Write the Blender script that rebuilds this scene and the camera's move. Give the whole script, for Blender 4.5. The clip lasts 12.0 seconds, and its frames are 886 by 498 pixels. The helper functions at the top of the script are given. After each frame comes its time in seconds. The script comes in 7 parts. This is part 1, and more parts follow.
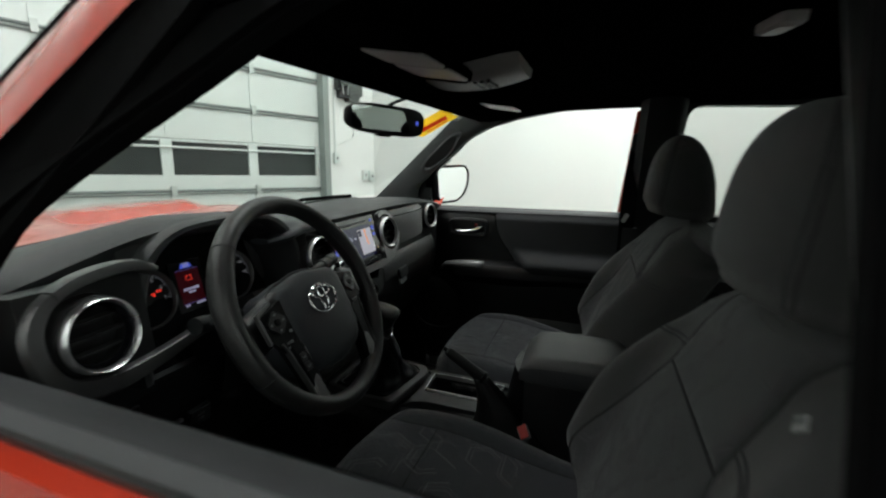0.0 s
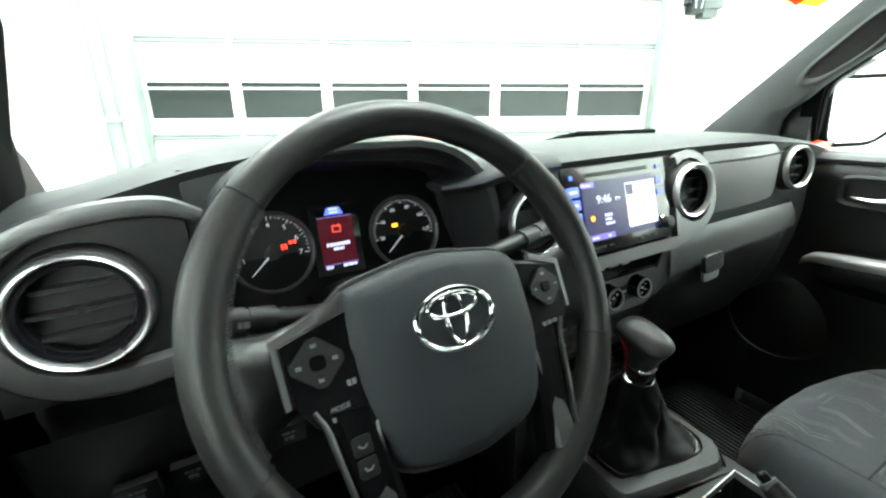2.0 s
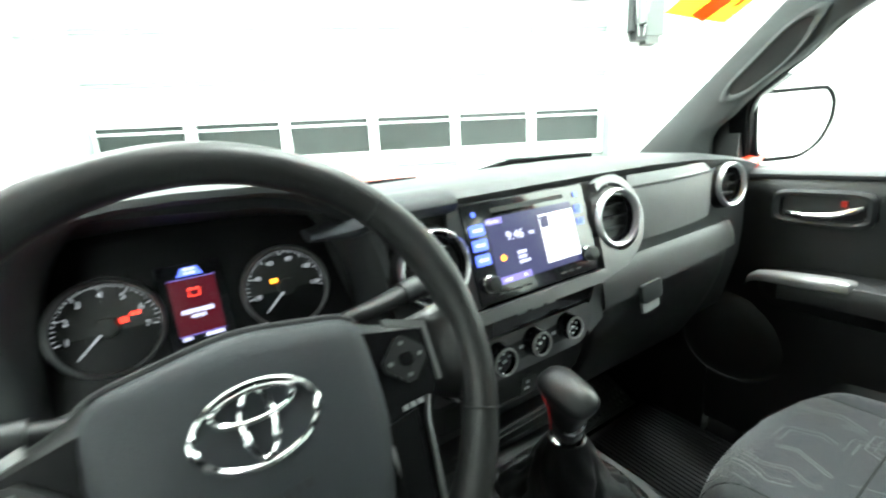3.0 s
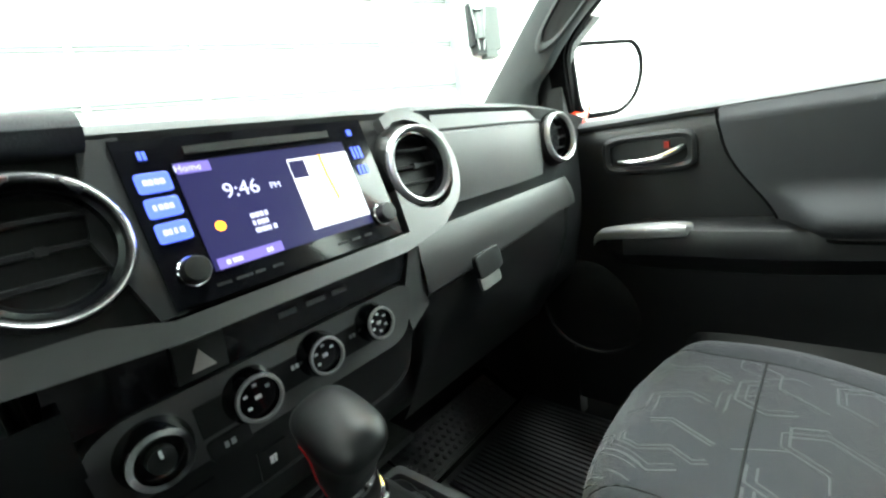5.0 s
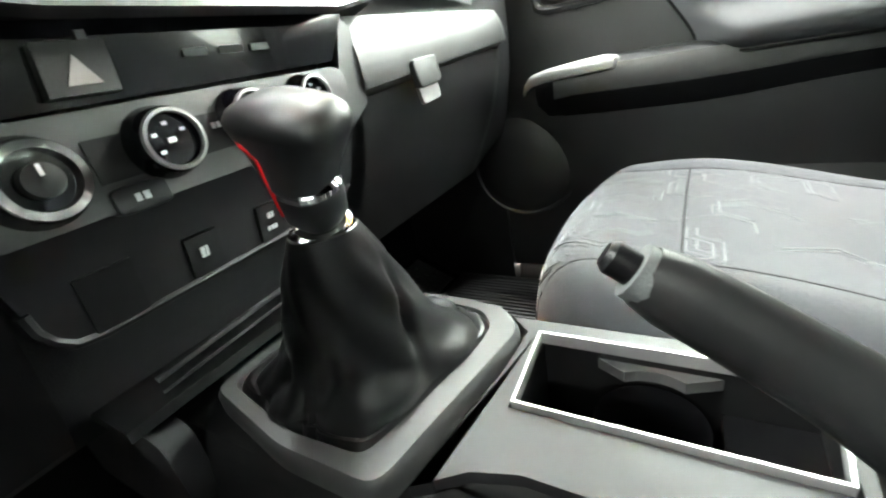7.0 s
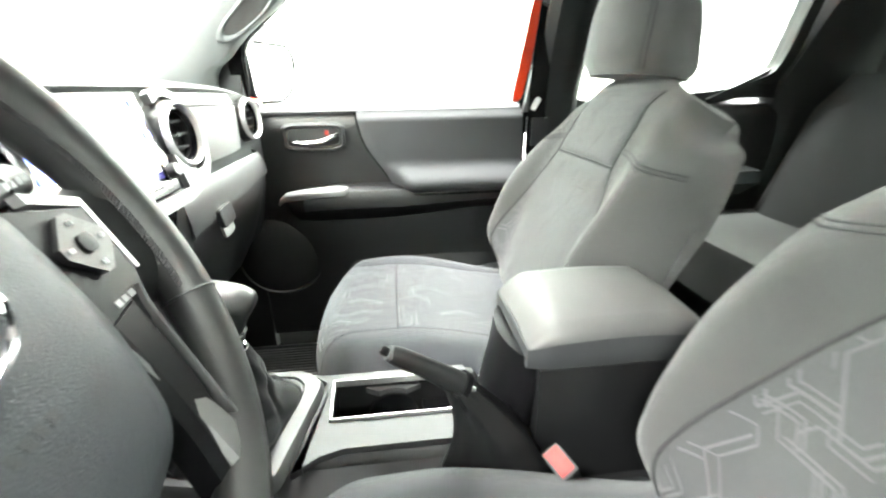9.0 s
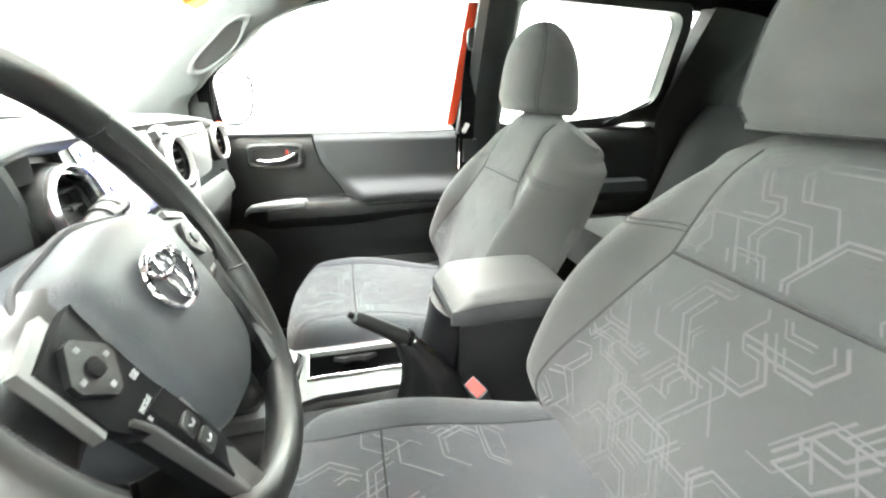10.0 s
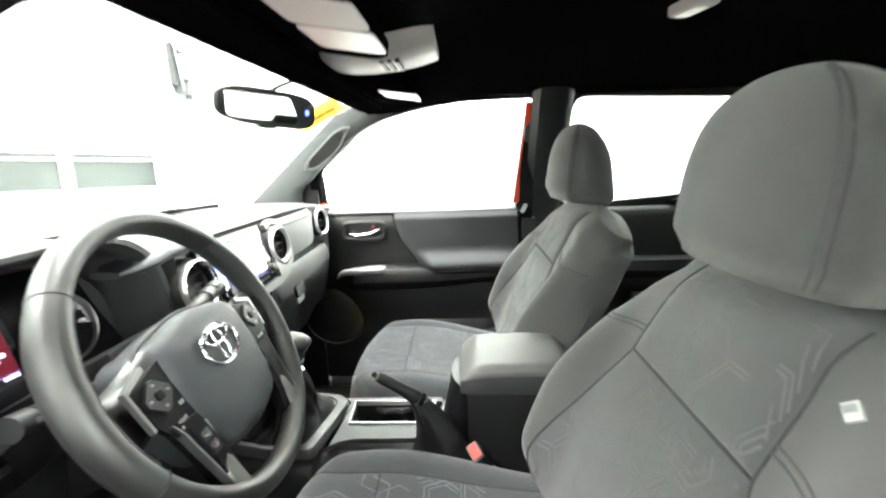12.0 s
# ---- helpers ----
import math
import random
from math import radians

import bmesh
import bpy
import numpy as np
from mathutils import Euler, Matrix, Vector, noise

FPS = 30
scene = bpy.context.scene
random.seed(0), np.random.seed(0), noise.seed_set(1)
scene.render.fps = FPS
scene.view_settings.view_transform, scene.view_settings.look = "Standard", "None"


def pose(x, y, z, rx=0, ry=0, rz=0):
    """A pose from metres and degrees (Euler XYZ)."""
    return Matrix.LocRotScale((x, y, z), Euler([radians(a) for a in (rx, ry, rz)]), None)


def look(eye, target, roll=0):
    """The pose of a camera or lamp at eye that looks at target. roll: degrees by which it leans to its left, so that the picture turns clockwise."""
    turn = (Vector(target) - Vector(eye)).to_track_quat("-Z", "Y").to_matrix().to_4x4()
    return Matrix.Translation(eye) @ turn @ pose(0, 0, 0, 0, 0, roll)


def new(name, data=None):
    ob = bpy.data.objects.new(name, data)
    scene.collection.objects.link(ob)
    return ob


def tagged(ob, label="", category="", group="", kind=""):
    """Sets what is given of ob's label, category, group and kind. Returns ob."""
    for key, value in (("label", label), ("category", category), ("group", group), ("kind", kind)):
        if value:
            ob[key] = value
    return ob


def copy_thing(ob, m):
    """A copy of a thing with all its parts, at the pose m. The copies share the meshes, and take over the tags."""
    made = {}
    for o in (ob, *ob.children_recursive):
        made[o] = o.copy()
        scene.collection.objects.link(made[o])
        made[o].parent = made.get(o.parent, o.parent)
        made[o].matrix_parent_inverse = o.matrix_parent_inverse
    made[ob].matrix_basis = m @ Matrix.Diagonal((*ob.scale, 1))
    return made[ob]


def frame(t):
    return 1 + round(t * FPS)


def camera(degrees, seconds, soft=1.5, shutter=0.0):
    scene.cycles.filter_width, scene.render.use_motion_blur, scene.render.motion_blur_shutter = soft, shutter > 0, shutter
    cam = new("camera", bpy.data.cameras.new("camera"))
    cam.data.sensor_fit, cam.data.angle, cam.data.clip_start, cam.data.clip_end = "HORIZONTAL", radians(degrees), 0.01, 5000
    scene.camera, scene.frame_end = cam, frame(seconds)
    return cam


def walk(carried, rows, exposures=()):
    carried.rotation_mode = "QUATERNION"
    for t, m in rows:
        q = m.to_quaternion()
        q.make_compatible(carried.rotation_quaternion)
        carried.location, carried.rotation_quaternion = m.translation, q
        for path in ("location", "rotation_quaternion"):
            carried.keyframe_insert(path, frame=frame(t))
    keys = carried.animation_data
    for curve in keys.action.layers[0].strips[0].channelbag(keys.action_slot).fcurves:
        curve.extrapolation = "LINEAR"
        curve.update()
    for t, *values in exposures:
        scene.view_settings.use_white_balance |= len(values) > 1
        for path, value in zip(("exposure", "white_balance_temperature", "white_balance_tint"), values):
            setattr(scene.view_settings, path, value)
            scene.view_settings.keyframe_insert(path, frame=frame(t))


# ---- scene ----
cam = camera(93.2, 12.0, soft=2.2, shutter=0.4)
PATH = [
    (0, (-0.918, -0.41, 1.323), (0.918, 0.261, 0.897), -0.0),
    (0.5, (-0.741, -0.326, 1.317), (0.999, 0.509, 0.792), 3.0),
    (1, (-0.622, -0.288, 1.28), (0.7, 1.077, 0.656), 0.3),
    (1.5, (-0.559, -0.268, 1.254), (0.457, 1.323, 0.593), -1.7),
    (2, (-0.514, -0.256, 1.254), (0.356, 1.428, 0.617), -2.3),
    (2.5, (-0.46, -0.26, 1.252), (0.416, 1.431, 0.64), -2.5),
    (3, (-0.384, -0.242, 1.25), (0.603, 1.42, 0.738), -5.1),
    (3.5, (-0.287, -0.224, 1.23), (0.905, 1.284, 0.68), -4.8),
    (3.7, (-0.259, -0.217, 1.221), (0.981, 1.246, 0.655), -5.3),
    (5.3, (-0.177, -0.175, 1.094), (1.241, 1.156, 0.628), -10.4),
    (5.5, (-0.179, -0.168, 1.07), (1.217, 1.166, 0.547), -10.8),
    (6, (-0.187, -0.153, 1.017), (1.191, 1.17, 0.424), -12.6),
    (6.5, (-0.208, -0.137, 0.985), (1.218, 1.065, 0.262), -11.6),
    (7, (-0.224, -0.138, 0.971), (1.298, 0.877, 0.163), -11.6),
    (7.5, (-0.243, -0.148, 0.985), (1.427, 0.592, 0.17), -9.7),
    (7.7, (-0.258, -0.15, 1.002), (1.454, 0.48, 0.183), -8.6),
    (9.3, (-0.562, -0.143, 1.194), (1.281, -0.482, 0.494), -0.2),
    (9.5, (-0.61, -0.154, 1.205), (1.223, -0.552, 0.51), -0.1),
    (10, (-0.684, -0.128, 1.22), (1.143, -0.56, 0.531), -0.2),
    (10.5, (-0.731, -0.146, 1.225), (1.155, -0.382, 0.602), -4.0),
    (11, (-0.721, -0.222, 1.224), (1.151, -0.212, 0.518), 0.9),
    (11.5, (-0.728, -0.284, 1.27), (1.182, -0.157, 0.69), 0.5),
    (12, (-0.825, -0.293, 1.309), (1.125, -0.2, 0.874), -2.1),
]
EXPOSURES = [(0, -1.1, 6500, 10), (0.5, -0.75, 6400, 4), (1, -0.5, 6330, 2), (1.5, 0.65, 6330, 2), (2, 1.45, 6330, 2), (2.5, 1.75, 6330, 2), (3, 1.85, 6330, 2), (3.5, 1.85, 6330, 2), (5.5, 1.6, 6330, 2),
             (6.0, 2.3, 6330, 2), (6.5, 3.05, 6500, 5), (7.5, 3.35, 6700, 10), (9.5, 3.55, 6700, 10), (10.5, 3.35, 6700, 10), (11, 3.1, 6700, 10), (12, 2.8, 6700, 10)]
walk(cam, [(t, look(eye, target, roll)) for t, eye, target, roll in PATH], EXPOSURES)

# ---- world and lights ----
world = bpy.data.worlds.new("world")
scene.world = world
world.use_nodes = True
world.node_tree.nodes["Background"].inputs[0].default_value = (0.9, 0.97, 0.94, 1)
world.node_tree.nodes["Background"].inputs[1].default_value = 0.005
GROUND = -0.1
LEVEL = Matrix.Translation((0, 0, 1.1)) @ Matrix.Rotation(radians(2.12), 4, "Y") @ Matrix.Translation((0, 0, -1.1))
BAY = Matrix.Translation((-1.176, 5.509, -0.271)) @ Matrix.Rotation(radians(-20.78), 4, "Z") @ Matrix.Scale(1.3, 4)
G = LEVEL @ BAY  # the bay: u along its door, v outwards
FOOT = 0.1315  # the floor in the bay's own measure


def area_lamp(name, m, sx, sy, watts, colour):
    data = bpy.data.lights.new(name, "AREA")
    data.shape, data.size, data.size_y, data.energy, data.color = "RECTANGLE", sx, sy, watts, colour
    ob = new(name, data)
    ob.matrix_world = m
    return ob


COOL = (0.96, 1.0, 0.985)
# unseen lamps added to brighten the walls, which bounce light into the cab
for u, v, rx, ry, watts in ((-3.0, -4.2, 0, 62, 120), (0.5, -1.3, 62, 0, 60), (3.2, -1.3, 62, 0, 60), (4.2, -3.2, 0, -62, 340), (4.2, -5.9, 0, -62, 340), (1.2, -8.2, -62, 0, 300)):
    m = G @ pose(u, v, 3.72, rx, ry, 0)
    area_lamp("wall_fill_lamp", m, 0.5 if ry else 2.2, 2.2 if ry else 0.5, watts, COOL)
for u, v in ((-1.6, -4.0), (3.1, -3.6), (3.1, -6.0), (0.6, -1.9), (-1.6, -6.6)):
    area_lamp("ceiling_lamp", G @ pose(u, v, 3.74, 0, 0, 0), 0.5, 1.5, 130 if u > 0 else 40, COOL)

# ---- materials ----


def mat(name, colour, rough=0.5, metal=0.0, grain=0.0, grain_size=900.0, vary=0.12, vary_size=6.0, spec=0.24, sheen=0.0, coat=0.0):
    """A surface with a slow change of tone, a fine grain and a small bump."""
    m = bpy.data.materials.new(name)
    m.use_nodes = True
    n, l = m.node_tree.nodes, m.node_tree.links
    b = n["Principled BSDF"]
    tc = n.new("ShaderNodeTexCoord")
    big = n.new("ShaderNodeTexNoise")
    big.inputs["Scale"].default_value, big.inputs["Detail"].default_value = vary_size, 5
    l.new(tc.outputs["Object"], big.inputs["Vector"])
    ramp = n.new("ShaderNodeMix")
    ramp.data_type = "RGBA"
    lo = [c * (1 - vary) for c in colour]
    hi = [min(1, c * (1 + vary)) for c in colour]
    ramp.inputs["A"].default_value, ramp.inputs["B"].default_value = (*lo, 1), (*hi, 1)
    l.new(big.outputs["Fac"], ramp.inputs["Factor"])
    l.new(ramp.outputs["Result"], b.inputs["Base Color"])
    b.inputs["Metallic"].default_value = metal
    b.inputs["Specular IOR Level"].default_value = spec
    b.inputs["Coat Weight"].default_value = coat
    b.inputs["Sheen Weight"].default_value = sheen
    rr = n.new("ShaderNodeMapRange")
    rr.inputs["To Min"].default_value, rr.inputs["To Max"].default_value = max(0.02, rough * 0.88), min(1, rough * 1.12)
    l.new(big.outputs["Fac"], rr.inputs["Value"])
    l.new(rr.outputs["Result"], b.inputs["Roughness"])
    if grain:
        fine = n.new("ShaderNodeTexNoise")
        fine.inputs["Scale"].default_value, fine.inputs["Detail"].default_value = grain_size, 3
        l.new(tc.outputs["Object"], fine.inputs["Vector"])
        bump = n.new("ShaderNodeBump")
        bump.inputs["Strength"].default_value, bump.inputs["Distance"].default_value = grain, 0.001
        l.new(fine.outputs["Fac"], bump.inputs["Height"])
        l.new(bump.outputs["Normal"], b.inputs["Normal"])
    return m


def glow(name, colour, strength):
    m = bpy.data.materials.new(name)
    m.use_nodes = True
    b = m.node_tree.nodes["Principled BSDF"]
    b.inputs["Base Color"].default_value = (0.01, 0.01, 0.012, 1)
    b.inputs["Emission Color"].default_value, b.inputs["Emission Strength"].default_value = (*colour, 1), strength
    b.inputs["Roughness"].default_value = 0.25
    return m


def glass(name, tint):
    """A thin pane: clear but for its tint, with gloss that grows at a slant."""
    m = bpy.data.materials.new(name)
    m.use_nodes = True
    n, l = m.node_tree.nodes, m.node_tree.links
    n.remove(n["Principled BSDF"])
    tr, gl, mx, lw = n.new("ShaderNodeBsdfTransparent"), n.new("ShaderNodeBsdfGlossy"), n.new("ShaderNodeMixShader"), n.new("ShaderNodeLayerWeight")
    tr.inputs[0].default_value = (*tint, 1)
    gl.inputs["Roughness"].default_value = 0.02
    lw.inputs["Blend"].default_value = 0.5
    po, ma = n.new("ShaderNodeMath"), n.new("ShaderNodeMath")
    po.operation, ma.operation = "POWER", "MULTIPLY_ADD"
    po.inputs[1].default_value = 4.0
    ma.inputs[1].default_value, ma.inputs[2].default_value = 0.5, 0.015
    l.new(lw.outputs["Facing"], po.inputs[0]), l.new(po.outputs[0], ma.inputs[0]), l.new(ma.outputs[0], mx.inputs[0])
    l.new(tr.outputs[0], mx.inputs[1]), l.new(gl.outputs[0], mx.inputs[2])
    l.new(mx.outputs[0], n["Material Output"].inputs[0])
    return m


BLACK = mat("black_grained_plastic", (0.0075, 0.0077, 0.0081), 0.39, grain=0.35, grain_size=1400, spec=0.42)
SOFT = mat("soft_black_dash_skin", (0.031, 0.0338, 0.038), 0.45, grain=0.5, grain_size=900)
DARK = mat("dark_grey_plastic", (0.0135, 0.0143, 0.0155), 0.42, grain=0.35, grain_size=1300, spec=0.42)
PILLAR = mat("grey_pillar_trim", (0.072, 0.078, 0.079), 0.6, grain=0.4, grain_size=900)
DASHTOP = mat("grained_dash_top", (0.027, 0.029, 0.0305), 0.5, spec=0.5, grain=0.6, grain_size=800)
TRIM = mat("dark_satin_trim", (0.14, 0.14, 0.142), 0.36, metal=0.8, grain=0.12, grain_size=1800)
BANDGREY = mat("glove_box_satin", (0.06, 0.06, 0.0615), 0.36, metal=0.3, grain=0.15, grain_size=1800)
GREY = mat("grey_satin_panel", (0.185, 0.184, 0.188), 0.42, metal=0.55, grain=0.15, grain_size=1800)
CONSOLE = mat("dark_satin_plastic", (0.034, 0.034, 0.036), 0.42, metal=0.25, grain=0.12, grain_size=1800)
SURROUND = mat("grey_surround", (0.09, 0.09, 0.092), 0.36, metal=0.35, grain=0.1, grain_size=1800)
POD = mat("deep_black_plastic", (0.004, 0.004, 0.0045), 0.35, spec=0.1, grain=0.1, grain_size=1500)
GRIP = mat("smooth_black_grip", (0.009, 0.0092, 0.0095), 0.44, spec=0.22, grain=0.06, grain_size=900)
SILVER = mat("satin_silver_trim", (0.30, 0.30, 0.30), 0.32, metal=0.45, grain=0.08, grain_size=2500)
BARSILVER = mat("soft_silver_bar", (0.36, 0.36, 0.36), 0.38, metal=0.6, grain=0.06, grain_size=2500)
STACKDARK = mat("dark_stack_plastic", (0.016, 0.016, 0.0172), 0.35, metal=0.1, grain=0.3, grain_size=1500, spec=0.42)
CUSHTHREAD = mat("dim_embossed_thread", (0.12, 0.122, 0.132), 0.85, grain=0.4, grain_size=2500, sheen=0.3)
PALEPANEL = mat("pale_silver_panel", (0.115, 0.115, 0.117), 0.34, metal=0.55, grain=0.1, grain_size=1800)
CHROME = mat("chrome", (0.82, 0.82, 0.83), 0.1, metal=1.0, vary=0.04)
RINGCHROME = mat("vent_chrome", (0.88, 0.88, 0.90), 0.27, metal=1.0, vary=0.04)
SATIN = mat("satin_silver_ring", (0.62, 0.62, 0.63), 0.38, metal=0.8, vary=0.04)
BRIGHT = mat("satin_chrome", (0.86, 0.86, 0.88), 0.14, metal=1.0, vary=0.04)
GLOSS = mat("piano_black", (0.006, 0.006, 0.008), 0.12, spec=0.5, vary=0.05, coat=0.5)
LEATHER = mat("black_leather", (0.0068, 0.007, 0.0073), 0.33, grain=0.22, grain_size=1300, spec=0.55)
FABRIC = mat("grey_seat_fabric", (0.050, 0.050, 0.0495), 0.95, grain=0.9, grain_size=1600, vary=0.1, sheen=0.25)
# the seat fabric again, darkened for the shade at the back of the cab
REARCLOTH = mat("shaded_rear_cloth", (0.028, 0.028, 0.0285), 0.95, grain=0.8, grain_size=1400, spec=0.1)
INSERT = mat("light_grey_seat_fabric", (0.053, 0.0535, 0.0555), 0.95, grain=1.0, grain_size=1100, vary=0.1, sheen=0.25)
CUSHMID = mat("lavender_grey_seat_cloth", (0.046, 0.048, 0.0565), 0.95, grain=0.9, grain_size=1400, vary=0.1, sheen=0.25)
CUSHION = mat("blue_grey_seat_cloth", (0.034, 0.036, 0.042), 0.95, grain=0.9, grain_size=1400, vary=0.1, sheen=0.2)
WHEELTRIM = mat("dark_satin_silver", (0.21, 0.21, 0.212), 0.36, metal=0.75, grain=0.08, grain_size=2500)
# rim leather, its black lifted for the window light that falls on it
RIMSKIN = mat("window_lit_black_leather", (0.0148, 0.0148, 0.015), 0.43, grain=0.22, grain_size=1300, spec=0.5)
EMBOSS = mat("pale_embossed_thread", (0.102, 0.102, 0.105), 0.8, grain=0.4, grain_size=2500)
SEAM = mat("dark_seam_thread", (0.04, 0.04, 0.042), 0.9, grain=0.6, grain_size=2000)
VINYL = mat("grey_door_vinyl", (0.042, 0.0435, 0.046), 0.65, grain=0.5, grain_size=700, spec=0.14)
LINER = mat("black_headliner_cloth", (0.003, 0.003, 0.003), 1.0, spec=0.0, grain=0.8, grain_size=1500)
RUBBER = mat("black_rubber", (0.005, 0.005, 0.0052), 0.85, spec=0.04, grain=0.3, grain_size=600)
LIDSKIN = mat("grey_armrest_skin", (0.064, 0.063, 0.063), 0.5, grain=0.35, grain_size=700)
BELTLINE = mat("grey_belt_strip", (0.075, 0.077, 0.08), 0.5, grain=0.2, grain_size=500)
CARPET = mat("black_carpet", (0.008, 0.008, 0.008), 1.0, spec=0.05, grain=1.0, grain_size=400)
MATRUB = mat("ribbed_mat_rubber", (0.045, 0.045, 0.047), 0.4, grain=0.3, grain_size=500, spec=0.5)
PAINT = mat("orange_red_car_paint", (0.62, 0.045, 0.018), 0.25, metal=0.15, vary=0.04, coat=0.9)
WHITE = mat("white_painted_wall", (0.8, 0.82, 0.8), 0.7, grain=0.4, grain_size=90, vary=0.05, vary_size=1.3)
DOORWHITE = mat("white_painted_steel", (0.66, 0.715, 0.69), 0.45, grain=0.15, grain_size=60, vary=0.05, vary_size=2.0)
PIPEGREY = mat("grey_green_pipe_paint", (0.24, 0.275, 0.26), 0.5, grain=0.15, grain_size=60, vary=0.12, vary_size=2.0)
STEEL = mat("galvanised_steel", (0.5, 0.54, 0.52), 0.45, metal=0.7, grain=0.2, grain_size=200)
STRUTGREY = mat("dull_zinc_strut", (0.20, 0.23, 0.22), 0.55, metal=0.3, grain=0.2, grain_size=200)
KNOBSKIN = mat("polished_black_leather", (0.0125, 0.0132, 0.0138), 0.40, grain=0.12, grain_size=1300, spec=0.5)
MOTOR = mat("grey_motor_housing", (0.1, 0.11, 0.105), 0.5, metal=0.2, grain=0.3, grain_size=120)
SMOKED = mat("smoked_pane", (0.028, 0.034, 0.032), 0.22, grain=0.05, grain_size=20)
CONCRETE = mat("grey_concrete", (0.3, 0.3, 0.29), 0.75, grain=0.6, grain_size=80, vary=0.25, vary_size=1.2)
LAMPLENS = mat("pale_grey_lamp_housing", (0.40, 0.375, 0.365), 0.5, grain=0.2, grain_size=900)
PALE = mat("pale_mirror_cover", (0.45, 0.40, 0.40), 0.35, vary=0.05)
RED = mat("red_button", (0.27, 0.014, 0.008), 0.4, vary=0.06)
REDLINE = mat("red_shift_inlay", (0.6, 0.012, 0.018), 0.35, vary=0.05)
def film(name, colour):
    """A printed film that lets light through."""
    m = mat(name, colour, 0.5, vary=0.05)
    n, l = m.node_tree.nodes, m.node_tree.links
    tr, mx = n.new("ShaderNodeBsdfTranslucent"), n.new("ShaderNodeMixShader")
    tr.inputs[0].default_value = (*colour, 1)
    mx.inputs[0].default_value = 0.6
    l.new(n["Principled BSDF"].outputs[0], mx.inputs[1]), l.new(tr.outputs[0], mx.inputs[2]), l.new(mx.outputs[0], n["Material Output"].inputs[0])
    return m


YELLOW = film("yellow_film", (0.9, 0.55, 0.02))
REDFILM = film("red_film", (0.75, 0.06, 0.02))
INK = mat("white_print", (0.7, 0.72, 0.74), 0.6, vary=0.03)
DIMINK = mat("dim_print", (0.2, 0.205, 0.21), 0.6, vary=0.03)
GREYINK = mat("grey_print", (0.16, 0.165, 0.17), 0.6, vary=0.03)
MIRROR = mat("mirror_silver", (0.9, 0.92, 0.92), 0.02, metal=1.0, vary=0.01)
LABEL = mat("white_cloth_tag", (0.30, 0.30, 0.295), 0.8, vary=0.05)
STITCH = mat("grey_fold_thread", (0.055, 0.056, 0.058), 0.9, grain=0.6, grain_size=2000)
NAVY = glow("navy_screen", (0.032, 0.03, 0.13), 0.36)
MAPWHITE = glow("map_white", (0.85, 0.83, 0.95), 0.8)
SCREENTEXT = glow("screen_text", (0.62, 0.62, 0.9), 0.7)
BLUE = glow("blue_key_light", (0.10, 0.16, 0.95), 0.9)
VIOLET = glow("violet_bar", (0.22, 0.17, 0.6), 0.6)
ORANGE = glow("orange_light", (1.0, 0.3, 0.02), 1.8)
REDGLOW = glow("red_light", (1.0, 0.05, 0.03), 1.2)
MAROON = glow("maroon_display", (0.10, 0.004, 0.014), 0.28)
DIALINK = glow("dial_print", (0.5, 0.52, 0.56), 0.35)
CLEAR = glass("clear_glass", (0.93, 0.97, 0.95))
TINTED = glass("tinted_glass", (0.5, 0.53, 0.51))

# ---- mesh tools ----


def add(bm, verts, faces):
    vs = [bm.verts.new(v) for v in verts]
    for f in faces:
        try:
            bm.faces.new([vs[i] for i in f])
        except ValueError:
            pass
    return vs


def soften(bm, vs, width, seg=2):
    if width > 0:
        inside = set(vs)
        edges = [e for e in bm.edges if e.verts[0] in inside and e.verts[1] in inside and len(e.link_faces) == 2 and e.calc_face_angle(0) > 0.5]
        bmesh.ops.bevel(bm, geom=edges, offset=width, segments=seg, affect="EDGES", profile=0.6)


def box(bm, x0, x1, y0, y1, z0, z1, bev=0.004, m=None, seg=2):
    c = [Vector((x, y, z)) for z in (z0, z1) for y in (y0, y1) for x in (x0, x1)]
    if m is not None:
        c = [m @ v for v in c]
    vs = add(bm, c, [(0, 2, 3, 1), (4, 5, 7, 6), (0, 1, 5, 4), (2, 6, 7, 3), (0, 4, 6, 2), (1, 3, 7, 5)])
    soften(bm, vs, bev, seg)
    return bm


def loft(bm, rings, cap=True, closed=True):
    """Skins rings of equal length."""
    n, rows = len(rings[0]), []
    for r in rings:
        rows.append([bm.verts.new(p) for p in r])
    for a, b in zip(rows, rows[1:]):
        for i in range(n if closed else n - 1):
            j = (i + 1) % n
            bm.faces.new((a[i], a[j], b[j], b[i]))
    if cap and closed:
        bm.faces.new(rows[0][::-1])
        bm.faces.new(rows[-1])
    return [v for r in rows for v in r]


def rounded(w, h, power=4.0, n=28, m=None, cx=0.0, cy=0.0):
    """A superellipse outline in the xy plane of m."""
    out = []
    for i in range(n):
        a = 2 * math.pi * i / n
        c, s = math.cos(a), math.sin(a)
        p = Vector((cx + w * math.copysign(abs(c) ** (2 / power), c), cy + h * math.copysign(abs(s) ** (2 / power), s), 0))
        out.append(m @ p if m is not None else p)
    return out


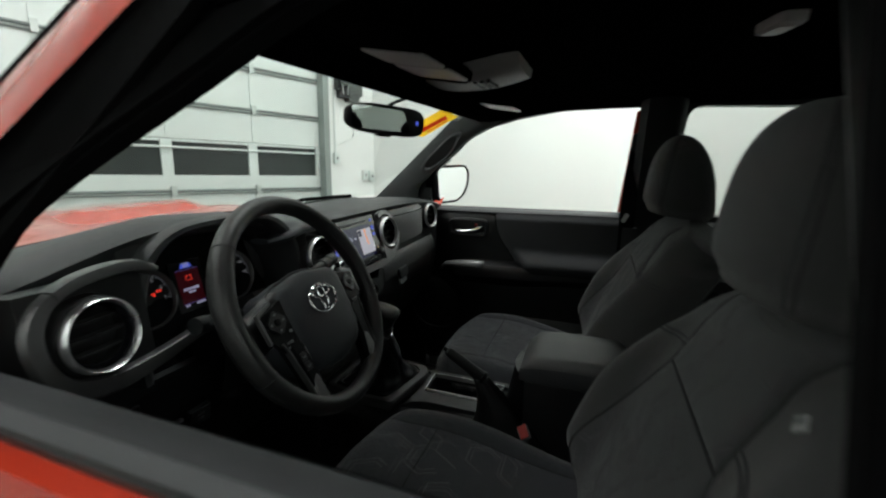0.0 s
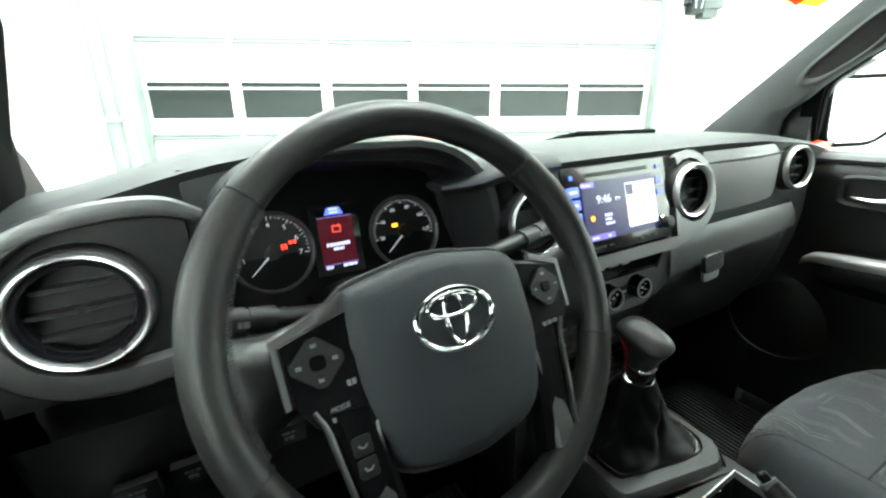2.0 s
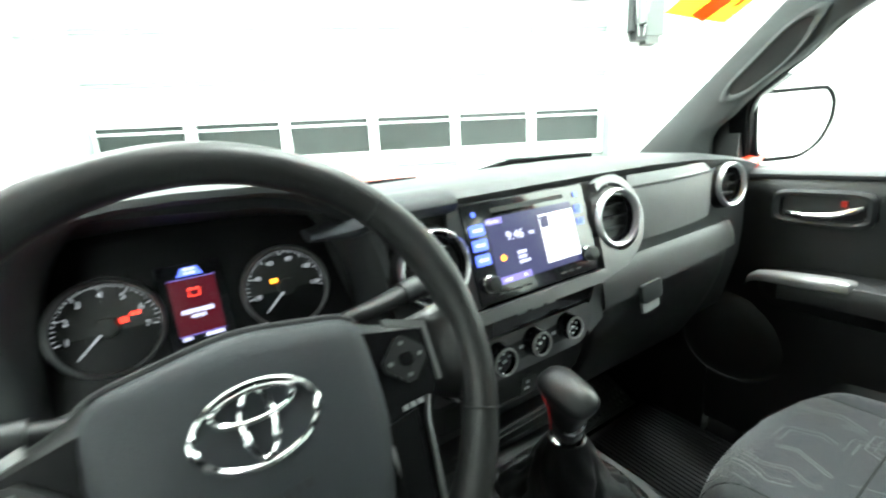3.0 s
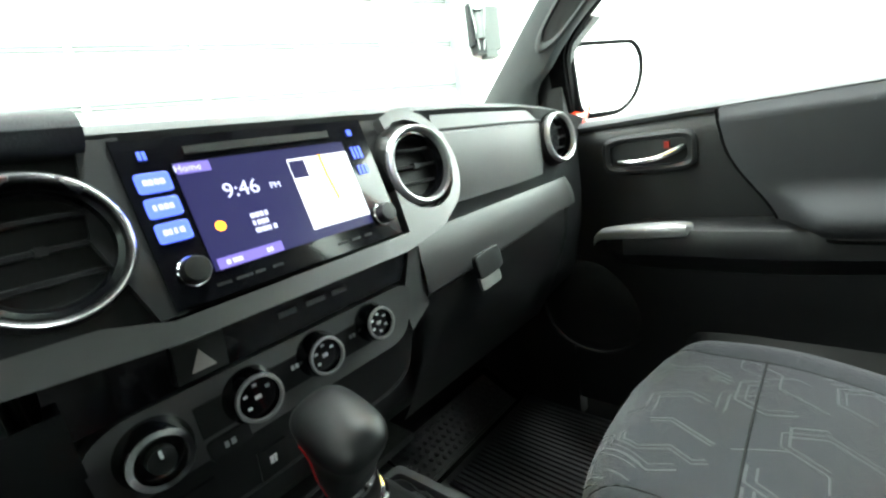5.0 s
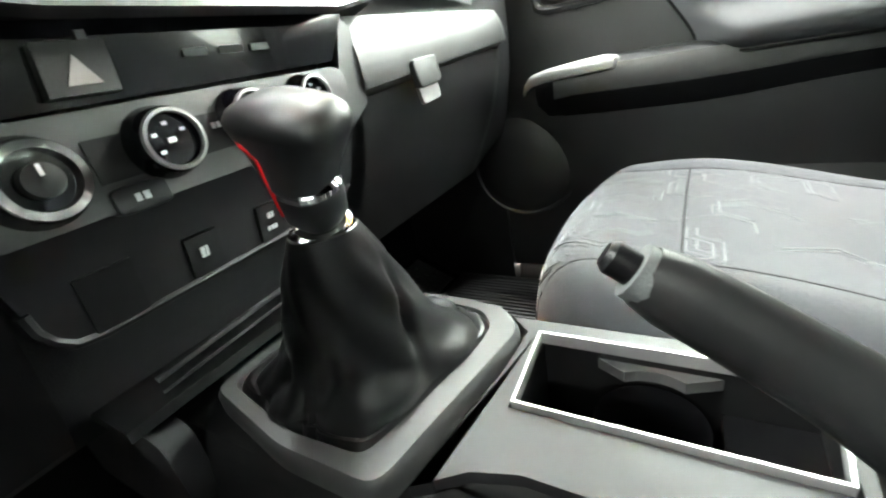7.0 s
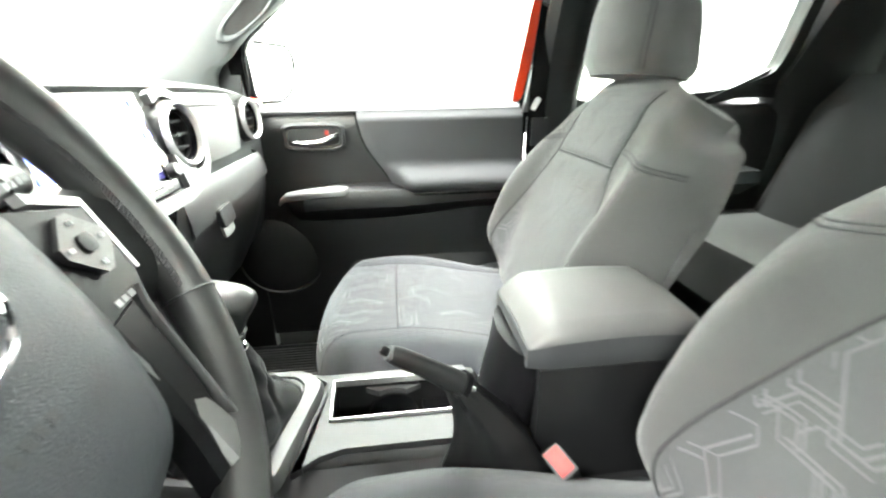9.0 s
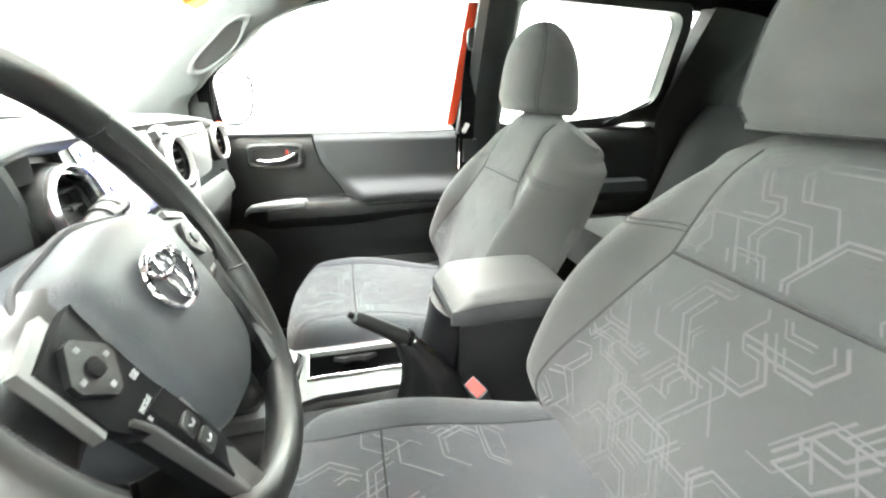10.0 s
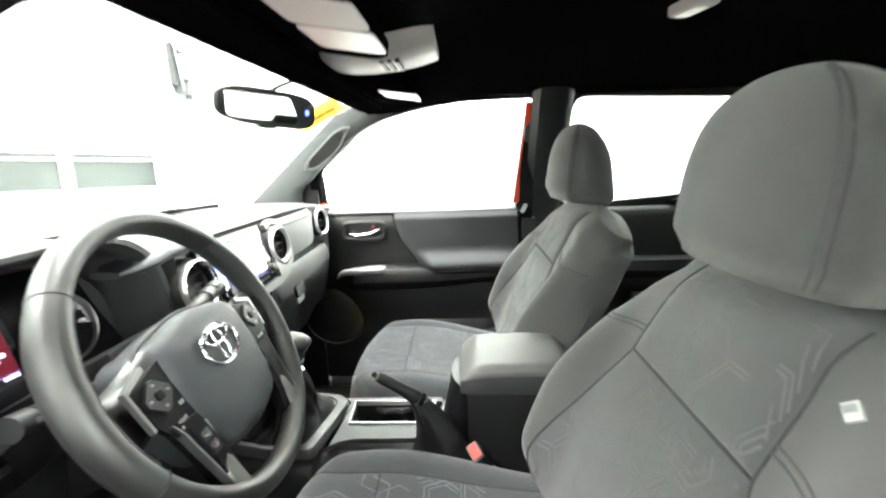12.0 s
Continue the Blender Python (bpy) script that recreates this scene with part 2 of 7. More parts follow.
def pill(bm, m, w, h, d, power=4.0, dome=0.15, n=28):
    """A rounded pad: half sizes w, h, thickness d along z of m, its top edge softened."""
    rings = [rounded(w, h, power, n, m), rounded(w, h, power, n, m @ Matrix.Translation((0, 0, d * (1 - dome * 1.6))))]
    for k, q in ((0.985, 1 - dome * 0.6), (0.955, 1 - dome * 0.15), (0.9, 1.0)):
        rings.append(rounded(w * k, h * k, power, n, m @ Matrix.Translation((0, 0, d * q))))
    return loft(bm, rings)


def prism(bm, outline, m, d, bev=0.002, seg=2):
    """A flat plate: outline in xy of m, thickness d along its z."""
    n = len(outline)
    vs = add(bm, [m @ Vector((x, y, 0)) for x, y in outline] + [m @ Vector((x, y, d)) for x, y in outline],
             [tuple(range(n))[::-1], tuple(range(n, 2 * n))] + [(i, (i + 1) % n, n + (i + 1) % n, n + i) for i in range(n)])
    soften(bm, vs, bev, seg)
    return vs


def tube(bm, pts, r, n=8, closed=False, flat=1.0, up=None):
    """A rod along points; r a number or one for each point; flat squeezes it along up."""
    pts = [Vector(p) for p in pts]
    rings, k = [], len(pts)
    rs = r if hasattr(r, "__len__") else [r] * k
    ref = Vector(up) if up is not None else None
    for i, p in enumerate(pts):
        a = pts[(i - 1) % k] if closed or i else p
        b = pts[(i + 1) % k] if closed or i < k - 1 else p
        d = (b - a).normalized()
        g = ref if ref is not None else (Vector((0, 0, 1)) if abs(d.z) < 0.9 else Vector((1, 0, 0)))
        s = d.cross(g).normalized()
        w = s.cross(d).normalized()
        rings.append([p + s * rs[i] * math.cos(2 * math.pi * j / n) + w * rs[i] * flat * math.sin(2 * math.pi * j / n) for j in range(n)])
    if closed:
        rings.append(rings[0])
        return loft(bm, rings, cap=False)
    return loft(bm, rings)


def lathe(bm, profile, m, n=32, sweep=2 * math.pi):
    """Turns (radius, height) pairs round the z axis of m."""
    full = abs(sweep - 2 * math.pi) < 1e-6
    rows = []
    for r, h in profile:
        rows.append([bm.verts.new(m @ Vector((r * math.cos(sweep * i / n), r * math.sin(sweep * i / n), h))) for i in range(n if full else n + 1)])
    k = len(rows[0])
    for a, b in zip(rows, rows[1:]):
        for i in range(k if full else k - 1):
            j = (i + 1) % k
            bm.faces.new((a[i], a[j], b[j], b[i]))
    return rows


def disc(bm, m, r, n=32):
    vs = [bm.verts.new(m @ Vector((r * math.cos(2 * math.pi * i / n), r * math.sin(2 * math.pi * i / n), 0))) for i in range(n)]
    bm.faces.new(vs)


def sheet(bm, f, nu, nv, thick=0.0):
    """A surface f(u, v), u and v from 0 to 1."""
    rows = [[bm.verts.new(f(i / nu, j / nv)) for i in range(nu + 1)] for j in range(nv + 1)]
    fs = []
    for j in range(nv):
        for i in range(nu):
            fs.append(bm.faces.new((rows[j][i], rows[j][i + 1], rows[j + 1][i + 1], rows[j + 1][i])))
    if thick:
        bmesh.ops.solidify(bm, geom=fs, thickness=thick)
    return rows


def axes(o, x, z):
    """A frame at o with its x and z ways."""
    x, z = Vector(x).normalized(), Vector(z).normalized()
    y = z.cross(x).normalized()
    x = y.cross(z)
    m = Matrix((x, y, z)).transposed().to_4x4()
    m.translation = Vector(o)
    return m


def thing(name, at, label, category, group="", kind=""):
    ob = new(name)
    ob.empty_display_size = 0.05
    ob.location = at
    return tagged(ob, label, category, group, kind)


def part(name, bm, material, parent=None, label="", angle=38.0, kind=""):
    """Links a bmesh as one mesh object under a thing or a part."""
    bmesh.ops.remove_doubles(bm, verts=bm.verts, dist=1e-6)
    bmesh.ops.recalc_face_normals(bm, faces=bm.faces)
    lim = radians(angle)
    for f in bm.faces:
        f.smooth = True
    for e in bm.edges:
        e.smooth = len(e.link_faces) == 2 and e.calc_face_angle(0) < lim
    me = bpy.data.meshes.new(name)
    bm.to_mesh(me)
    bm.free()
    for one in material if isinstance(material, (list, tuple)) else [material]:
        me.materials.append(one)
    ob = new(name, me)
    if parent is not None:
        ob.parent = parent
        if parent.data is None:
            ob.matrix_parent_inverse = Matrix.Translation(-parent.location)
    if name in ("lettering", "key_lettering", "knob_marks"):
        kind = "stuff"
    if label or kind:
        tagged(ob, label, kind=kind)
    return ob


def B():
    return bmesh.new()


def smooth(a, b, x):
    x = min(1.0, max(0.0, (x - a) / (b - a)))
    return x * x * (3 - 2 * x)


def ribbon(bm, m, pts, d):
    """A flat band along (x, y, width) points in the plane of m, rounded on top, thickness d."""
    rings = []
    n = len(pts)
    for i, (x, y, w) in enumerate(pts):
        a, c = pts[max(0, i - 1)], pts[min(n - 1, i + 1)]
        t = Vector((c[0] - a[0], c[1] - a[1], 0)).normalized()
        q = Vector((-t.y, t.x, 0))
        o = Vector((x, y, 0))
        rings.append([m @ (o + q * w * 0.5 * k + Vector((0, 0, h * d))) for k, h in ((-1, 0), (-1, 0.55), (-0.75, 0.92), (0, 1.0), (0.75, 0.92), (1, 0.55), (1, 0))])
    loft(bm, rings)


def spline(pts, k=6):
    """Catmull-Rom through points of any length."""
    out = []
    n = len(pts)
    for i in range(n - 1):
        p0, p1, p2, p3 = pts[max(0, i - 1)], pts[i], pts[i + 1], pts[min(n - 1, i + 2)]
        for j in range(k):
            t = j / k
            out.append(tuple(0.5 * (2 * b_ + (c - a) * t + (2 * a - 5 * b_ + 4 * c - d) * t * t + (3 * b_ - a - 3 * c + d) * t ** 3) for a, b_, c, d in zip(p0, p1, p2, p3)))
    out.append(tuple(pts[-1]))
    return out


def bars(bm, m, x0, x1, y, h, n, seed, d=0.0006):
    """A row of small plain bars, as writing too small to read."""
    rnd = random.Random(seed)
    w = (x1 - x0) / n
    for i in range(n):
        k = 0.55 + 0.35 * rnd.random()
        box(bm, x0 + i * w, x0 + (i + k) * w, y - h / 2, y + h / 2, 0, d, 0, m)


def text(name, body, m, size, material, parent, d=0.0004):
    """Lettering in the built-in font, as a mesh."""
    cu = bpy.data.curves.new(name, "FONT")
    cu.body, cu.size, cu.extrude, cu.align_x, cu.align_y, cu.resolution_u = body, size, d, "CENTER", "CENTER", 3
    tmp = bpy.data.objects.new(name, cu)
    scene.collection.objects.link(tmp)
    dg = bpy.context.evaluated_depsgraph_get()
    me = bpy.data.meshes.new_from_object(tmp.evaluated_get(dg))
    bpy.data.objects.remove(tmp)
    me.transform(m)
    bm = B()
    bm.from_mesh(me)
    bpy.data.meshes.remove(me)
    return part(name, bm, material, parent)

# ---- the bay: walls, floor, ceiling, sectional door ----


def structure(name, bm, material, label, category):
    return tagged(part(name, bm, material), label, category, kind="structure")


U0, U1, V0, V1, TOP = -4.2, 5.3, -9.5, 0.0, 3.9
b = B(); box(b, U0 - 0.2, U1 + 0.2, V0 - 0.2, V1 + 0.3, FOOT - 0.15, FOOT, 0, BAY)
structure("floor", b, CONCRETE, "grey concrete floor of the service bay", "floor")
b = B(); box(b, U0 - 0.2, U1 + 0.2, V0 - 0.2, V1 + 0.3, TOP, TOP + 0.15, 0, G)
structure("ceiling", b, WHITE, "white painted ceiling of the service bay", "ceiling")
b = B()
box(b, U1, U1 + 0.2, V0, V1 + 0.2, FOOT - 0.15, TOP, 0, G)
structure("wall_east", b, WHITE, "white painted wall beside the truck", "wall")
b = B(); box(b, U0 - 0.2, U0, V0, V1 + 0.2, FOOT - 0.15, TOP, 0, G)
structure("wall_west", b, WHITE, "white painted wall across the bay", "wall")
b = B(); box(b, U0, U1, V0 - 0.2, V0, FOOT - 0.15, TOP, 0, G)
structure("wall_south", b, WHITE, "white painted rear wall of the bay", "wall")
b = B()
box(b, U0, -0.02, 0.0, 0.2, FOOT - 0.15, TOP, 0.004, G)
box(b, 4.62, U1, 0.0, 0.2, FOOT - 0.15, TOP, 0.004, G)
box(b, -0.02, 4.62, 0.0, 0.2, 3.25, TOP, 0.004, G)
structure("wall_north", b, WHITE, "white painted wall round the sectional door", "wall")

gate = thing("garage_door", G @ Vector((2.3, 0.1, FOOT)), "white sectional overhead door with a row of dark windows", "garage door", kind="structure")
JOINTS = [FOOT + 0.0, 0.24, 0.625, 1.01, 1.468, 1.785, 2.18, 2.57, 2.96, 3.2]
for lo, hi in zip(JOINTS, JOINTS[1:]):
    if abs(lo - 1.01) < 0.01:
        continue
    b = B(); box(b, -0.02, 4.62, 0.09, 0.13, lo + 0.004, hi - 0.004, 0.006, G)
    sec = part("section", b, DOORWHITE, gate)
    b = B()
    for i in range(7):
        u = 0.02 + i * 0.763
        box(b, u - 0.02, u + 0.02, 0.078, 0.09, lo + 0.02, hi - 0.02, 0.003, G)
    part("stile", b, DOORWHITE, sec)
b = B()
box(b, -0.02, 4.62, 0.09, 0.13, 1.014, 1.15, 0.005, G)
box(b, -0.02, 4.62, 0.09, 0.13, 1.445, 1.466, 0.005, G)
for i in range(7):
    u = 0.0 + i * 0.763
    box(b, u - 0.045 + (0.045 if i == 0 else 0), u + 0.045 - (0.0 if i < 6 else 0.01), 0.085, 0.13, 1.14, 1.455, 0.005, G)
winsec = part("window_section", b, DOORWHITE, gate)
for i in range(6):
    b = B(); box(b, 0.045 + i * 0.763, 0.718 + i * 0.763, 0.11, 0.12, 1.14, 1.455, 0.0, G)
    part("pane", b, SMOKED, winsec, "dark smoked pane")
for z in JOINTS[2:4] + JOINTS[5:-1]:
    b = B()
    tube(b, [G @ Vector((-0.02, 0.06, z)), G @ Vector((4.62, 0.06, z))], 0.017, 8)
    tube(b, [G @ Vector((-0.02, 0.075, z - 0.03)), G @ Vector((4.62, 0.075, z - 0.03))], 0.006, 6)
    part("strut", b, STRUTGREY, gate, "horizontal steel strut")
    b = B()
    for i in range(7):
        u = 0.02 + i * 0.763
        box(b, u - 0.022, u + 0.022, 0.045, 0.08, z - 0.045, z + 0.045, 0.004, G)
    part("hinge", b, STEEL, gate)
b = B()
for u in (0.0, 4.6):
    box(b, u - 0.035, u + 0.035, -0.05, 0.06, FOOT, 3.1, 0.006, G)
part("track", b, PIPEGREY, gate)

b = B(); tube(b, [G @ Vector((-0.02, 0.06, 1.393)), G @ Vector((4.62, 0.06, 1.393))], 0.013, 8)
part("strut", b, DOORWHITE, gate, "white strut across the panes")

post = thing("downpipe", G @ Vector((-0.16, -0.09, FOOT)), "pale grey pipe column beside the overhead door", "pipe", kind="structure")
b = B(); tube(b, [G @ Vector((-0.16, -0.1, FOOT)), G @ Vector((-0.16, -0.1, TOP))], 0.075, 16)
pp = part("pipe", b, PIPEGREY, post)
for z in (1.15, 2.1):
    b = B(); lathe(b, [(0.08, -0.02), (0.085, 0), (0.08, 0.02)], G @ Matrix.Translation((-0.16, -0.1, z)), 16)
    part("clamp", b, STEEL, pp)

op = thing("door_opener", G @ Vector((4.95, -0.02, 2.0)), "grey jackshaft motor with chain on the wall", "door opener")
b = B(); box(b, 4.85, 5.06, -0.11, 0.0, 2.06, 2.46, 0.03, G)
body = part("motor_housing", b, MOTOR, op, "grey housing")
b = B(); box(b, 4.72, 4.84, -0.1, 0.0, 2.1, 2.48, 0.015, G); box(b, 4.76, 4.87, -0.12, -0.02, 2.02, 2.14, 0.02, G)
part("bracket", b, DARK, op, "dark mounting bracket")
b = B(); lathe(b, [(0.0, 0.0), (0.05, 0.0), (0.05, 0.2), (0.04, 0.23), (0.0, 0.23)], G @ Matrix.Translation((4.8, -0.13, 2.15)), 20)
part("motor", b, MOTOR, op)
b = B(); lathe(b, [(0.0, 0), (0.09, 0), (0.09, 0.02), (0.0, 0.02)], G @ pose(4.8, -0.12, 2.5, 90, 0, 0), 20)
part("sprocket", b, STEEL, op)
b = B()
for du in (-0.085, 0.085):
    tube(b, [G @ Vector((4.8 + du, -0.14, 2.5)), G @ Vector((4.8 + du * 0.3, -0.14, 2.05))], 0.006, 6)
part("chain", b, STEEL, op)
b = B(); tube(b, [G @ Vector((4.68, -0.15, 2.62)), G @ Vector((5.2, -0.15, 2.62))], 0.014, 8)
part("shaft", b, STEEL, op)
b = B(); box(b, 4.88, 5.02, -0.1, 0.0, 1.99, 2.07, 0.015, G)
part("control_box", b, MOTOR, op)
b = B(); tube(b, [G @ Vector((4.72, -0.02, 3.6)), G @ Vector((4.72, -0.02, 1.42))], 0.012, 8)
tube(b, [G @ Vector((4.98, -0.02, 2.0)), G @ Vector((4.98, -0.02, 1.6)), G @ Vector((4.74, -0.02, 1.5))], 0.008, 8)
part("conduit", b, DOORWHITE, op)
for u, z in ((4.73, 1.35), (5.14, 1.16), (5.24, 1.15)):
    sw = thing("wall_switch", G @ Vector((u, -0.03, z)), "small white switch box on the wall", "switch", group="wall switches")
    b = B(); box(b, u - 0.035, u + 0.035, -0.045, 0.001, z - 0.06, z + 0.06, 0.005, G)
    plate = part("plate", b, DOORWHITE, sw)
    b = B(); box(b, u - 0.008, u + 0.008, -0.052, -0.045, z - 0.016, z + 0.016, 0.002, G)
    part("toggle", b, GREYINK, plate)

# ---- the truck's shell ----
truck = thing("pickup_truck", (0, 0, GROUND), "orange-red double-cab pickup truck parked in the bay", "truck")


def lean(z):
    """How far out the side glass stands at a height."""
    return 0.735 - 0.45 * max(0.0, z - 1.13)


def hood_z(x, y):
    t = (y - 0.72) / 1.25
    side = abs(x) / 0.78
    z = 1.145 - 0.075 * t - 0.10 * side ** 3.2 - 0.35 * max(0, t - 0.85) ** 1.2
    z += 0.022 * smooth(0.42, 0.34, abs(x)) * smooth(0.02, 0.2, t) * (1 - 0.5 * t)
    z += 0.03 * smooth(0.22, 0.18, abs(x)) * smooth(0.10, 0.22, t) * smooth(0.8, 0.45, t)
    return z


b = B(); sheet(b, lambda u, v: Vector((-0.8 + 1.6 * u, 0.72 + 1.25 * v, hood_z(-0.8 + 1.6 * u, 0.72 + 1.25 * v))), 64, 40)
part("hood", b, PAINT, truck, "orange-red bonnet with a raised scoop")
for s in (-1, 1):
    b = B()
    sheet(b, lambda u, v: Vector((s * (0.805 + 0.115 * math.sin(u * 1.4)), 0.5 + 1.5 * v, 1.04 - 0.055 * v - 0.62 * u ** 1.6)), 12, 14)
    part("fender", b, PAINT, truck)
b = B(); box(b, -0.9, 0.9, 1.95, 2.1, 0.25, 0.98, 0.05)
part("front_end", b, PAINT, truck)
b = B(); box(b, -0.72, 0.72, 0.5, 0.74, 1.06, 1.112, 0.01)
part("cowl", b, RUBBER, truck, "black plastic cowl")
for x0, x1, y0, y1 in ((-0.58, 0.02, 0.6, 0.52), (0.06, 0.56, 0.6, 0.53)):
    b = B()
    tube(b, [(x0, y0, 1.125), (x0 + 0.1, y0 - 0.01, 1.155), ((x0 + x1) / 2, (y0 + y1) / 2, 1.178), (x1, y1, 1.172)], 0.007, 8)
    tube(b, [(x0 + 0.12, y0 - 0.03, 1.148), ((x0 + x1) / 2, (y0 + y1) / 2 - 0.015, 1.168), (x1 + 0.02, y1 - 0.015, 1.162)], 0.004, 6)
    part("wiper", b, RUBBER, truck, "black windscreen wiper")


def shield(u, v):
    """The windscreen: u across, v from the foot to the top."""
    w = 0.735 - 0.135 * v
    x = (2 * u - 1) * w
    return Vector((x, 0.62 - 0.60 * v - 0.11 * (x / 0.72) ** 2 * (1 - 0.4 * v), 1.165 + 0.30 * v + 0.012 * math.sin(v * 3.1)))


b = B(); sheet(b, shield, 20, 10)
ws = part("windscreen", b, CLEAR, truck)
ws.visible_shadow = False

# outer roof and the inner lining
def roof_z(x, y, base):
    return base - 0.05 * (abs(x) / 0.58) ** 2.6 - 0.035 * smooth(-0.35, 0.0, y) - 0.05 * smooth(-1.15, -1.6, y)


b = B(); sheet(b, lambda u, v: Vector((-0.62 + 1.24 * u, -0.0 - 1.6 * v, roof_z(-0.6 + 1.2 * u, -1.6 * v, 1.565))), 20, 24)
part("roof", b, PAINT, truck)
b = B(); sheet(b, lambda u, v: Vector((-0.56 + 1.12 * u, -0.03 - 1.53 * v, roof_z(-0.56 + 1.12 * u, -0.03 - 1.53 * v, 1.523))), 24, 30)
part("headliner", b, LINER, truck, "black cloth roof lining")
b = B(); box(b, -0.55, 0.55, -0.06, 0.015, 1.452, 1.5, 0.012)
part("header_rail", b, LINER, truck)

# cabin floor, firewall, rear wall
b = B(); box(b, -0.80, 0.80, -1.56, 0.62, 0.36, 0.4, 0.0)
box(b, -0.13, 0.12, -1.2, 0.5, 0.4, 0.56, 0.03)
part("cab_floor", b, CARPET, truck, "black carpeted cabin floor")
b = B(); box(b, -0.74, 0.74, 0.56, 0.62, 0.4, 1.1, 0.0)
part("firewall", b, CARPET, truck)
b = B()
sheet(b, lambda u, v: Vector((-0.72 + 1.44 * u, 0.565 - 0.13 * v, 0.470 - 0.067 * v)), 2, 2, 0.01)
part("toe_board", b, CARPET, truck)
b = B()
box(b, -0.74, 0.74, -1.58, -1.52, 0.4, 1.16, 0.0)
box(b, -0.72, -0.66, -1.58, -1.52, 1.16, 1.50, 0.01)
box(b, 0.66, 0.72, -1.58, -1.52, 1.16, 1.50, 0.01)
box(b, -0.66, 0.66, -1.58, -1.52, 1.43, 1.52, 0.01)
part("rear_wall", b, BLACK, truck)
b = B(); box(b, -0.66, 0.66, -1.555, -1.55, 1.16, 1.43, 0.0)
part("rear_window", b, TINTED, truck)
b = B(); box(b, -0.86, 0.86, -3.4, -1.62, 0.35, 0.95, 0.03)
part("cargo_bed", b, PAINT, truck)
b = B(); box(b, -0.85, 0.85, -3.39, -1.63, 0.95, 0.99, 0.01)
part("bed_cover", b, RUBBER, truck, "black bed cover")
for x in (-0.76, 0.76):
    for y in (1.25, -2.5):
        b = B()
        lathe(b, [(0.2, -0.11), (0.36, -0.12), (0.385, -0.07), (0.385, 0.07), (0.36, 0.12), (0.2, 0.11)], pose(x, y, GROUND + 0.385, 0, 90, 0), 28)
        tyre = part("tyre", b, RUBBER, truck)
        b = B(); lathe(b, [(0.0, 0.05), (0.06, 0.06), (0.08, 0.03), (0.19, 0.03), (0.2, 0.11)], pose(x, y, GROUND + 0.385, 0, 90, 0), 28)
        part("rim", b, SILVER, tyre)


for x in (-0.72, 0.70):
    b = B(); box(b, x - 0.01, x + 0.03, 0.26, 0.62, 0.38, 1.12, 0.004)
    part("kick_panel", b, BLACK, truck)


def side(s, x, y, z):
    return Vector((s * x, y, z))


def frame_ring(bm, s, opening, grow, x_in, x_out):
    """A band round an opening given as (y, z) points, standing on the leaning side."""
    c = Vector((sum(p[0] for p in opening) / len(opening), sum(p[1] for p in opening) / len(opening)))
    n = len(opening)
    outer = []
    for i in range(n):
        a, q, d = Vector(opening[i - 1]), Vector(opening[i]), Vector(opening[(i + 1) % n])
        tv = ((q - a).normalized() + (d - q).normalized())
        nv = Vector((tv.y, -tv.x)).normalized()
        if nv.dot(q - c) < 0:
            nv = -nv
        outer.append((q.x + nv.x * grow, q.y + nv.y * grow))
    rings = []
    for pts, off in ((opening, x_in), (outer, x_in), (outer, x_out), (opening, x_out), (opening, x_in)):
        rings.append([side(s, lean(z) + off, y, z) for y, z in pts])
    loft(bm, rings, cap=False)
    return outer


def fillet(pts, r=0.03, k=4):
    """Rounds the corners of a closed outline."""
    out, n = [], len(pts)
    for i in range(n):
        a, q, d = Vector(pts[i - 1]), Vector(pts[i]), Vector(pts[(i + 1) % n])
        e1, e2 = (a - q), (d - q)
        t = min(r, e1.length * 0.45, e2.length * 0.45)
        p1, p2 = q + e1.normalized() * t, q + e2.normalized() * t
        for j in range(k + 1):
            w = j / k
            out.append(tuple((1 - w) ** 2 * p1 + 2 * w * (1 - w) * q + w * w * p2))
    return out


def front_open(rear=0.0, grow=0.0, driver=False):
    """The front window's opening; rear moves its back edge."""
    g = grow
    if driver:
        nose = [(-0.30, 1.476 + g), (-0.205, 1.462 + g), (-0.150, 1.438 + g), (-0.090, 1.400 + g), (-0.017, 1.357 + g), (0.062 + g, 1.310 + g), (0.145 + g, 1.256)]
        foot = 0.205
    else:
        nose = [(-0.29, 1.474 + g), (-0.165, 1.459 + g), (-0.05, 1.432 + g), (0.05, 1.388 + g), (0.105, 1.338 + g), (0.150 + g, 1.310 + g), (0.205 + g, 1.270)]
        foot = 0.228
    return fillet([(foot + g, 1.12 - g), (-0.462 - rear - g, 1.12 - g), (-0.490 - rear - g, 1.478 + g)] + nose, 0.03, 3)


REAR_OPEN = fillet([(-0.64, 1.126), (-0.86, 1.13), (-1.1, 1.15), (-1.228, 1.19), (-1.194, 1.453), (-0.65, 1.474)], 0.045)

def window_edge(z):
    """How far ahead the front window reaches at a height."""
    steps = ((1.12, 0.228), (1.27, 0.205), (1.31, 0.15), (1.338, 0.105), (1.388, 0.05), (1.432, -0.05), (1.459, -0.165), (1.476, -0.29))
    for (a, ya), (c, yc) in zip(steps, steps[1:]):
        if z <= c:
            return ya + (yc - ya) * (z - a) / (c - a)
    return -0.29


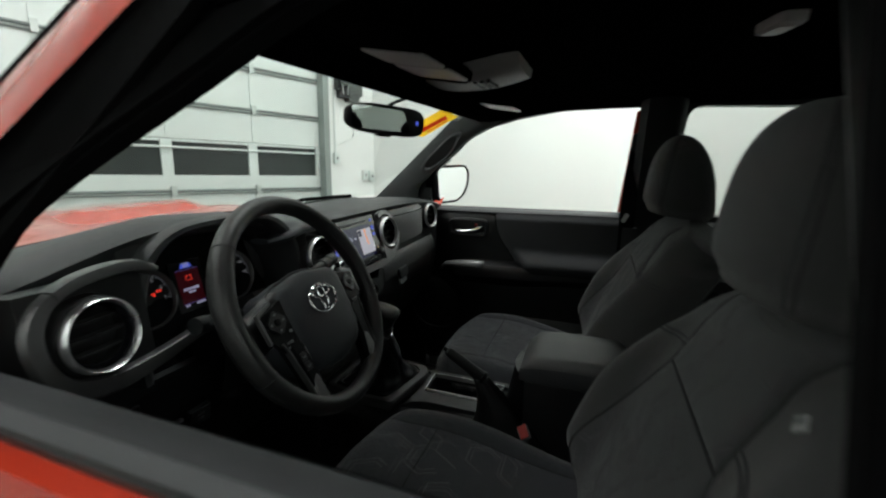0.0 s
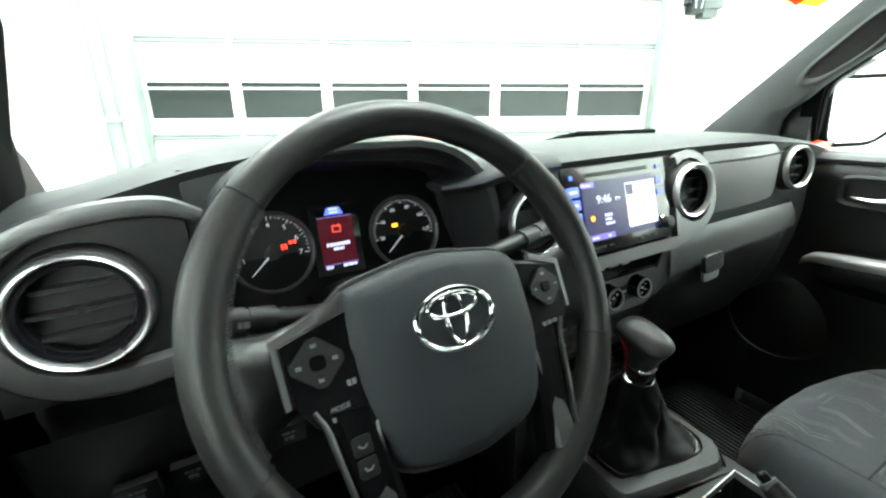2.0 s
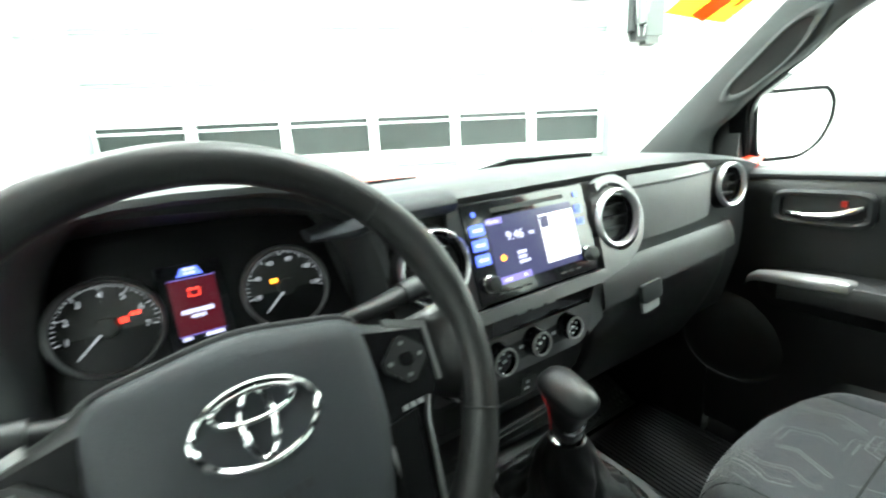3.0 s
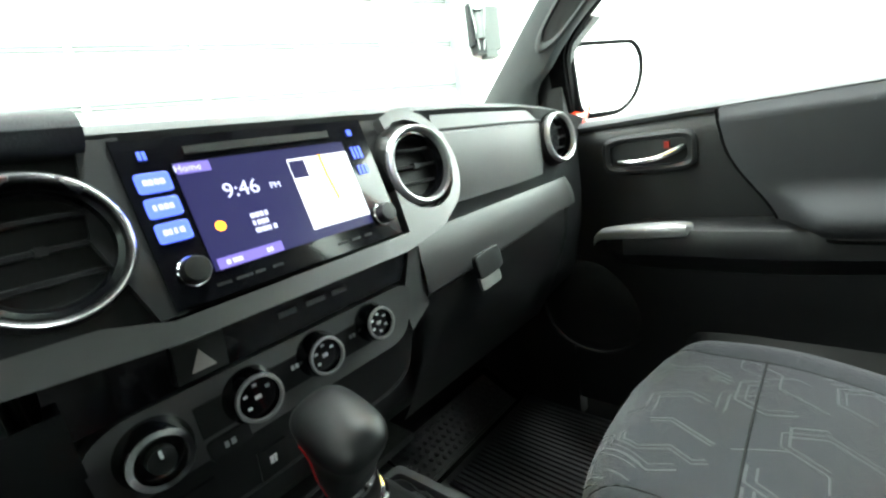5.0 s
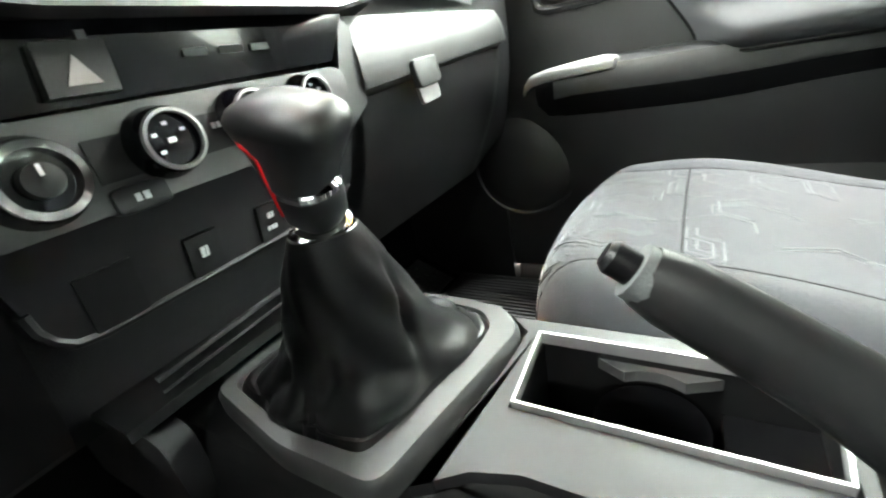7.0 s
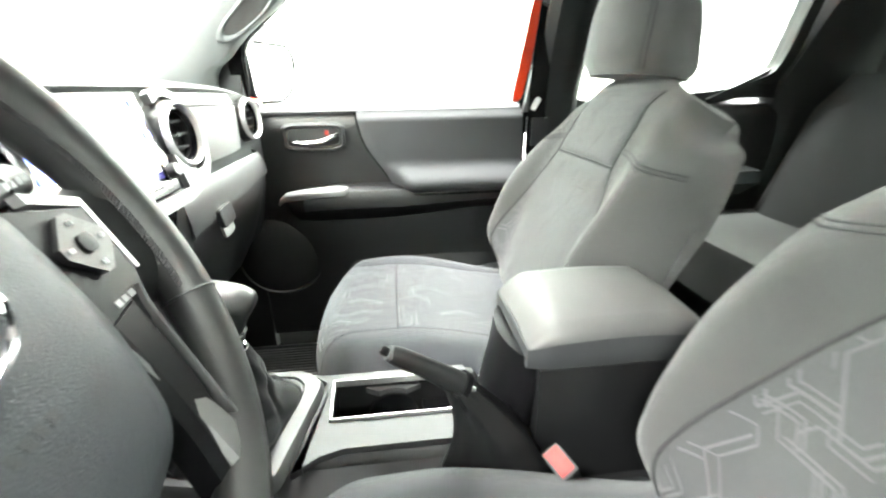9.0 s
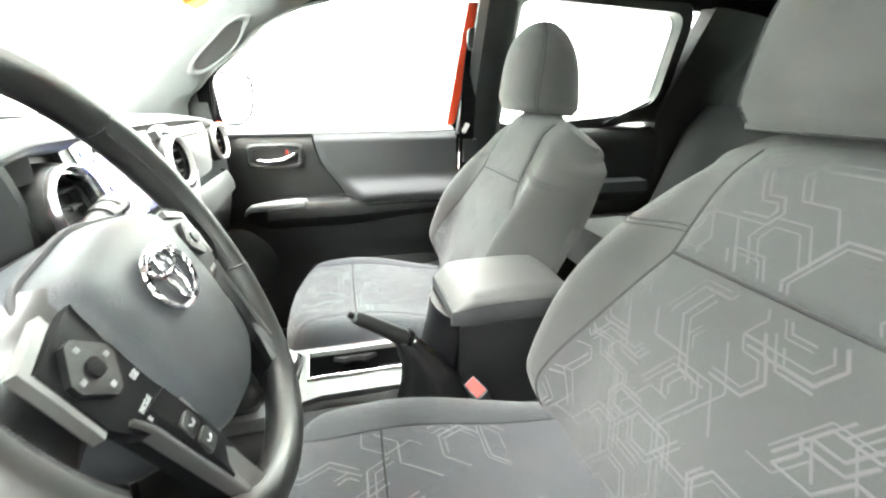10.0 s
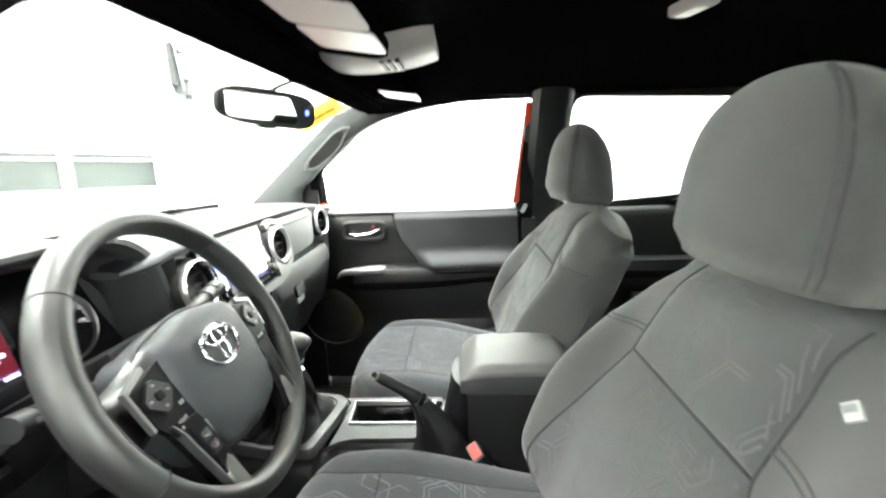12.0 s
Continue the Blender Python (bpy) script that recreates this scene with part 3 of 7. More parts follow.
for s, who in ((-1, "driver's"), (1, "passenger's")):
    # pillar trim by the windscreen, with its grab handle on the passenger's side
    b = B()
    rings = []
    for k in range(15):
        v = k / 14
        k2 = 0.030 if s < 0 else 0.0
        f = Vector((s * (0.705 + k2 - 0.125 * v), 0.50 - k2 - 0.44 * v, 1.150 + 0.345 * v))
        zr = 1.150 + 0.325 * v
        r = Vector((s * (0.672 + k2 - 0.085 * v), window_edge(zr) + 0.06 * smooth(1.27, 1.20, zr), zr)) if s > 0 else Vector((s * (0.672 + k2 - 0.085 * v), 0.24 - 0.36 * v, zr))
        c = (f + r) / 2
        inn = Vector((-s * 0.8, -0.45, -0.35)).normalized()
        out = Vector((s * 0.012, 0, 0))
        rings.append([f, f.lerp(r, 0.12) + inn * 0.012, f.lerp(r, 0.35) + inn * 0.020, f.lerp(r, 0.65) + inn * 0.020, f.lerp(r, 0.88) + inn * 0.012, r, r + out, f + out])
    loft(b, rings)
    skin = B()
    if s > 0:
        sheet(skin, lambda u, v: Vector((0.735 - 0.128 * v, (window_edge(1.15 + 0.335 * v) + 0.045) * (1 - u) + (0.475 - 0.43 * v) * u, 1.15 + 0.335 * v)), 6, 14, 0.006)
    else:
        sheet(skin, lambda u, v: Vector((-(0.752 - 0.125 * v - 0.012 * u * u), 0.355 - 0.44 * v + 0.098 * u, 1.150 + 0.345 * v + 0.012 * u)), 6, 14, 0.006)
    part("pillar_skin", skin, PAINT, truck, "orange-red painted windscreen pillar")
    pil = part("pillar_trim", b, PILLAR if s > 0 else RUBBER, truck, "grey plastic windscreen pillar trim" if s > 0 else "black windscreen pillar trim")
    if s > 0:
        inward = Vector((-0.8, -0.45, -0.35)).normalized()

        def on_trim(v, w, off):
            zr = 1.150 + 0.325 * v
            f = Vector((0.705 - 0.125 * v, 0.50 - 0.44 * v, 1.150 + 0.345 * v))
            r = Vector((0.672 - 0.085 * v, window_edge(zr) + 0.06 * smooth(1.27, 1.20, zr), zr))
            return f.lerp(r, w) + inward * off
        hole = fillet([(0.50, 0.36), (0.75, 0.34), (0.76, 0.52), (0.66, 0.72), (0.46, 0.78), (0.42, 0.58)], 0.12, 4)
        b = B()
        cen = (sum(q[0] for q in hole) / len(hole), sum(q[1] for q in hole) / len(hole))
        def shrunk(k, off):
            return [on_trim(cen[0] + (v - cen[0]) * k, cen[1] + (w - cen[1]) * k, off) for v, w in hole]
        loft(b, [shrunk(1.34, 0.014), shrunk(1.30, 0.023), shrunk(1.22, 0.028), shrunk(1.12, 0.028), shrunk(1.05, 0.025), shrunk(1.03, 0.0225)], cap=False)
        part("grab_handle", b, PILLAR, pil, "moulded grey grab handle")
        # no real recess: a flat black face paints the shade behind the grip
        b = B(); b.faces.new([b.verts.new(q) for q in shrunk(1.06, 0.0228)])
        part("hollow_shade", b, BLACK, pil, "flat black face for the shade behind the grip")
    # centre pillar
    b = B()
    rings = []
    for z in (0.45, 0.8, 1.05, 1.15, 1.3, 1.45, 1.5):
        x = lean(z) - 0.035 if z > 1.0 else 0.71
        rings.append([side(s, x + dx, y, z) for dx, y in ((-0.03, -0.515 - 0.04 * (s < 0)), (-0.055, -0.535 - 0.03 * (s < 0)), (-0.06, -0.57), (-0.055, -0.615), (-0.03, -0.64), (0.03, -0.64), (0.03, -0.53 - 0.04 * (s < 0)))])
    loft(b, rings)
    part("centre_pillar", b, BLACK, truck, "black centre pillar trim")
    b = B()
    rings = []
    for z in (0.45, 1.0, 1.15, 1.3, 1.46, 1.5):
        x = lean(z) - 0.02
        k = max(0, z - 1.15) * -0.1
        rings.append([side(s, x + dx, y + k, z) for dx, y in ((-0.035, -1.30), (-0.05, -1.40), (-0.04, -1.53), (0.03, -1.53), (0.03, -1.24), (-0.02, -1.25))])
    loft(b, rings)
    part("rear_pillar", b, BLACK, truck)
    b = B()
    sheet(b, lambda u, v: side(s, 0.50 + 0.115 * v ** 1.2, 0.0 - 1.6 * u, roof_z(0.50, -1.6 * u, 1.523) - 0.004 - 0.006 * v), 16, 4)
    part("roof_rail", b, LINER, truck)
    # window surrounds: dark trim inside, black seals, painted jamb
    back = 0.055 if s < 0 else 0.0
    FRONT_OPEN = front_open(back if s < 0 else 0.046, 0.0, s < 0)
    b = B(); frame_ring(b, s, [(y - 0.0, z - 0.05 * smooth(1.16, 1.12, z)) for y, z in front_open(back if s < 0 else 0.046, 0.004, s < 0)], 0.034, -0.012, 0.022)
    part("window_frame", b, RUBBER, truck, "black door window frame")
    if s > 0:
        b = B(); loft(b, [[side(s, lean(z) + dx, y + dy, z) for dx, dy in ((0.040, -0.022), (0.040, -0.065), (0.054, -0.065), (0.054, -0.022))] for y, z in ((-0.464, 1.118), (-0.478, 1.3), (-0.491, 1.47))])
        part("painted_jamb", b, PAINT, truck, "orange-red painted door jamb")
        b = B(); loft(b, [[side(s, lean(z) + dx, y + dy, z) for dx, dy in ((-0.030, -0.016), (-0.030, -0.034), (-0.012, -0.034), (-0.012, -0.016))] for y, z in ((-0.488, 1.10), (-0.502, 1.3), (-0.517, 1.475))])
        part("jamb_seal", b, BELTLINE, truck, "grey rubber seal along the pillar")
    b = B(); frame_ring(b, s, FRONT_OPEN, 0.014, -0.004, 0.010)
    part("window_seal", b, RUBBER, truck)
    if s < 0:
        b = B(); frame_ring(b, s, front_open(back + 0.028, 0.003, True), 0.045, -0.02, -0.006)
        part("inner_frame_trim", b, RUBBER, truck)
        # weather strip and painted rail before the window
        for g0, g1, off, mt, nm in ((0.010, 0.088, 0.018, RUBBER, "weather_strip"),):
            b = B()
            rings = []
            for y, z, ny, nz in ((0.235, 1.10, 0.9, 0.2), (0.192, 1.20, 0.85, 0.45), (0.145, 1.256, 0.66, 0.75), (0.062, 1.310, 0.55, 0.83), (-0.017, 1.357, 0.5, 0.86), (-0.090, 1.400, 0.5, 0.86), (-0.150, 1.438, 0.45, 0.85), (-0.205, 1.462, 0.3, 0.7), (-0.30, 1.476, 0.0, 0.55), (-0.5, 1.478, 0.0, 0.5)):
                a, c = (y + ny * g0, z + nz * g0), (y + ny * g1, z + nz * g1)
                mid_ = ((a[0] + c[0]) / 2, (a[1] + c[1]) / 2)
                rings.append([side(s, lean(a[1]) + off - 0.03, *a), side(s, lean(a[1]) + off - 0.004, *a), side(s, lean(mid_[1]) + off + 0.003, *mid_), side(s, lean(c[1]) + off, *c), side(s, lean(c[1]) + off - 0.03, *c)])
            loft(b, rings)
            part(nm, b, mt, truck, "black rubber weather strip")
        b = B(); prism(b, [(-0.512, 1.10), (-0.64, 1.10), (-0.66, 1.5), (-0.54, 1.5)], Matrix(((0, -0.45, -1, -0.762 + 0.45 * 1.13), (1, 0, 0, 0), (0, 1, 0, 0), (0, 0, 0, 1))), 0.004, 0.0)
        part("pillar_cover", b, BLACK, truck)
    b = B(); frame_ring(b, s, REAR_OPEN, 0.035, -0.03, 0.02)
    part("rear_window_frame", b, BLACK, truck)
    if s > 0:
        for op_pts, gm, nm in ((FRONT_OPEN, CLEAR, "side_window"), (REAR_OPEN, TINTED, "rear_side_window")):
            b = B()
            grow = 1.0 if nm == "side_window" else 1.08
            vs = [b.verts.new(side(s, lean(z), -0.94 + (y + 0.94) * grow, 1.3 + (z - 1.3) * grow)) for y, z in op_pts]
            b.faces.new(vs)
            part(nm, b, gm, truck).visible_shadow = gm is TINTED
    else:
        b = B()
        vs = [b.verts.new(side(s, lean(z), -0.94 + (y + 0.94) * 1.08, 1.3 + (z - 1.3) * 1.12)) for y, z in REAR_OPEN]
        b.faces.new(vs)
        part("rear_side_window", b, TINTED, truck)
    # sail panel in front of the window
    b = B()
    prism(b, [(0.42, 1.10), (0.232, 1.10), (0.228, 1.22), (0.206, 1.272), (0.15, 1.315), (0.19, 1.33), (0.34, 1.22)], Matrix(((0, 0, s, s * 0.69), (1, 0, 0, 0), (0, 1, 0, 0), (0, 0, 0, 1))), 0.03, 0.004)
    part("sail_panel", b, BLACK, truck)


def door(s, name, y0, y1, label):
    """A door below the window line: skin, inner panel and belt strips."""
    d = thing(name, (s * 0.78, (y0 + y1) / 2, 0.42), label, "car door")
    b = B()
    n = 10
    rings = []
    for k in range(n + 1):
        z = 0.42 + (1.112 - 0.42) * k / n
        x = 0.788 + 0.085 * math.sin(min(1, (1.112 - z) / 0.62) * 2.2)
        rings.append([side(s, x, y0, z), side(s, x, y1, z), side(s, x - 0.024, y1, z), side(s, x - 0.024, y0, z)])
    loft(b, rings)
    part("skin", b, PAINT, d, "glossy orange-red painted skin")
    b = B(); box(b, min(s * 0.735, s * 0.775), max(s * 0.735, s * 0.775), y1, y0, 0.45, 1.1, 0.0)
    part("core", b, BLACK, d)
    b = B()
    if s < 0 and y0 > 0:
        prof = [(0.711, 1.085), (0.708, 1.106), (0.714, 1.117), (0.728, 1.1225), (0.740, 1.1245), (0.749, 1.1235), (0.756, 1.120), (0.760, 1.114), (0.761, 1.104), (0.761, 1.085)]
        loft(b, [[side(s, x, y, z) for x, z in prof] for y in (y0 - 0.06, y0 - 0.2, y0 - 0.4, y0 - 0.6, y1 + 0.005)])
    else:
        tube(b, [(s * 0.764, y1 + 0.01, 1.112), (s * 0.764, y0 - 0.12, 1.112)], 0.027, 12, flat=0.5)
    part("belt_strip", b, VINYL if s < 0 and y0 > 0 else BELTLINE, d, "dark rubber belt strip" if s < 0 and y0 > 0 else "grey rubber belt strip")
    return d

# ---- doors ----


def front_door_trim(d, s):
    def P(x, y, z):
        return side(s, x + (0.03 if s < 0 else 0.0), y, z)
    b = B()
    prof = [(0.705, 0.45), (0.70, 0.62), (0.69, 0.80), (0.688, 0.93), (0.685, 1.05), (0.684, 1.075), (0.688, 1.094), (0.70, 1.108), (0.74, 1.118), (0.74, 0.45)]
    loft(b, [[P(x, y, z) for x, z in prof] for y in (0.36, 0.2, 0.0, -0.2, -0.35, -0.49)])
    part("inner_panel", b, BLACK, d, "black moulded inner door panel")
    # padded insert behind the diagonal joint, swelling out into the elbow rest
    def front_edge(v):
        return -0.047 - 0.012 * smooth(1.0, 0.62, v) - 0.075 * smooth(0.75, 0.0, v)

    def insert(u, v):
        z = 0.900 + 0.212 * v
        yf = front_edge(v)
        y = yf + (-0.490 - yf) * u
        rim = min(1.0, min(u * 16, v * 12))
        swell = 0.058 * smooth(0.40, 0.13, v) * smooth(0.0, 0.16, u) + 0.016 * smooth(0.0, 0.10, v)
        return P(0.686 - 0.009 * rim ** 0.5 - swell + 0.016 * smooth(0.90, 1.0, v) - 0.004 * math.sin(v * 3.1), y, z)
    b = B(); sheet(b, insert, 30, 30, 0.004)
    part("padded_insert", b, VINYL, d, "grey padded vinyl insert and elbow rest")
    b = B(); tube(b, [P(0.684, front_edge(1 - k / 16) + 0.002, 1.110 - 0.210 * k / 16) + side(s, -0.012 - 0.016 * smooth(0.9, 1.0, k / 16), 0, 0) for k in range(17)] + [P(0.617, y, 0.899) for y in (-0.2, -0.3, -0.4, -0.488)], 0.0028, 6)
    part("joint", b, RUBBER, d)
    b = B(); loft(b, [[P(x, y, z) for x, z in ((0.694, 1.106), (0.690, 1.114), (0.700, 1.1225), (0.722, 1.1235), (0.735, 1.114))] for y in (0.22, 0.0, -0.25, -0.49)])
    part("window_sill", b, BELTLINE, d, "grey sill strip under the glass")
    # armrest
    b = B()
    rings = []
    for k in range(22):
        y = 0.165 - 0.65 * k / 21
        depth = 0.075 * smooth(0.165, 0.11, y) * (1 - 0.25 * smooth(-0.3, -0.48, y))
        lo = 0.835 + 0.02 * smooth(-0.1, -0.4, y)
        hi = 0.918 - 0.02 * smooth(0.06, 0.165, y)
        x = 0.695
        rings.append([P(x, y, hi + 0.004), P(x - depth * 0.55, y, hi + 0.003), P(x - depth * 0.9, y, hi - 0.006), P(x - depth, y, hi - 0.022), P(x - depth * 0.95, y, (lo + hi) / 2 - 0.01), P(x - depth * 0.6, y, lo + 0.01), P(x, y, lo - 0.02)])
    loft(b, rings)
    part("armrest", b, BLACK, d, "black armrest below the insert")
    b = B()
    rings = []
    for x, y, z, w, h in ((0.662, 0.176, 0.874, 0.004, 0.004), (0.652, 0.168, 0.886, 0.008, 0.007), (0.642, 0.150, 0.899, 0.013, 0.009), (0.634, 0.12, 0.905, 0.016, 0.010), (0.629, 0.08, 0.909, 0.017, 0.0105), (0.627, 0.04, 0.912, 0.018, 0.011), (0.629, 0.012, 0.913, 0.018, 0.011), (0.636, -0.006, 0.911, 0.016, 0.010), (0.652, -0.016, 0.905, 0.010, 0.008)):
        rings.append([P(x + w * dx, y, z + h * dz) for dx, dz in ((-0.85, 1.0), (-1.0, 0.75), (-1.05, 0.0), (-0.95, -0.7), (-0.7, -1.0), (0.8, -0.8), (1.0, 0.2), (0.7, 1.25), (0.0, 1.3), (-0.6, 1.2))])
    loft(b, rings)
    part("pull_bar", b, BARSILVER, d, "satin silver pull bar")
    # release handle in its recess
    m = axes(P(0.689, 0.068, 1.05), (0, -s, 0), (-s, 0, 0))
    b = B()
    loft(b, [rounded(0.082, 0.037, 5, 32, m), rounded(0.082, 0.037, 5, 32, m @ Matrix.Translation((0, 0, 0.012))), rounded(0.076, 0.031, 5, 32, m @ Matrix.Translation((0, 0, 0.016))), rounded(0.068, 0.025, 5, 32, m @ Matrix.Translation((0, 0, 0.012))), rounded(0.066, 0.023, 5, 32, m @ Matrix.Translation((0, 0, 0.0015)))], cap=False)
    bez = part("handle_bezel", b, DARK, d, "dark plastic handle surround")
    b = B(); b.faces.new([b.verts.new(p) for p in rounded(0.066, 0.023, 5, 32, m @ Matrix.Translation((0, 0, 0.003)))])
    part("handle_cup", b, GLOSS, bez)
    b = B(); tube(b, [m @ Vector(p) for p in ((-0.052, -0.012, 0.012), (-0.02, -0.014, 0.02), (0.02, -0.010, 0.02), (0.05, 0.0, 0.016), (0.062, 0.006, 0.01))], [0.006, 0.008, 0.0085, 0.009, 0.007], 10, flat=0.8)
    part("release_lever", b, CHROME, bez, "chrome release lever")
    b = B(); box(b, 0.030, 0.039, 0.005, 0.017, 0.004, 0.012, 0.002, m)
    part("lock_button", b, RED, bez)
    # lower pocket and loudspeaker
    b = B()
    sheet(b, lambda u, v: P(0.70 - 0.045 * math.sin(u * 3.14) ** 0.6 * smooth(0, 0.2, v) * smooth(1.0, 0.75, v), 0.02 - 0.48 * u, 0.50 + 0.2 * v), 20, 12)
    part("map_pocket", b, BLACK, d)
    m2 = axes(P(0.695, 0.2, 0.72), (0, -s, 0), (-s, -0.15, 0.05))
    b = B(); lathe(b, [(0.118, -0.02), (0.114, 0.004), (0.10, 0.013), (0.085, 0.017), (0.05, 0.020), (0.0, 0.021)], m2, 36)
    spk = part("speaker_grille", b, BLACK, d, "round black speaker cover")
    b = B(); lathe(b, [(0.124, 0.0), (0.123, 0.007), (0.118, 0.009), (0.113, 0.006)], m2, 40)
    part("speaker_ring", b, STACKDARK, spk)


def rear_door_trim(d, s):
    b = B()
    prof = [(0.705, 0.45), (0.69, 0.80), (0.685, 1.05), (0.684, 1.075), (0.688, 1.094), (0.70, 1.108), (0.74, 1.118), (0.74, 0.45)]
    loft(b, [[side(s, x, y, z) for x, z in prof] for y in (-0.62, -0.8, -1.0, -1.28)])
    part("inner_panel", b, BLACK, d, "black moulded inner door panel")
    b = B(); prism(b, [(-1.04, 1.125), (-1.28, 1.125), (-1.28, 1.26), (-1.245, 1.26), (-1.225, 1.205)], Matrix(((0, 0, s, s * 0.69), (1, 0, 0, 0), (0, 1, 0, 0), (0, 0, 0, 1))), 0.03, 0.004)
    part("corner_panel", b, BLACK, d)
    b = B()
    rings = []
    for k in range(10):
        y = -0.66 - 0.55 * k / 9
        e = smooth(-0.66, -0.72, y)
        rings.append([side(s, 0.69, y, 0.93), side(s, 0.69 - 0.06 * e, y, 0.925), side(s, 0.69 - 0.065 * e, y, 0.89), side(s, 0.69, y, 0.84)])
    loft(b, rings)
    part("armrest", b, DARK, d)


for s, who in ((-1, "driver's"), (1, "passenger's")):
    d = door(s, "front_door", 0.38, -0.52, "orange-red front door with black trim, window lowered" if s < 0 else "orange-red front door with black and grey trim")
    front_door_trim(d, s)
    d = door(s, "rear_door", -0.56, -1.3, "orange-red rear door with black trim and tinted glass")
    rear_door_trim(d, s)

# ---- door mirror on the passenger's side ----
mir = thing("door_mirror", (0.80, 0.24, 1.12), "orange-red door mirror with black rim", "mirror")
m = axes((0.838, 0.188, 1.212), (1, -0.30, 0), (-0.30, -1, 0.03))
b = B()
MIRROR_EDGE = fillet([(-0.116, 0.072), (-0.106, -0.074), (0.030, -0.076), (0.088, -0.046), (0.118, 0.004), (0.120, 0.048), (0.096, 0.074)], 0.034, 5)
outline = lambda k, dz: [m @ Vector((x * k, y * k, dz)) for x, y in MIRROR_EDGE]
loft(b, [outline(0.35, -0.10), outline(0.75, -0.085), outline(0.97, -0.06), outline(1.08, -0.035), outline(1.105, -0.018), outline(1.04, -0.008)])
shell = part("shell", b, PAINT, mir, "orange-red painted shell")
b = B(); loft(b, [outline(1.00, -0.020), outline(1.085, -0.014), outline(1.085, 0.001), outline(1.035, 0.007), outline(0.975, 0.007), outline(0.945, 0.003), outline(0.94, -0.004)], cap=False)
part("rim", b, RUBBER, mir, "black rim")
b = B(); b.faces.new([b.verts.new(p) for p in outline(0.955, 0.0035)])
part("mirror_glass", b, MIRROR, mir)
b = B(); tube(b, [(0.715, 0.235, 1.124), (0.745, 0.232, 1.135), (0.78, 0.224, 1.160)], [0.030, 0.028, 0.022], 14, flat=0.8)
part("arm", b, PAINT, mir, "orange-red painted foot")

# ---- dashboard ----
dash = thing("dashboard", (0, 0.35, 0.45), "black and grey dashboard with round vents and a touchscreen", "dashboard")


def bump_up(x):
    """The rise of the cowl over the dials."""
    return smooth(-0.75, -0.46, x) * (1 - 0.2 * smooth(-0.45, -0.32, x)) * smooth(-0.19, -0.33, x)


def dash_ring(x, back=False):
    h = 0.044 * bump_up(x)
    e = (0.04 if x > 0 else 0.008) * (abs(x) / 0.7) ** 4
    cl = 1.0 if -0.542 < x < -0.215 else 0.0
    face = 0.30 if cl else 0.205
    low = 0.93 + (0.05 if x < -0.2 else 0.0)
    lip = 0.195
    return [Vector((x, 0.60, 1.10)), Vector((x, 0.56, 1.163 - e)), Vector((x, 0.45, 1.182 - e)), Vector((x, 0.33, 1.190 + h * 0.6 - e)), Vector((x, 0.26, 1.189 + h - e)), Vector((x, lip + 0.02, 1.184 + h - e)), Vector((x, lip, 1.175 + h - e)), Vector((x, lip + 0.006, 1.165 + h - e)),
            Vector((x, face, 1.158 + h * 0.6 - e)), Vector((x, face, 1.02)), Vector((x, face - 0.0, 1.0)), Vector((x, 0.205, 0.99)), Vector((x, 0.21, low)), Vector((x, 0.24, 0.80)), Vector((x, 0.32, 0.72)), Vector((x, 0.58, 0.72))]


xs = [-0.705, -0.68, -0.64, -0.6, -0.57, -0.544, -0.541, -0.52, -0.48, -0.44, -0.40, -0.36, -0.32, -0.28, -0.25, -0.217, -0.214, -0.19, -0.15, 0.0, 0.15, 0.3, 0.45, 0.56, 0.62, 0.67, 0.705]
b = B(); loft(b, [dash_ring(x) for x in xs])
part("dash_body", b, DASHTOP, dash, "soft black dash top")

# passenger fascia: a bowed grey panel with a lighter upper edge
def fascia(u, v):
    x = 0.222 + (0.548 - 0.222) * u
    z = 1.052 + (1.166 - 1.052) * v - 0.006 * u
    y = 0.190 - 0.014 * math.sin((0.25 + 0.45 * v) * 3.14) + 0.030 * u ** 3
    if v > 0.83:
        y += 0.004
    return Vector((x, y, z))


b = B(); sheet(b, fascia, 24, 24, 0.01)
part("passenger_fascia", b, GREY, dash, "bowed grey passenger panel")
b = B(); tube(b, [fascia(u / 12, 0.83) + Vector((0, -0.0025, 0)) for u in range(13)], 0.0022, 6)
part("fascia_joint", b, SEAM, dash)
# glove box: grey upper band, dark lid below
def band(u, v):
    x = 0.150 + (0.605 - 0.15) * u
    top, bot = 1.030 + 0.004 * u, 0.950 + 0.030 * u
    z = bot + (top - bot) * v
    return Vector((x, 0.164 + 0.016 * v ** 2.6 + 0.012 * smooth(0.14, 0.0, v) ** 2 + 0.03 * smooth(0.9, 1.0, u), z))


b = B(); sheet(b, band, 24, 20, 0.012)
glove = part("glove_box_band", b, BANDGREY, dash, "grey band above the glove box")
b = B()
def lid(u, v):
    x = 0.150 + (0.605 - 0.15) * u
    top = 0.947 + 0.030 * u
    z = 0.745 + (top - 0.745) * v
    return Vector((x, 0.178 + 0.09 * (1 - v) ** 1.6 + 0.03 * smooth(0.9, 1.0, u), z))
sheet(b, lid, 20, 12, 0.012)
part("glove_box_lid", b, BLACK, dash, "dark glove box lid")
m = axes((0.267, 0.164, 0.962), (1, 0, 0.06), (0, -1, 0.15))
b = B(); pill(b, m, 0.029, 0.017, 0.008, 7)
part("glove_box_latch", b, DARK, glove)
b = B(); pill(b, m @ Matrix.Translation((0, -0.024, -0.004)), 0.024, 0.012, 0.005, 6)
part("latch_cup", b, SILVER, glove)
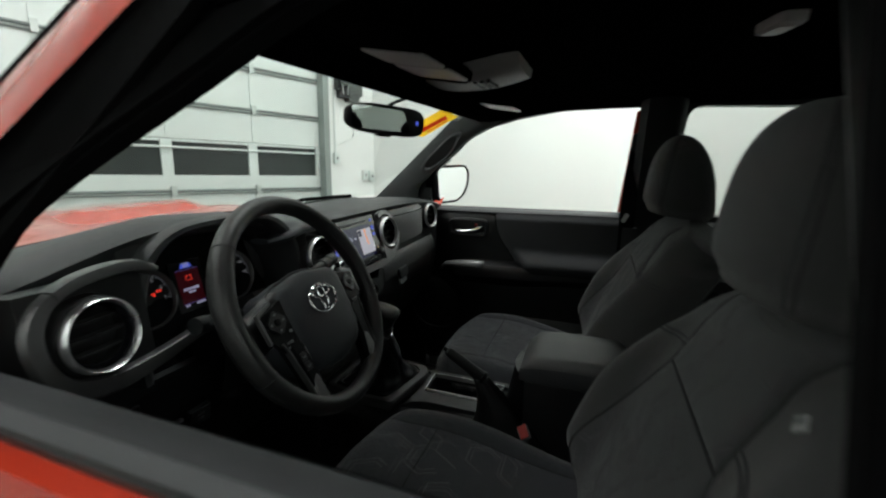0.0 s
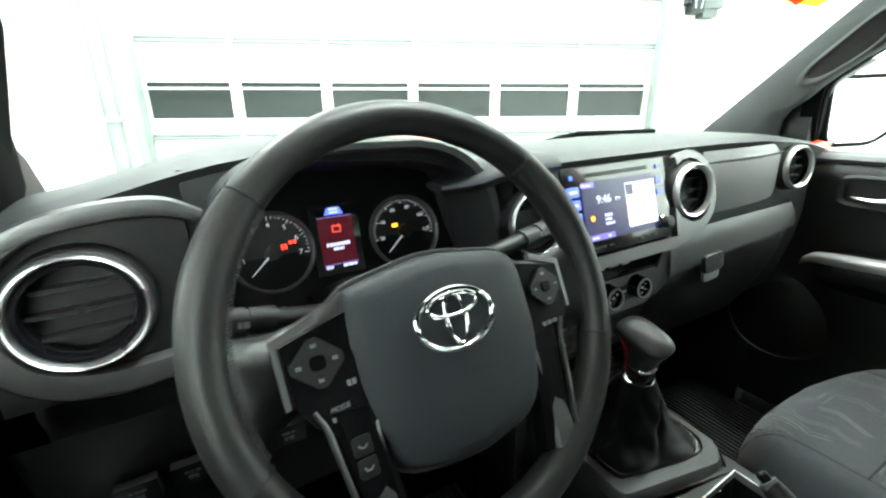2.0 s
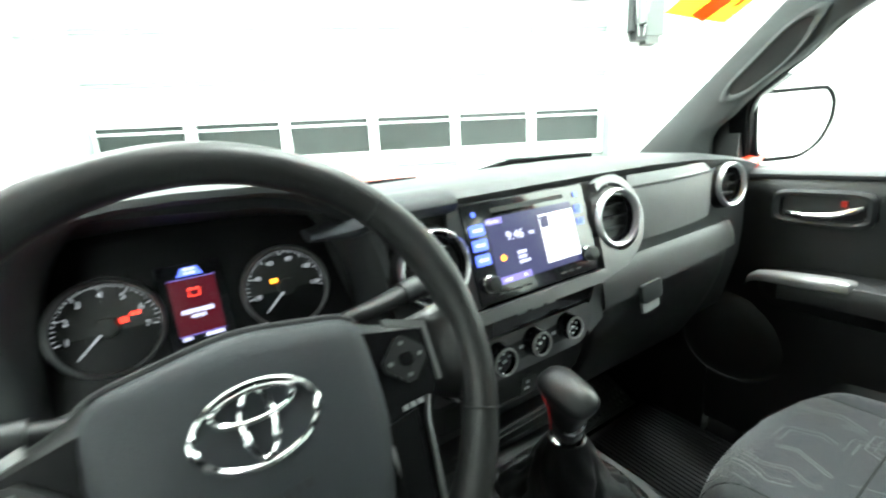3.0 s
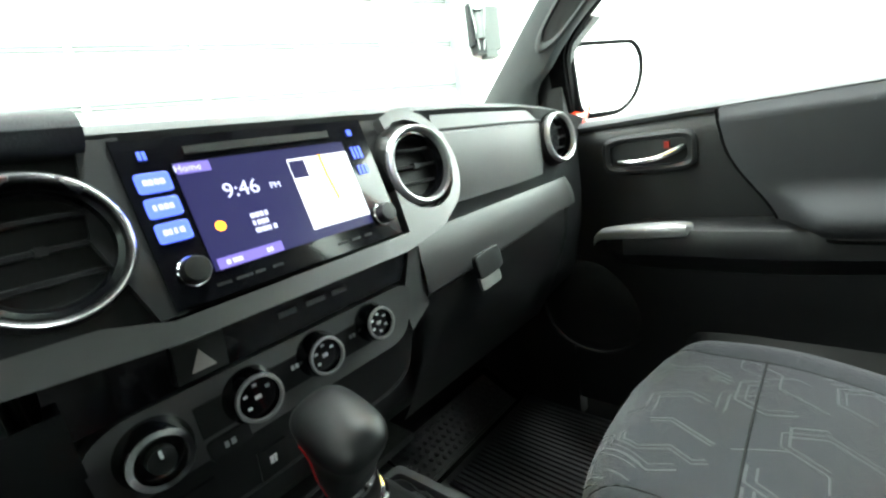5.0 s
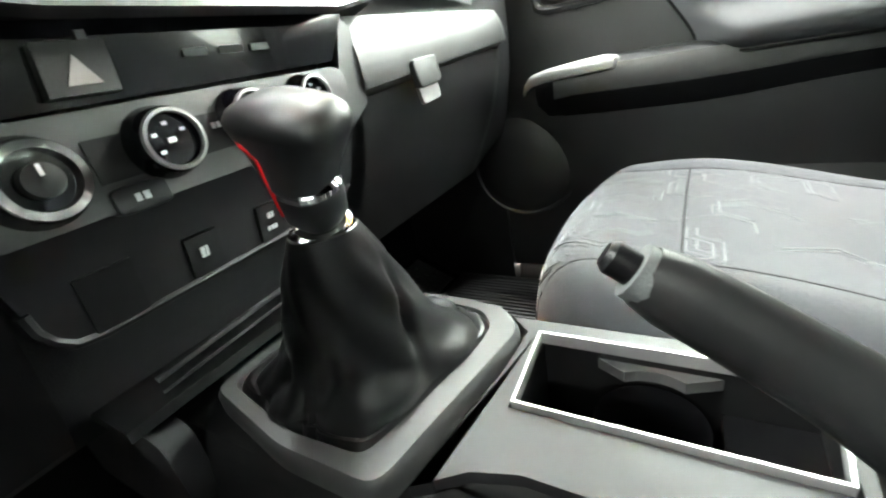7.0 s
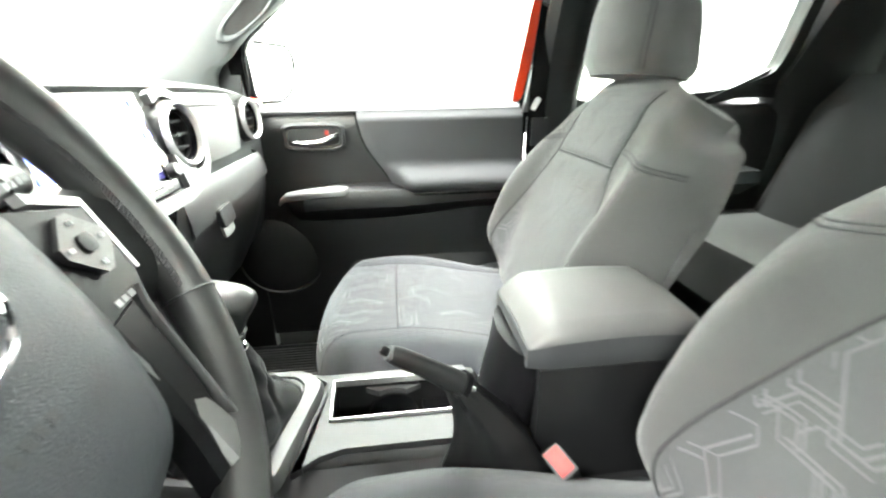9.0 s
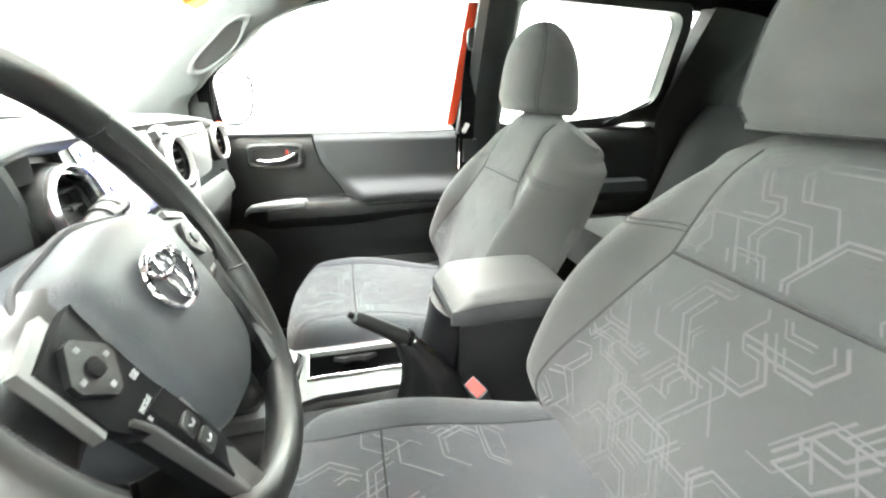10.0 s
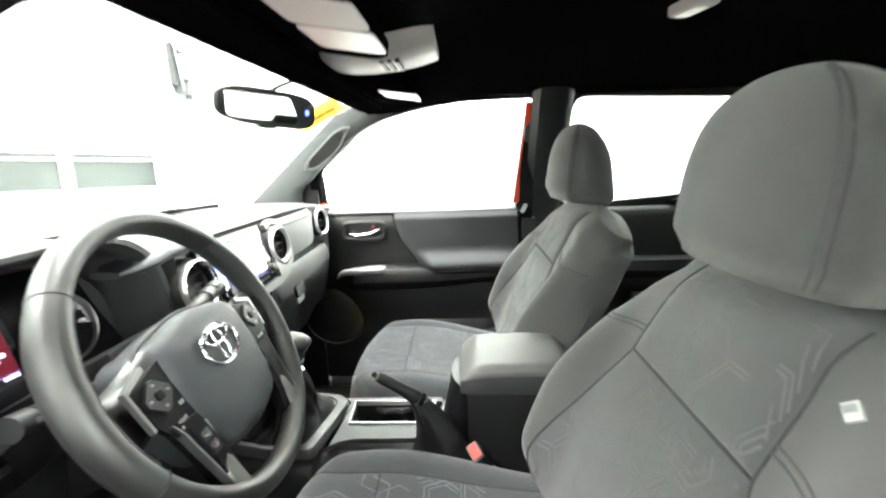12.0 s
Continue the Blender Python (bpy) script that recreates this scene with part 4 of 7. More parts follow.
b = B(); bars(b, axes((0.47, 0.1685, 0.996), (1, 0, 0.04), (0, -1, 0.3)), -0.035, 0.035, 0, 0.006, 7, 3)
part("lettering", b, SEAM, glove)


def vent(centre, r, way, silver_ring=True):
    m = axes(centre, (1, 0, 0) if abs(way[0]) < 0.5 else (1, 0.3, 0), way)
    b = B(); lathe(b, [(r * 1.14, -0.05), (r * 1.13, -0.012), (r * 1.06, 0.006), (r * 0.99, 0.01), (r * 0.93, 0.004)], m, 40)
    lathe(b, [(r * 0.80, 0.004), (r * 0.76, 0.0), (r * 0.74, -0.035), (0.0, -0.04)], m, 40)
    v = part("air_vent", b, BLACK, dash, "round black air vent")
    ri = 0.86 if silver_ring else 0.89
    b = B(); lathe(b, [(r * 1.03, 0.003), (r * 1.022, 0.0105), (r * 0.995, 0.0162), (r * 0.96, 0.0178), (r * (ri + 0.03), 0.0160), (r * ri, 0.007)], m, 48)
    part("chrome_ring", b, SATIN if silver_ring else RINGCHROME, v, "satin silver ring" if silver_ring else "chrome ring")
    b = B(); lathe(b, [(r * (ri + 0.015), 0.006), (r * (ri - 0.01), 0.010), (r * 0.80, 0.010), (r * 0.765, 0.002)], m, 40)
    part("inner_ring", b, GLOSS, v)
    for k in (-0.42, 0.0, 0.42):
        y = k * r
        half = math.sqrt(max(0, (0.75 * r) ** 2 - y * y))
        b = B()
        rings = []
        for q in range(9):
            x = -half + 2 * half * q / 8
            bow = 0.004 * (1 - (x / half) ** 2)
            rings.append([m @ Vector((x, y + dy, dz + bow)) for dy, dz in ((0.0014, -0.022), (0.0020, -0.003), (0.0014, 0.0), (-0.0014, -0.0005), (-0.0024, -0.004), (-0.0012, -0.022))])
        loft(b, rings)
        part("slat", b, CONSOLE, v)
    b = B()
    for x in (-0.35 * r, 0.0, 0.35 * r):
        box(b, x - 0.0012, x + 0.0012, -0.55 * r, 0.55 * r, -0.035, -0.02, 0, m)
    part("vane", b, BLACK, v)
    b = B(); box(b, -0.003, 0.003, -0.003, 0.003, -0.004, 0.005, 0.001, m)
    part("vent_tab", b, BLACK, v)
    return v


vent((0.162, 0.164, 1.110), 0.0435, (-0.06, -1, 0.12))
vent((-0.160, 0.165, 1.106), 0.0455, (0.0, -1, 0.12), False)
vent((0.572, 0.196, 1.106), 0.0445, (-0.10, -1, 0.08))
vent((-0.626, 0.131, 1.119), 0.0440, (0.12, -1, 0.10), False)

# centre stack: silver hoop, screen, dark strip, climate panel
TILT_M = axes((0, 0.160, 1.107), (1, 0, 0), (0, -1, 0.29))
b = B()
arc = [(0.162 + 0.0525 * math.cos(radians(q)), 0.004 + 0.0525 * math.sin(radians(q))) for q in range(125, -156, -20)]
oarc = [(0.162 + 0.064 * math.cos(radians(q)), 0.003 + 0.066 * math.sin(radians(q))) for q in range(-60, 126, 15)]
prism(b, [(-0.235, -0.062), (-0.215, -0.074), (-0.11, -0.083), (0.10, -0.083), (0.165, -0.071)] + oarc + arc + [(0.112, -0.065), (-0.112, -0.067), (-0.150, -0.056), (-0.20, -0.054)], TILT_M @ Matrix.Translation((0, 0, -0.006)), 0.012, 0.0055, 3)
part("silver_hoop", b, TRIM, dash, "satin silver trim under the screen")
b = B()
box(b, -0.215, 0.2, -0.06, 0.066, -0.06, -0.012, 0.008, TILT_M)
part("screen_housing", b, BLACK, dash)
b = B(); prism(b, [(-0.118, -0.064), (-0.136, 0.0), (-0.124, 0.066), (-0.1, 0.066), (-0.1, -0.064)], TILT_M @ Matrix.Translation((0, 0, -0.02)), 0.018, 0.003)
part("screen_cheek", b, DARK, dash)
b = B(); box(b, -0.1075, 0.1075, -0.062, 0.063, -0.02, 0.0, 0.003, TILT_M)
head = part("head_unit", b, GLOSS, dash, "glossy black touchscreen unit")
S = TILT_M @ Matrix.Translation((0, 0, 0.0012))
b = B(); box(b, -0.075, 0.012, -0.043, 0.042, -0.001, 0.0, 0, S); box(b, 0.012, 0.076, 0.032, 0.042, -0.001, 0.0, 0, S); box(b, 0.012, 0.076, -0.043, -0.034, -0.001, 0.0, 0, S)
scr = part("display", b, NAVY, head, "lit navy display with a pale map")
b = B(); box(b, 0.013, 0.076, -0.034, 0.032, -0.001, 0.0003, 0, S)
part("map", b, MAPWHITE, scr)
b = B(); tube(b, [S @ Vector(p) for p in ((0.045, 0.032, 0.0008), (0.046, 0.01, 0.0008), (0.049, -0.012, 0.0008))], 0.0012, 6)
part("map_route", b, ORANGE, scr)
b = B(); box(b, 0.013, 0.028, 0.014, 0.03, 0.0003, 0.0006, 0, S)
part("map_corner", b, NAVY, scr)
text("lettering", "Home", S @ Matrix.Translation((-0.066, 0.037, 0.0004)), 0.0075, SCREENTEXT, scr)
text("lettering", "9:46", S @ Matrix.Translation((-0.034, 0.014, 0.0004)), 0.017, SCREENTEXT, scr)
text("lettering", "PM", S @ Matrix.Translation((-0.006, 0.012, 0.0004)), 0.0075, SCREENTEXT, scr)
b = B()
for k, w in enumerate((0.016, 0.014, 0.02)):
    bars(b, S @ Matrix.Translation((0, 0, 0.0003)), -0.036, -0.036 + w, -0.009 - 0.0062 * k, 0.004, 4, k)
part("lettering", b, SCREENTEXT, scr)
b = B(); disc(b, S @ Matrix.Translation((-0.06, -0.011, 0.0006)), 0.004, 12)
part("orange_icon", b, ORANGE, scr)
for mx0, mx1, my0, my1 in ((-0.072, -0.02, -0.043, -0.0345), (-0.074, -0.05, 0.033, 0.041)):
    b = B(); box(b, mx0, mx1, my0, my1, 0.0, 0.0004, 0, S)
    part("menu_bar", b, VIOLET, scr)
b = B(); bars(b, S @ Matrix.Translation((0, 0, 0.0005)), -0.066, -0.052, -0.039, 0.0035, 3, 8); bars(b, S @ Matrix.Translation((0, 0, 0.0005)), -0.034, -0.028, -0.039, 0.0035, 2, 9)
part("lettering", b, SCREENTEXT, scr)
for k in range(3):
    b = B(); pill(b, S @ Matrix.Translation((-0.0905, 0.030 - 0.0185 * k, -0.001)), 0.011, 0.0072, 0.002, 8)
    key = part("lit_key", b, BLUE, head, "blue backlit key")
    b = B(); bars(b, S @ Matrix.Translation((-0.0905, 0.030 - 0.0185 * k, 0.0012)), -0.007, 0.007, 0, 0.004, 4, 20 + k)
    part("lettering", b, SCREENTEXT, key)
b = B(); bars(b, S, 0.083, 0.096, 0.029, 0.012, 3, 31); bars(b, S, 0.083, 0.096, 0.011, 0.009, 3, 32); bars(b, S, -0.094, -0.088, 0.05, 0.006, 2, 33); bars(b, S, 0.086, 0.092, 0.05, 0.006, 2, 34)
part("key_lettering", b, BLUE, head)
b = B(); box(b, -0.064, 0.064, 0.048, 0.054, -0.0005, 0.0008, 0.001, S)
part("disc_slot", b, BLACK, head)
for x in (-0.0885, 0.0905):
    b = B(); lathe(b, [(0.0, 0.014), (0.0085, 0.013), (0.0095, 0.011), (0.010, 0.0)], S @ Matrix.Translation((x, -0.038, -0.001)), 24)
    k = part("volume_knob", b, BLACK, head)
    b = B(); lathe(b, [(0.0102, 0.002), (0.0112, 0.001), (0.0102, 0.0)], S @ Matrix.Translation((x, -0.038, 0.0)), 24)
    part("knob_ring", b, CHROME, k)
b = B(); bars(b, S, -0.078, -0.02, -0.053, 0.0022, 4, 40); bars(b, S, 0.03, 0.075, -0.053, 0.0022, 3, 41)
part("lettering", b, DARK, head)

b = B()
prism(b, [(-0.19, 0.984), (-0.185, 1.03), (0.14, 1.03), (0.112, 0.99)], Matrix(((1, 0, 0, 0), (0, 0, 1, 0.168), (0, 1, 0, 0), (0, 0, 0, 1))), 0.05, 0.004)
strip_ob = part("switch_strip", b, GLOSS, dash, "glossy black switch strip")
mh = axes((-0.099, 0.166, 1.002), (1, 0, 0), (0, -1, 0.1))
b = B(); prism(b, [(-0.02, -0.012), (0.017, -0.012), (0.02, 0.016), (-0.016, 0.016)], mh @ Matrix.Translation((0, 0, -0.004)), 0.01, 0.002)
hz = part("hazard_switch", b, BLACK, dash)
b = B(); prism(b, [(-0.009, -0.007), (0.009, -0.007), (0.0, 0.009)], mh @ Matrix.Translation((0, 0, 0.006)), 0.0008, 0)
part("warning_triangle", b, PALE, hz)
b = B(); bars(b, axes((-0.02, 0.1668, 1.006), (1, 0, 0), (0, -1, 0)), -0.012, 0.072, 0.002, 0.005, 3, 51); bars(b, axes((-0.088, 0.1668, 1.022), (1, 0, 0), (0, -1, 0)), -0.002, 0.004, 0, 0.005, 1, 52)
part("lettering", b, GREYINK, strip_ob)

CLM = Matrix(((1, 0, 0, 0), (0, 0.08, -1, 0.166), (0, 1, 0.08, 0.953), (0, 0, 0, 1)))
b = B(); prism(b, fillet([(-0.18, -0.03), (-0.183, 0.018), (-0.16, 0.03), (0.108, 0.032), (0.122, 0.026), (0.116, 0.0), (0.1, -0.022), (0.085, -0.028)], 0.012, 4), CLM @ Matrix.Translation((0, 0, -0.02)), 0.022, 0.003)
clim = part("climate_panel", b, PALEPANEL, dash, "grey climate control panel")
b = B(); prism(b, [(-0.115, -0.012), (-0.115, 0.014), (0.075, 0.016), (0.075, -0.010)], CLM @ Matrix.Translation((0, 0, -0.002)), 0.0055, 0.001)
part("key_strip", b, BLACK, clim)
for x, z, r, kind in ((-0.144, -0.001, 0.0225, 1), (-0.072, 0.003, 0.021, 0), (-0.007, 0.007, 0.019, 0), (0.059, 0.010, 0.018, 2)):
    k = CLM @ Matrix.Translation((x, z, 0.0))
    b = B(); lathe(b, [(r * 1.12, 0.0), (r * 1.1, 0.006), (r, 0.009), (r * 0.97, 0.019), (r * 0.9, 0.021)], k, 36)
    lathe(b, [(r * 0.78, 0.02), (r * 0.74, 0.016), (0.0, 0.016)], k, 36)
    kn = part("control_knob", b, GLOSS, clim, "round black control knob")
    ri = 0.70 if kind == 1 else 0.78
    b = B(); lathe(b, [(r * 0.95, 0.0185), (r * 0.91, 0.0225), (r * (ri + 0.03), 0.0228), (r * ri, 0.018)], k, 36)
    part("knob_ring", b, CHROME if kind == 1 else SILVER, kn)
    b = B()
    if kind == 1:
        lathe(b, [(r * 0.42, 0.016), (r * 0.40, 0.024), (0.0, 0.025)], k, 24)
        part("knob_cap", b, BLACK, kn)
        b = B(); box(b, -0.001, 0.001, r * 0.1, r * 0.36, 0.025, 0.0258, 0, k)
        part("pointer", b, INK, kn)
    else:
        for i in range(4 if kind == 0 else 6):
            a = radians(30 + i * (62 if kind == 0 else 60))
            box(b, r * 0.5 * math.cos(a) - 0.0016, r * 0.5 * math.cos(a) + 0.0016, r * 0.5 * math.sin(a) - 0.0011, r * 0.5 * math.sin(a) + 0.0011, 0.016, 0.0168, 0, k)
        box(b, -0.0026, 0.0026, -0.0016, 0.0016, 0.016, 0.0168, 0, k)
        part("knob_marks", b, INK, kn)
b = B(); pill(b, CLM @ Matrix.Translation((-0.098, -0.024, -0.006)), 0.017, 0.0085, 0.011, 6)
kp = part("push_key", b, DARK, clim)
b = B(); bars(b, CLM @ Matrix.Translation((-0.098, -0.024, 0.005)), -0.005, 0.005, 0, 0.005, 2, 60)
part("lettering", b, INK, kp)
b = B()
for x in (-0.031, 0.033):
    bars(b, CLM @ Matrix.Translation((x, 0.006, 0.0036)), -0.004, 0.004, 0, 0.004, 2, 61)
part("lettering", b, INK, clim)

b = B(); prism(b, fillet([(-0.168, 0.846), (-0.180, 0.93), (0.135, 0.935), (0.125, 0.862), (0.09, 0.848)], 0.030, 6), Matrix(((1, 0, 0, 0), (0, -0.2, 1, 0.372), (0, 1, 0, 0), (0, 0, 0, 1))), 0.05, 0.005)
low = part("lower_fascia", b, STACKDARK, dash, "dark lower stack with sockets")
LSM = axes((-0.060, 0.1985, 0.868), (1, 0, 0), (0, -1, -0.2))
for x, mk in ((0.0, INK), (0.067, INK)):
    b = B(); box(b, x - 0.014, x + 0.014, -0.017, 0.017, -0.004, 0.003, 0.0015, LSM)
    k = part("socket_plate", b, BLACK, low)
    b = B(); bars(b, LSM @ Matrix.Translation((x, 0, 0.003)), -0.004, 0.004, 0.002 if x == 0 else 0.006, 0.009 if x == 0 else 0.005, 2, 70)
    if x:
        bars(b, LSM @ Matrix.Translation((x, 0, 0.003)), -0.006, 0.006, -0.006, 0.004, 3, 71)
    part("lettering", b, mk, k)
b = B(); box(b, -0.085, -0.05, -0.02, 0.022, -0.004, 0.002, 0.002, LSM)
part("blank_plate", b, BLACK, low)
b = B()
tube(b, [(x, 0.372 - 0.2 * z + 0.002, z) for x, z in ((-0.1725, 0.882), (-0.171, 0.868), (-0.166, 0.857), (-0.157, 0.849), (-0.140, 0.846), (-0.12, 0.846), (0.06, 0.8475), (0.09, 0.849), (0.108, 0.855), (0.12, 0.864))], 0.0042, 8)
part("lower_lip", b, STACKDARK, low)
b = B(); box(b, -0.16, 0.12, 0.215, 0.40, 0.755, 0.765, 0.002); box(b, -0.17, 0.13, 0.38, 0.4, 0.74, 0.85, 0.002)
cub = part("cubby", b, BLACK, dash, "black open cubby under the stack")
b = B(); tube(b, [(-0.126, 0.216, 0.787), (-0.03, 0.214, 0.793), (0.07, 0.214, 0.796)], 0.0028, 8)
tube(b, [(-0.126, 0.2165, 0.775), (-0.03, 0.2145, 0.780), (0.07, 0.2145, 0.783)], 0.0016, 6)
part("cubby_lip", b, CONSOLE, cub, "satin lip of the cubby")
b = B()
prism(b, fillet([(0.205, 0.60), (0.205, 0.742), (0.26, 0.752), (0.42, 0.80), (0.46, 0.80), (0.46, 0.60)], 0.012, 4), Matrix(((0, 0, 1, -0.150), (1, 0, 0, 0), (0, 1, 0, 0), (0, 0, 0, 1))), 0.024, 0.005)
part("stack_leg", b, CONSOLE, dash, "dark side leg of the stack")

# dial binnacle
b = B()
def arch(k, y, dz=0.0):
    """An arch outline round the dials."""
    out = []
    for i in range(25):
        a = math.pi * i / 24
        c, s_ = math.cos(a), math.sin(a)
        ex, ez, hw = (0.62, 0.55, 0.150) if c > 0 else (0.45, 0.40, 0.175)
        out.append(Vector((-0.392 - (hw + k) * math.copysign(abs(c) ** ex, c), y, 1.0 + dz + (0.216 + k * 0.5) * abs(s_) ** ez - 0.018 * smooth(-0.40, -0.24, -0.392 - 0.175 * c) )))
    return out


rows = [arch(0.012, 0.30), arch(0.016, 0.22), arch(0.018, 0.185, 0.002), arch(0.013, 0.172, 0.002), arch(0.004, 0.172), arch(-0.004, 0.18), arch(-0.012, 0.24), arch(-0.018, 0.30)]
loft(b, rows, cap=False, closed=False)
part("binnacle_hood", b, DASHTOP, dash, "soft black hood over the dials")
# the flank that joins the hood to the dash top beside the outer vent
b = B()
near = arch(0.015, 0.200)[:13]
far = [Vector((-0.550, 0.200, p.z)) if k < 6 else Vector((-0.550 if k == 6 else p.x, 0.200, 1.171 + 0.044 * bump_up(p.x))) for k, p in enumerate(near)]
loft(b, [near, far, [p + Vector((0, 0.03, 0)) for p in far]], cap=False, closed=False)
part("hood_flank", b, DASHTOP, dash)
b = B()
sheet(b, lambda u, v: Vector((-0.543 + 0.328 * u, 0.285 - 0.07 * (1 - v) ** 2, 0.985 + 0.225 * v)), 12, 12)
clus = part("dial_panel", b, POD, dash, "dark panel with two round dials")
CLU = axes((-0.397, 0.262, 1.0955), (1, 0, 0), (0, -1, 0.22))
for x, z, nums in ((-0.079, 0.002, "0 1 2 3 4 5 6 7 8".split()), (0.093, 0.000, "20 40 60 80 100 120 140".split())):
    k = CLU @ Matrix.Translation((x, z, 0)) @ Matrix.Scale(1.07, 4)
    b = B(); lathe(b, [(0.047, -0.01), (0.0465, 0.003), (0.0445, 0.006), (0.0425, 0.004), (0.042, -0.006)], k, 48)
    bez = part("dial_ring", b, GREY, clus)
    b = B(); disc(b, k @ Matrix.Translation((0, 0, -0.004)), 0.043, 40)
    dial = part("dial", b, BLACK, clus, "black dial with pale figures")
    b = B()
    for i in range(41):
        a = radians(222 - 264 * i / 40)
        l = 0.005 if i % 5 == 0 else 0.0025
        t = k @ Matrix.Rotation(a, 4, "Z")
        box(b, 0.0405 - l, 0.0405, -0.0004, 0.0004, -0.0038, -0.0034, 0, t)
    part("tick", b, DIALINK, dial, kind="stuff")
    for i, w in enumerate(nums):
        a = radians(222 - 264 * i / (len(nums) - 1)) if len(nums) == 9 else radians(190 - 232 * i / (len(nums) - 1))
        text("figure", w, k @ Matrix.Translation((0.031 * math.cos(a), 0.031 * math.sin(a), -0.0036)), 0.0088 if len(nums) == 9 else 0.007, DIALINK, dial, 0.0001)
    b = B()
    a = radians(222)
    t = k @ Matrix.Rotation(a, 4, "Z") @ Matrix.Translation((0, 0, 0.001))
    prism(b, [(-0.004, -0.0012), (0.034, -0.0004), (0.034, 0.0004), (-0.004, 0.0012)], t, 0.0012, 0)
    part("needle", b, DIALINK, dial)
    b = B(); lathe(b, [(0.0095, -0.004), (0.009, 0.002), (0, 0.003)], k, 24)
    part("needle_boss", b, BLACK, dial)
    b = B()
    for i in range(7):
        t = k @ Matrix.Translation((0.004, -0.026, 0)) @ Matrix.Rotation(radians(165 - 25 * i), 4, "Z")
        box(b, 0.0135, 0.0155, -0.0022 if i not in (0, 3, 6) else -0.0005, 0.0022 if i not in (0, 3, 6) else 0.0005, -0.0038, -0.0034, 0, t)
    t = k @ Matrix.Translation((0.004, -0.026, 0)) @ Matrix.Rotation(radians(105), 4, "Z")
    box(b, 0.0, 0.012, -0.0004, 0.0004, -0.0038, -0.003, 0, t)
    part("small_gauge", b, DIALINK, dial)
    b = B()
    if x < 0:
        bars(b, k @ Matrix.Translation((0.014, 0.004, -0.0036)), -0.004, 0.003, 0, 0.006, 2, 80); bars(b, k @ Matrix.Translation((0.022, 0.008, -0.0036)), -0.003, 0.006, 0, 0.004, 2, 81)
        part("warning_light", b, REDGLOW, dial, "lit red warning light")
    else:
        box(b, -0.015, -0.008, 0.007, 0.0115, -0.0038, -0.0034, 0, k)
        part("warning_light", b, ORANGE, dial, "lit amber warning light")
b = B(); box(b, -0.032, 0.030, -0.05, 0.05, -0.006, 0.001, 0.003, CLU)
mid = part("centre_display", b, GLOSS, clus)
Q = CLU @ Matrix.Translation((0, 0.006, 0.0015)) @ Matrix.Scale(0.9, 4)
b = B(); box(b, -0.025, 0.024, -0.036, 0.03, -0.0008, 0.0, 0, Q)
part("display_field", b, MAROON, mid, "dark red lit field")
b = B(); prism(b, [(-0.014, 0.034), (0.013, 0.034), (0.008, 0.044), (-0.009, 0.044)], Q, 0.0004, 0)
part("blue_header", b, BLUE, mid)
b = B(); bars(b, Q, -0.006, 0.006, 0.042, 0.0035, 3, 90, 0.0008); bars(b, Q, -0.006, 0.006, 0.037, 0.003, 3, 91, 0.0008)
bars(b, Q, -0.017, 0.017, -0.008, 0.005, 7, 92, 0.0008); bars(b, Q, -0.008, 0.008, -0.0145, 0.004, 4, 93, 0.0008)
bars(b, Q, -0.022, -0.012, -0.0395, 0.004, 3, 94, 0.0008); bars(b, Q, 0.002, 0.022, -0.0395, 0.004, 5, 95, 0.0008)
part("lettering", b, SCREENTEXT, mid)
for z in (0.0305, -0.0365):
    b = B(); box(b, -0.025, 0.024, z, z + 0.0008, 0, 0.0004, 0, Q)
    part("display_line", b, VIOLET, mid)
b = B()
for p in ((-0.006, 0.006, 0.009, 0.010), (-0.006, 0.006, 0.017, 0.018), (-0.006, -0.005, 0.009, 0.018), (0.005, 0.006, 0.009, 0.018), (-0.0045, -0.0025, 0.018, 0.0195), (0.0025, 0.0045, 0.018, 0.0195)):
    box(b, *p, 0, 0.0006, 0, Q)
part("battery_icon", b, REDGLOW, mid)

# trim beside the dials: dark panels flanking, silver hoop round the outer vent
def cheek(u, v):
    """The panel that sweeps from the dials round to the centre vent."""
    return Vector((-0.262 + 0.068 * u, 0.292 - 0.122 * u ** 1.5 - 0.004 * v, 0.985 + 0.185 * v))


b = B(); sheet(b, cheek, 14, 10, 0.006)
part("cheek_panel", b, DARK, dash, "dark panel beside the dials")
b = B(); sheet(b, lambda u, v: cheek(0.74 + 0.22 * u, 0.05 + 0.68 * v) + Vector((0, -0.004, 0)), 5, 6, 0.003)
part("cheek_trim", b, GREY, dash, "grey strip beside the centre vent")
b = B()
rings = []
for k in range(17):
    t = k / 16
    x = -0.285 + 0.165 * t
    zc = 1.162 + 0.014 * smooth(0, 0.6, t)
    hh = 0.006 + 0.011 * smooth(0, 0.35, t)
    rings.append([Vector((x, 0.205 - 0.045 * math.cos(a) * (0.5 + 0.5 * smooth(0, 0.3, t)), zc + hh * math.sin(a))) for a in [2 * math.pi * i / 20 for i in range(20)]])
loft(b, rings)
part("brow", b, SOFT, dash)
VM = axes((-0.623, 0.136, 1.119), (1, -0.12, 0), (0.12, -1, 0.10))
b = B()
ribbon(b, VM @ Matrix.Translation((0, 0, -0.004)), spline([(-0.030, 0.058, 0.014), (-0.050, 0.044, 0.018), (-0.063, 0.018, 0.020), (-0.060, -0.018, 0.021), (-0.040, -0.050, 0.023), (0.005, -0.065, 0.025), (0.067, -0.062, 0.022), (0.145, -0.050, 0.018)]), 0.013)
part("vent_trim", b, TRIM, dash, "satin silver trim round the outer vent")
b = B()
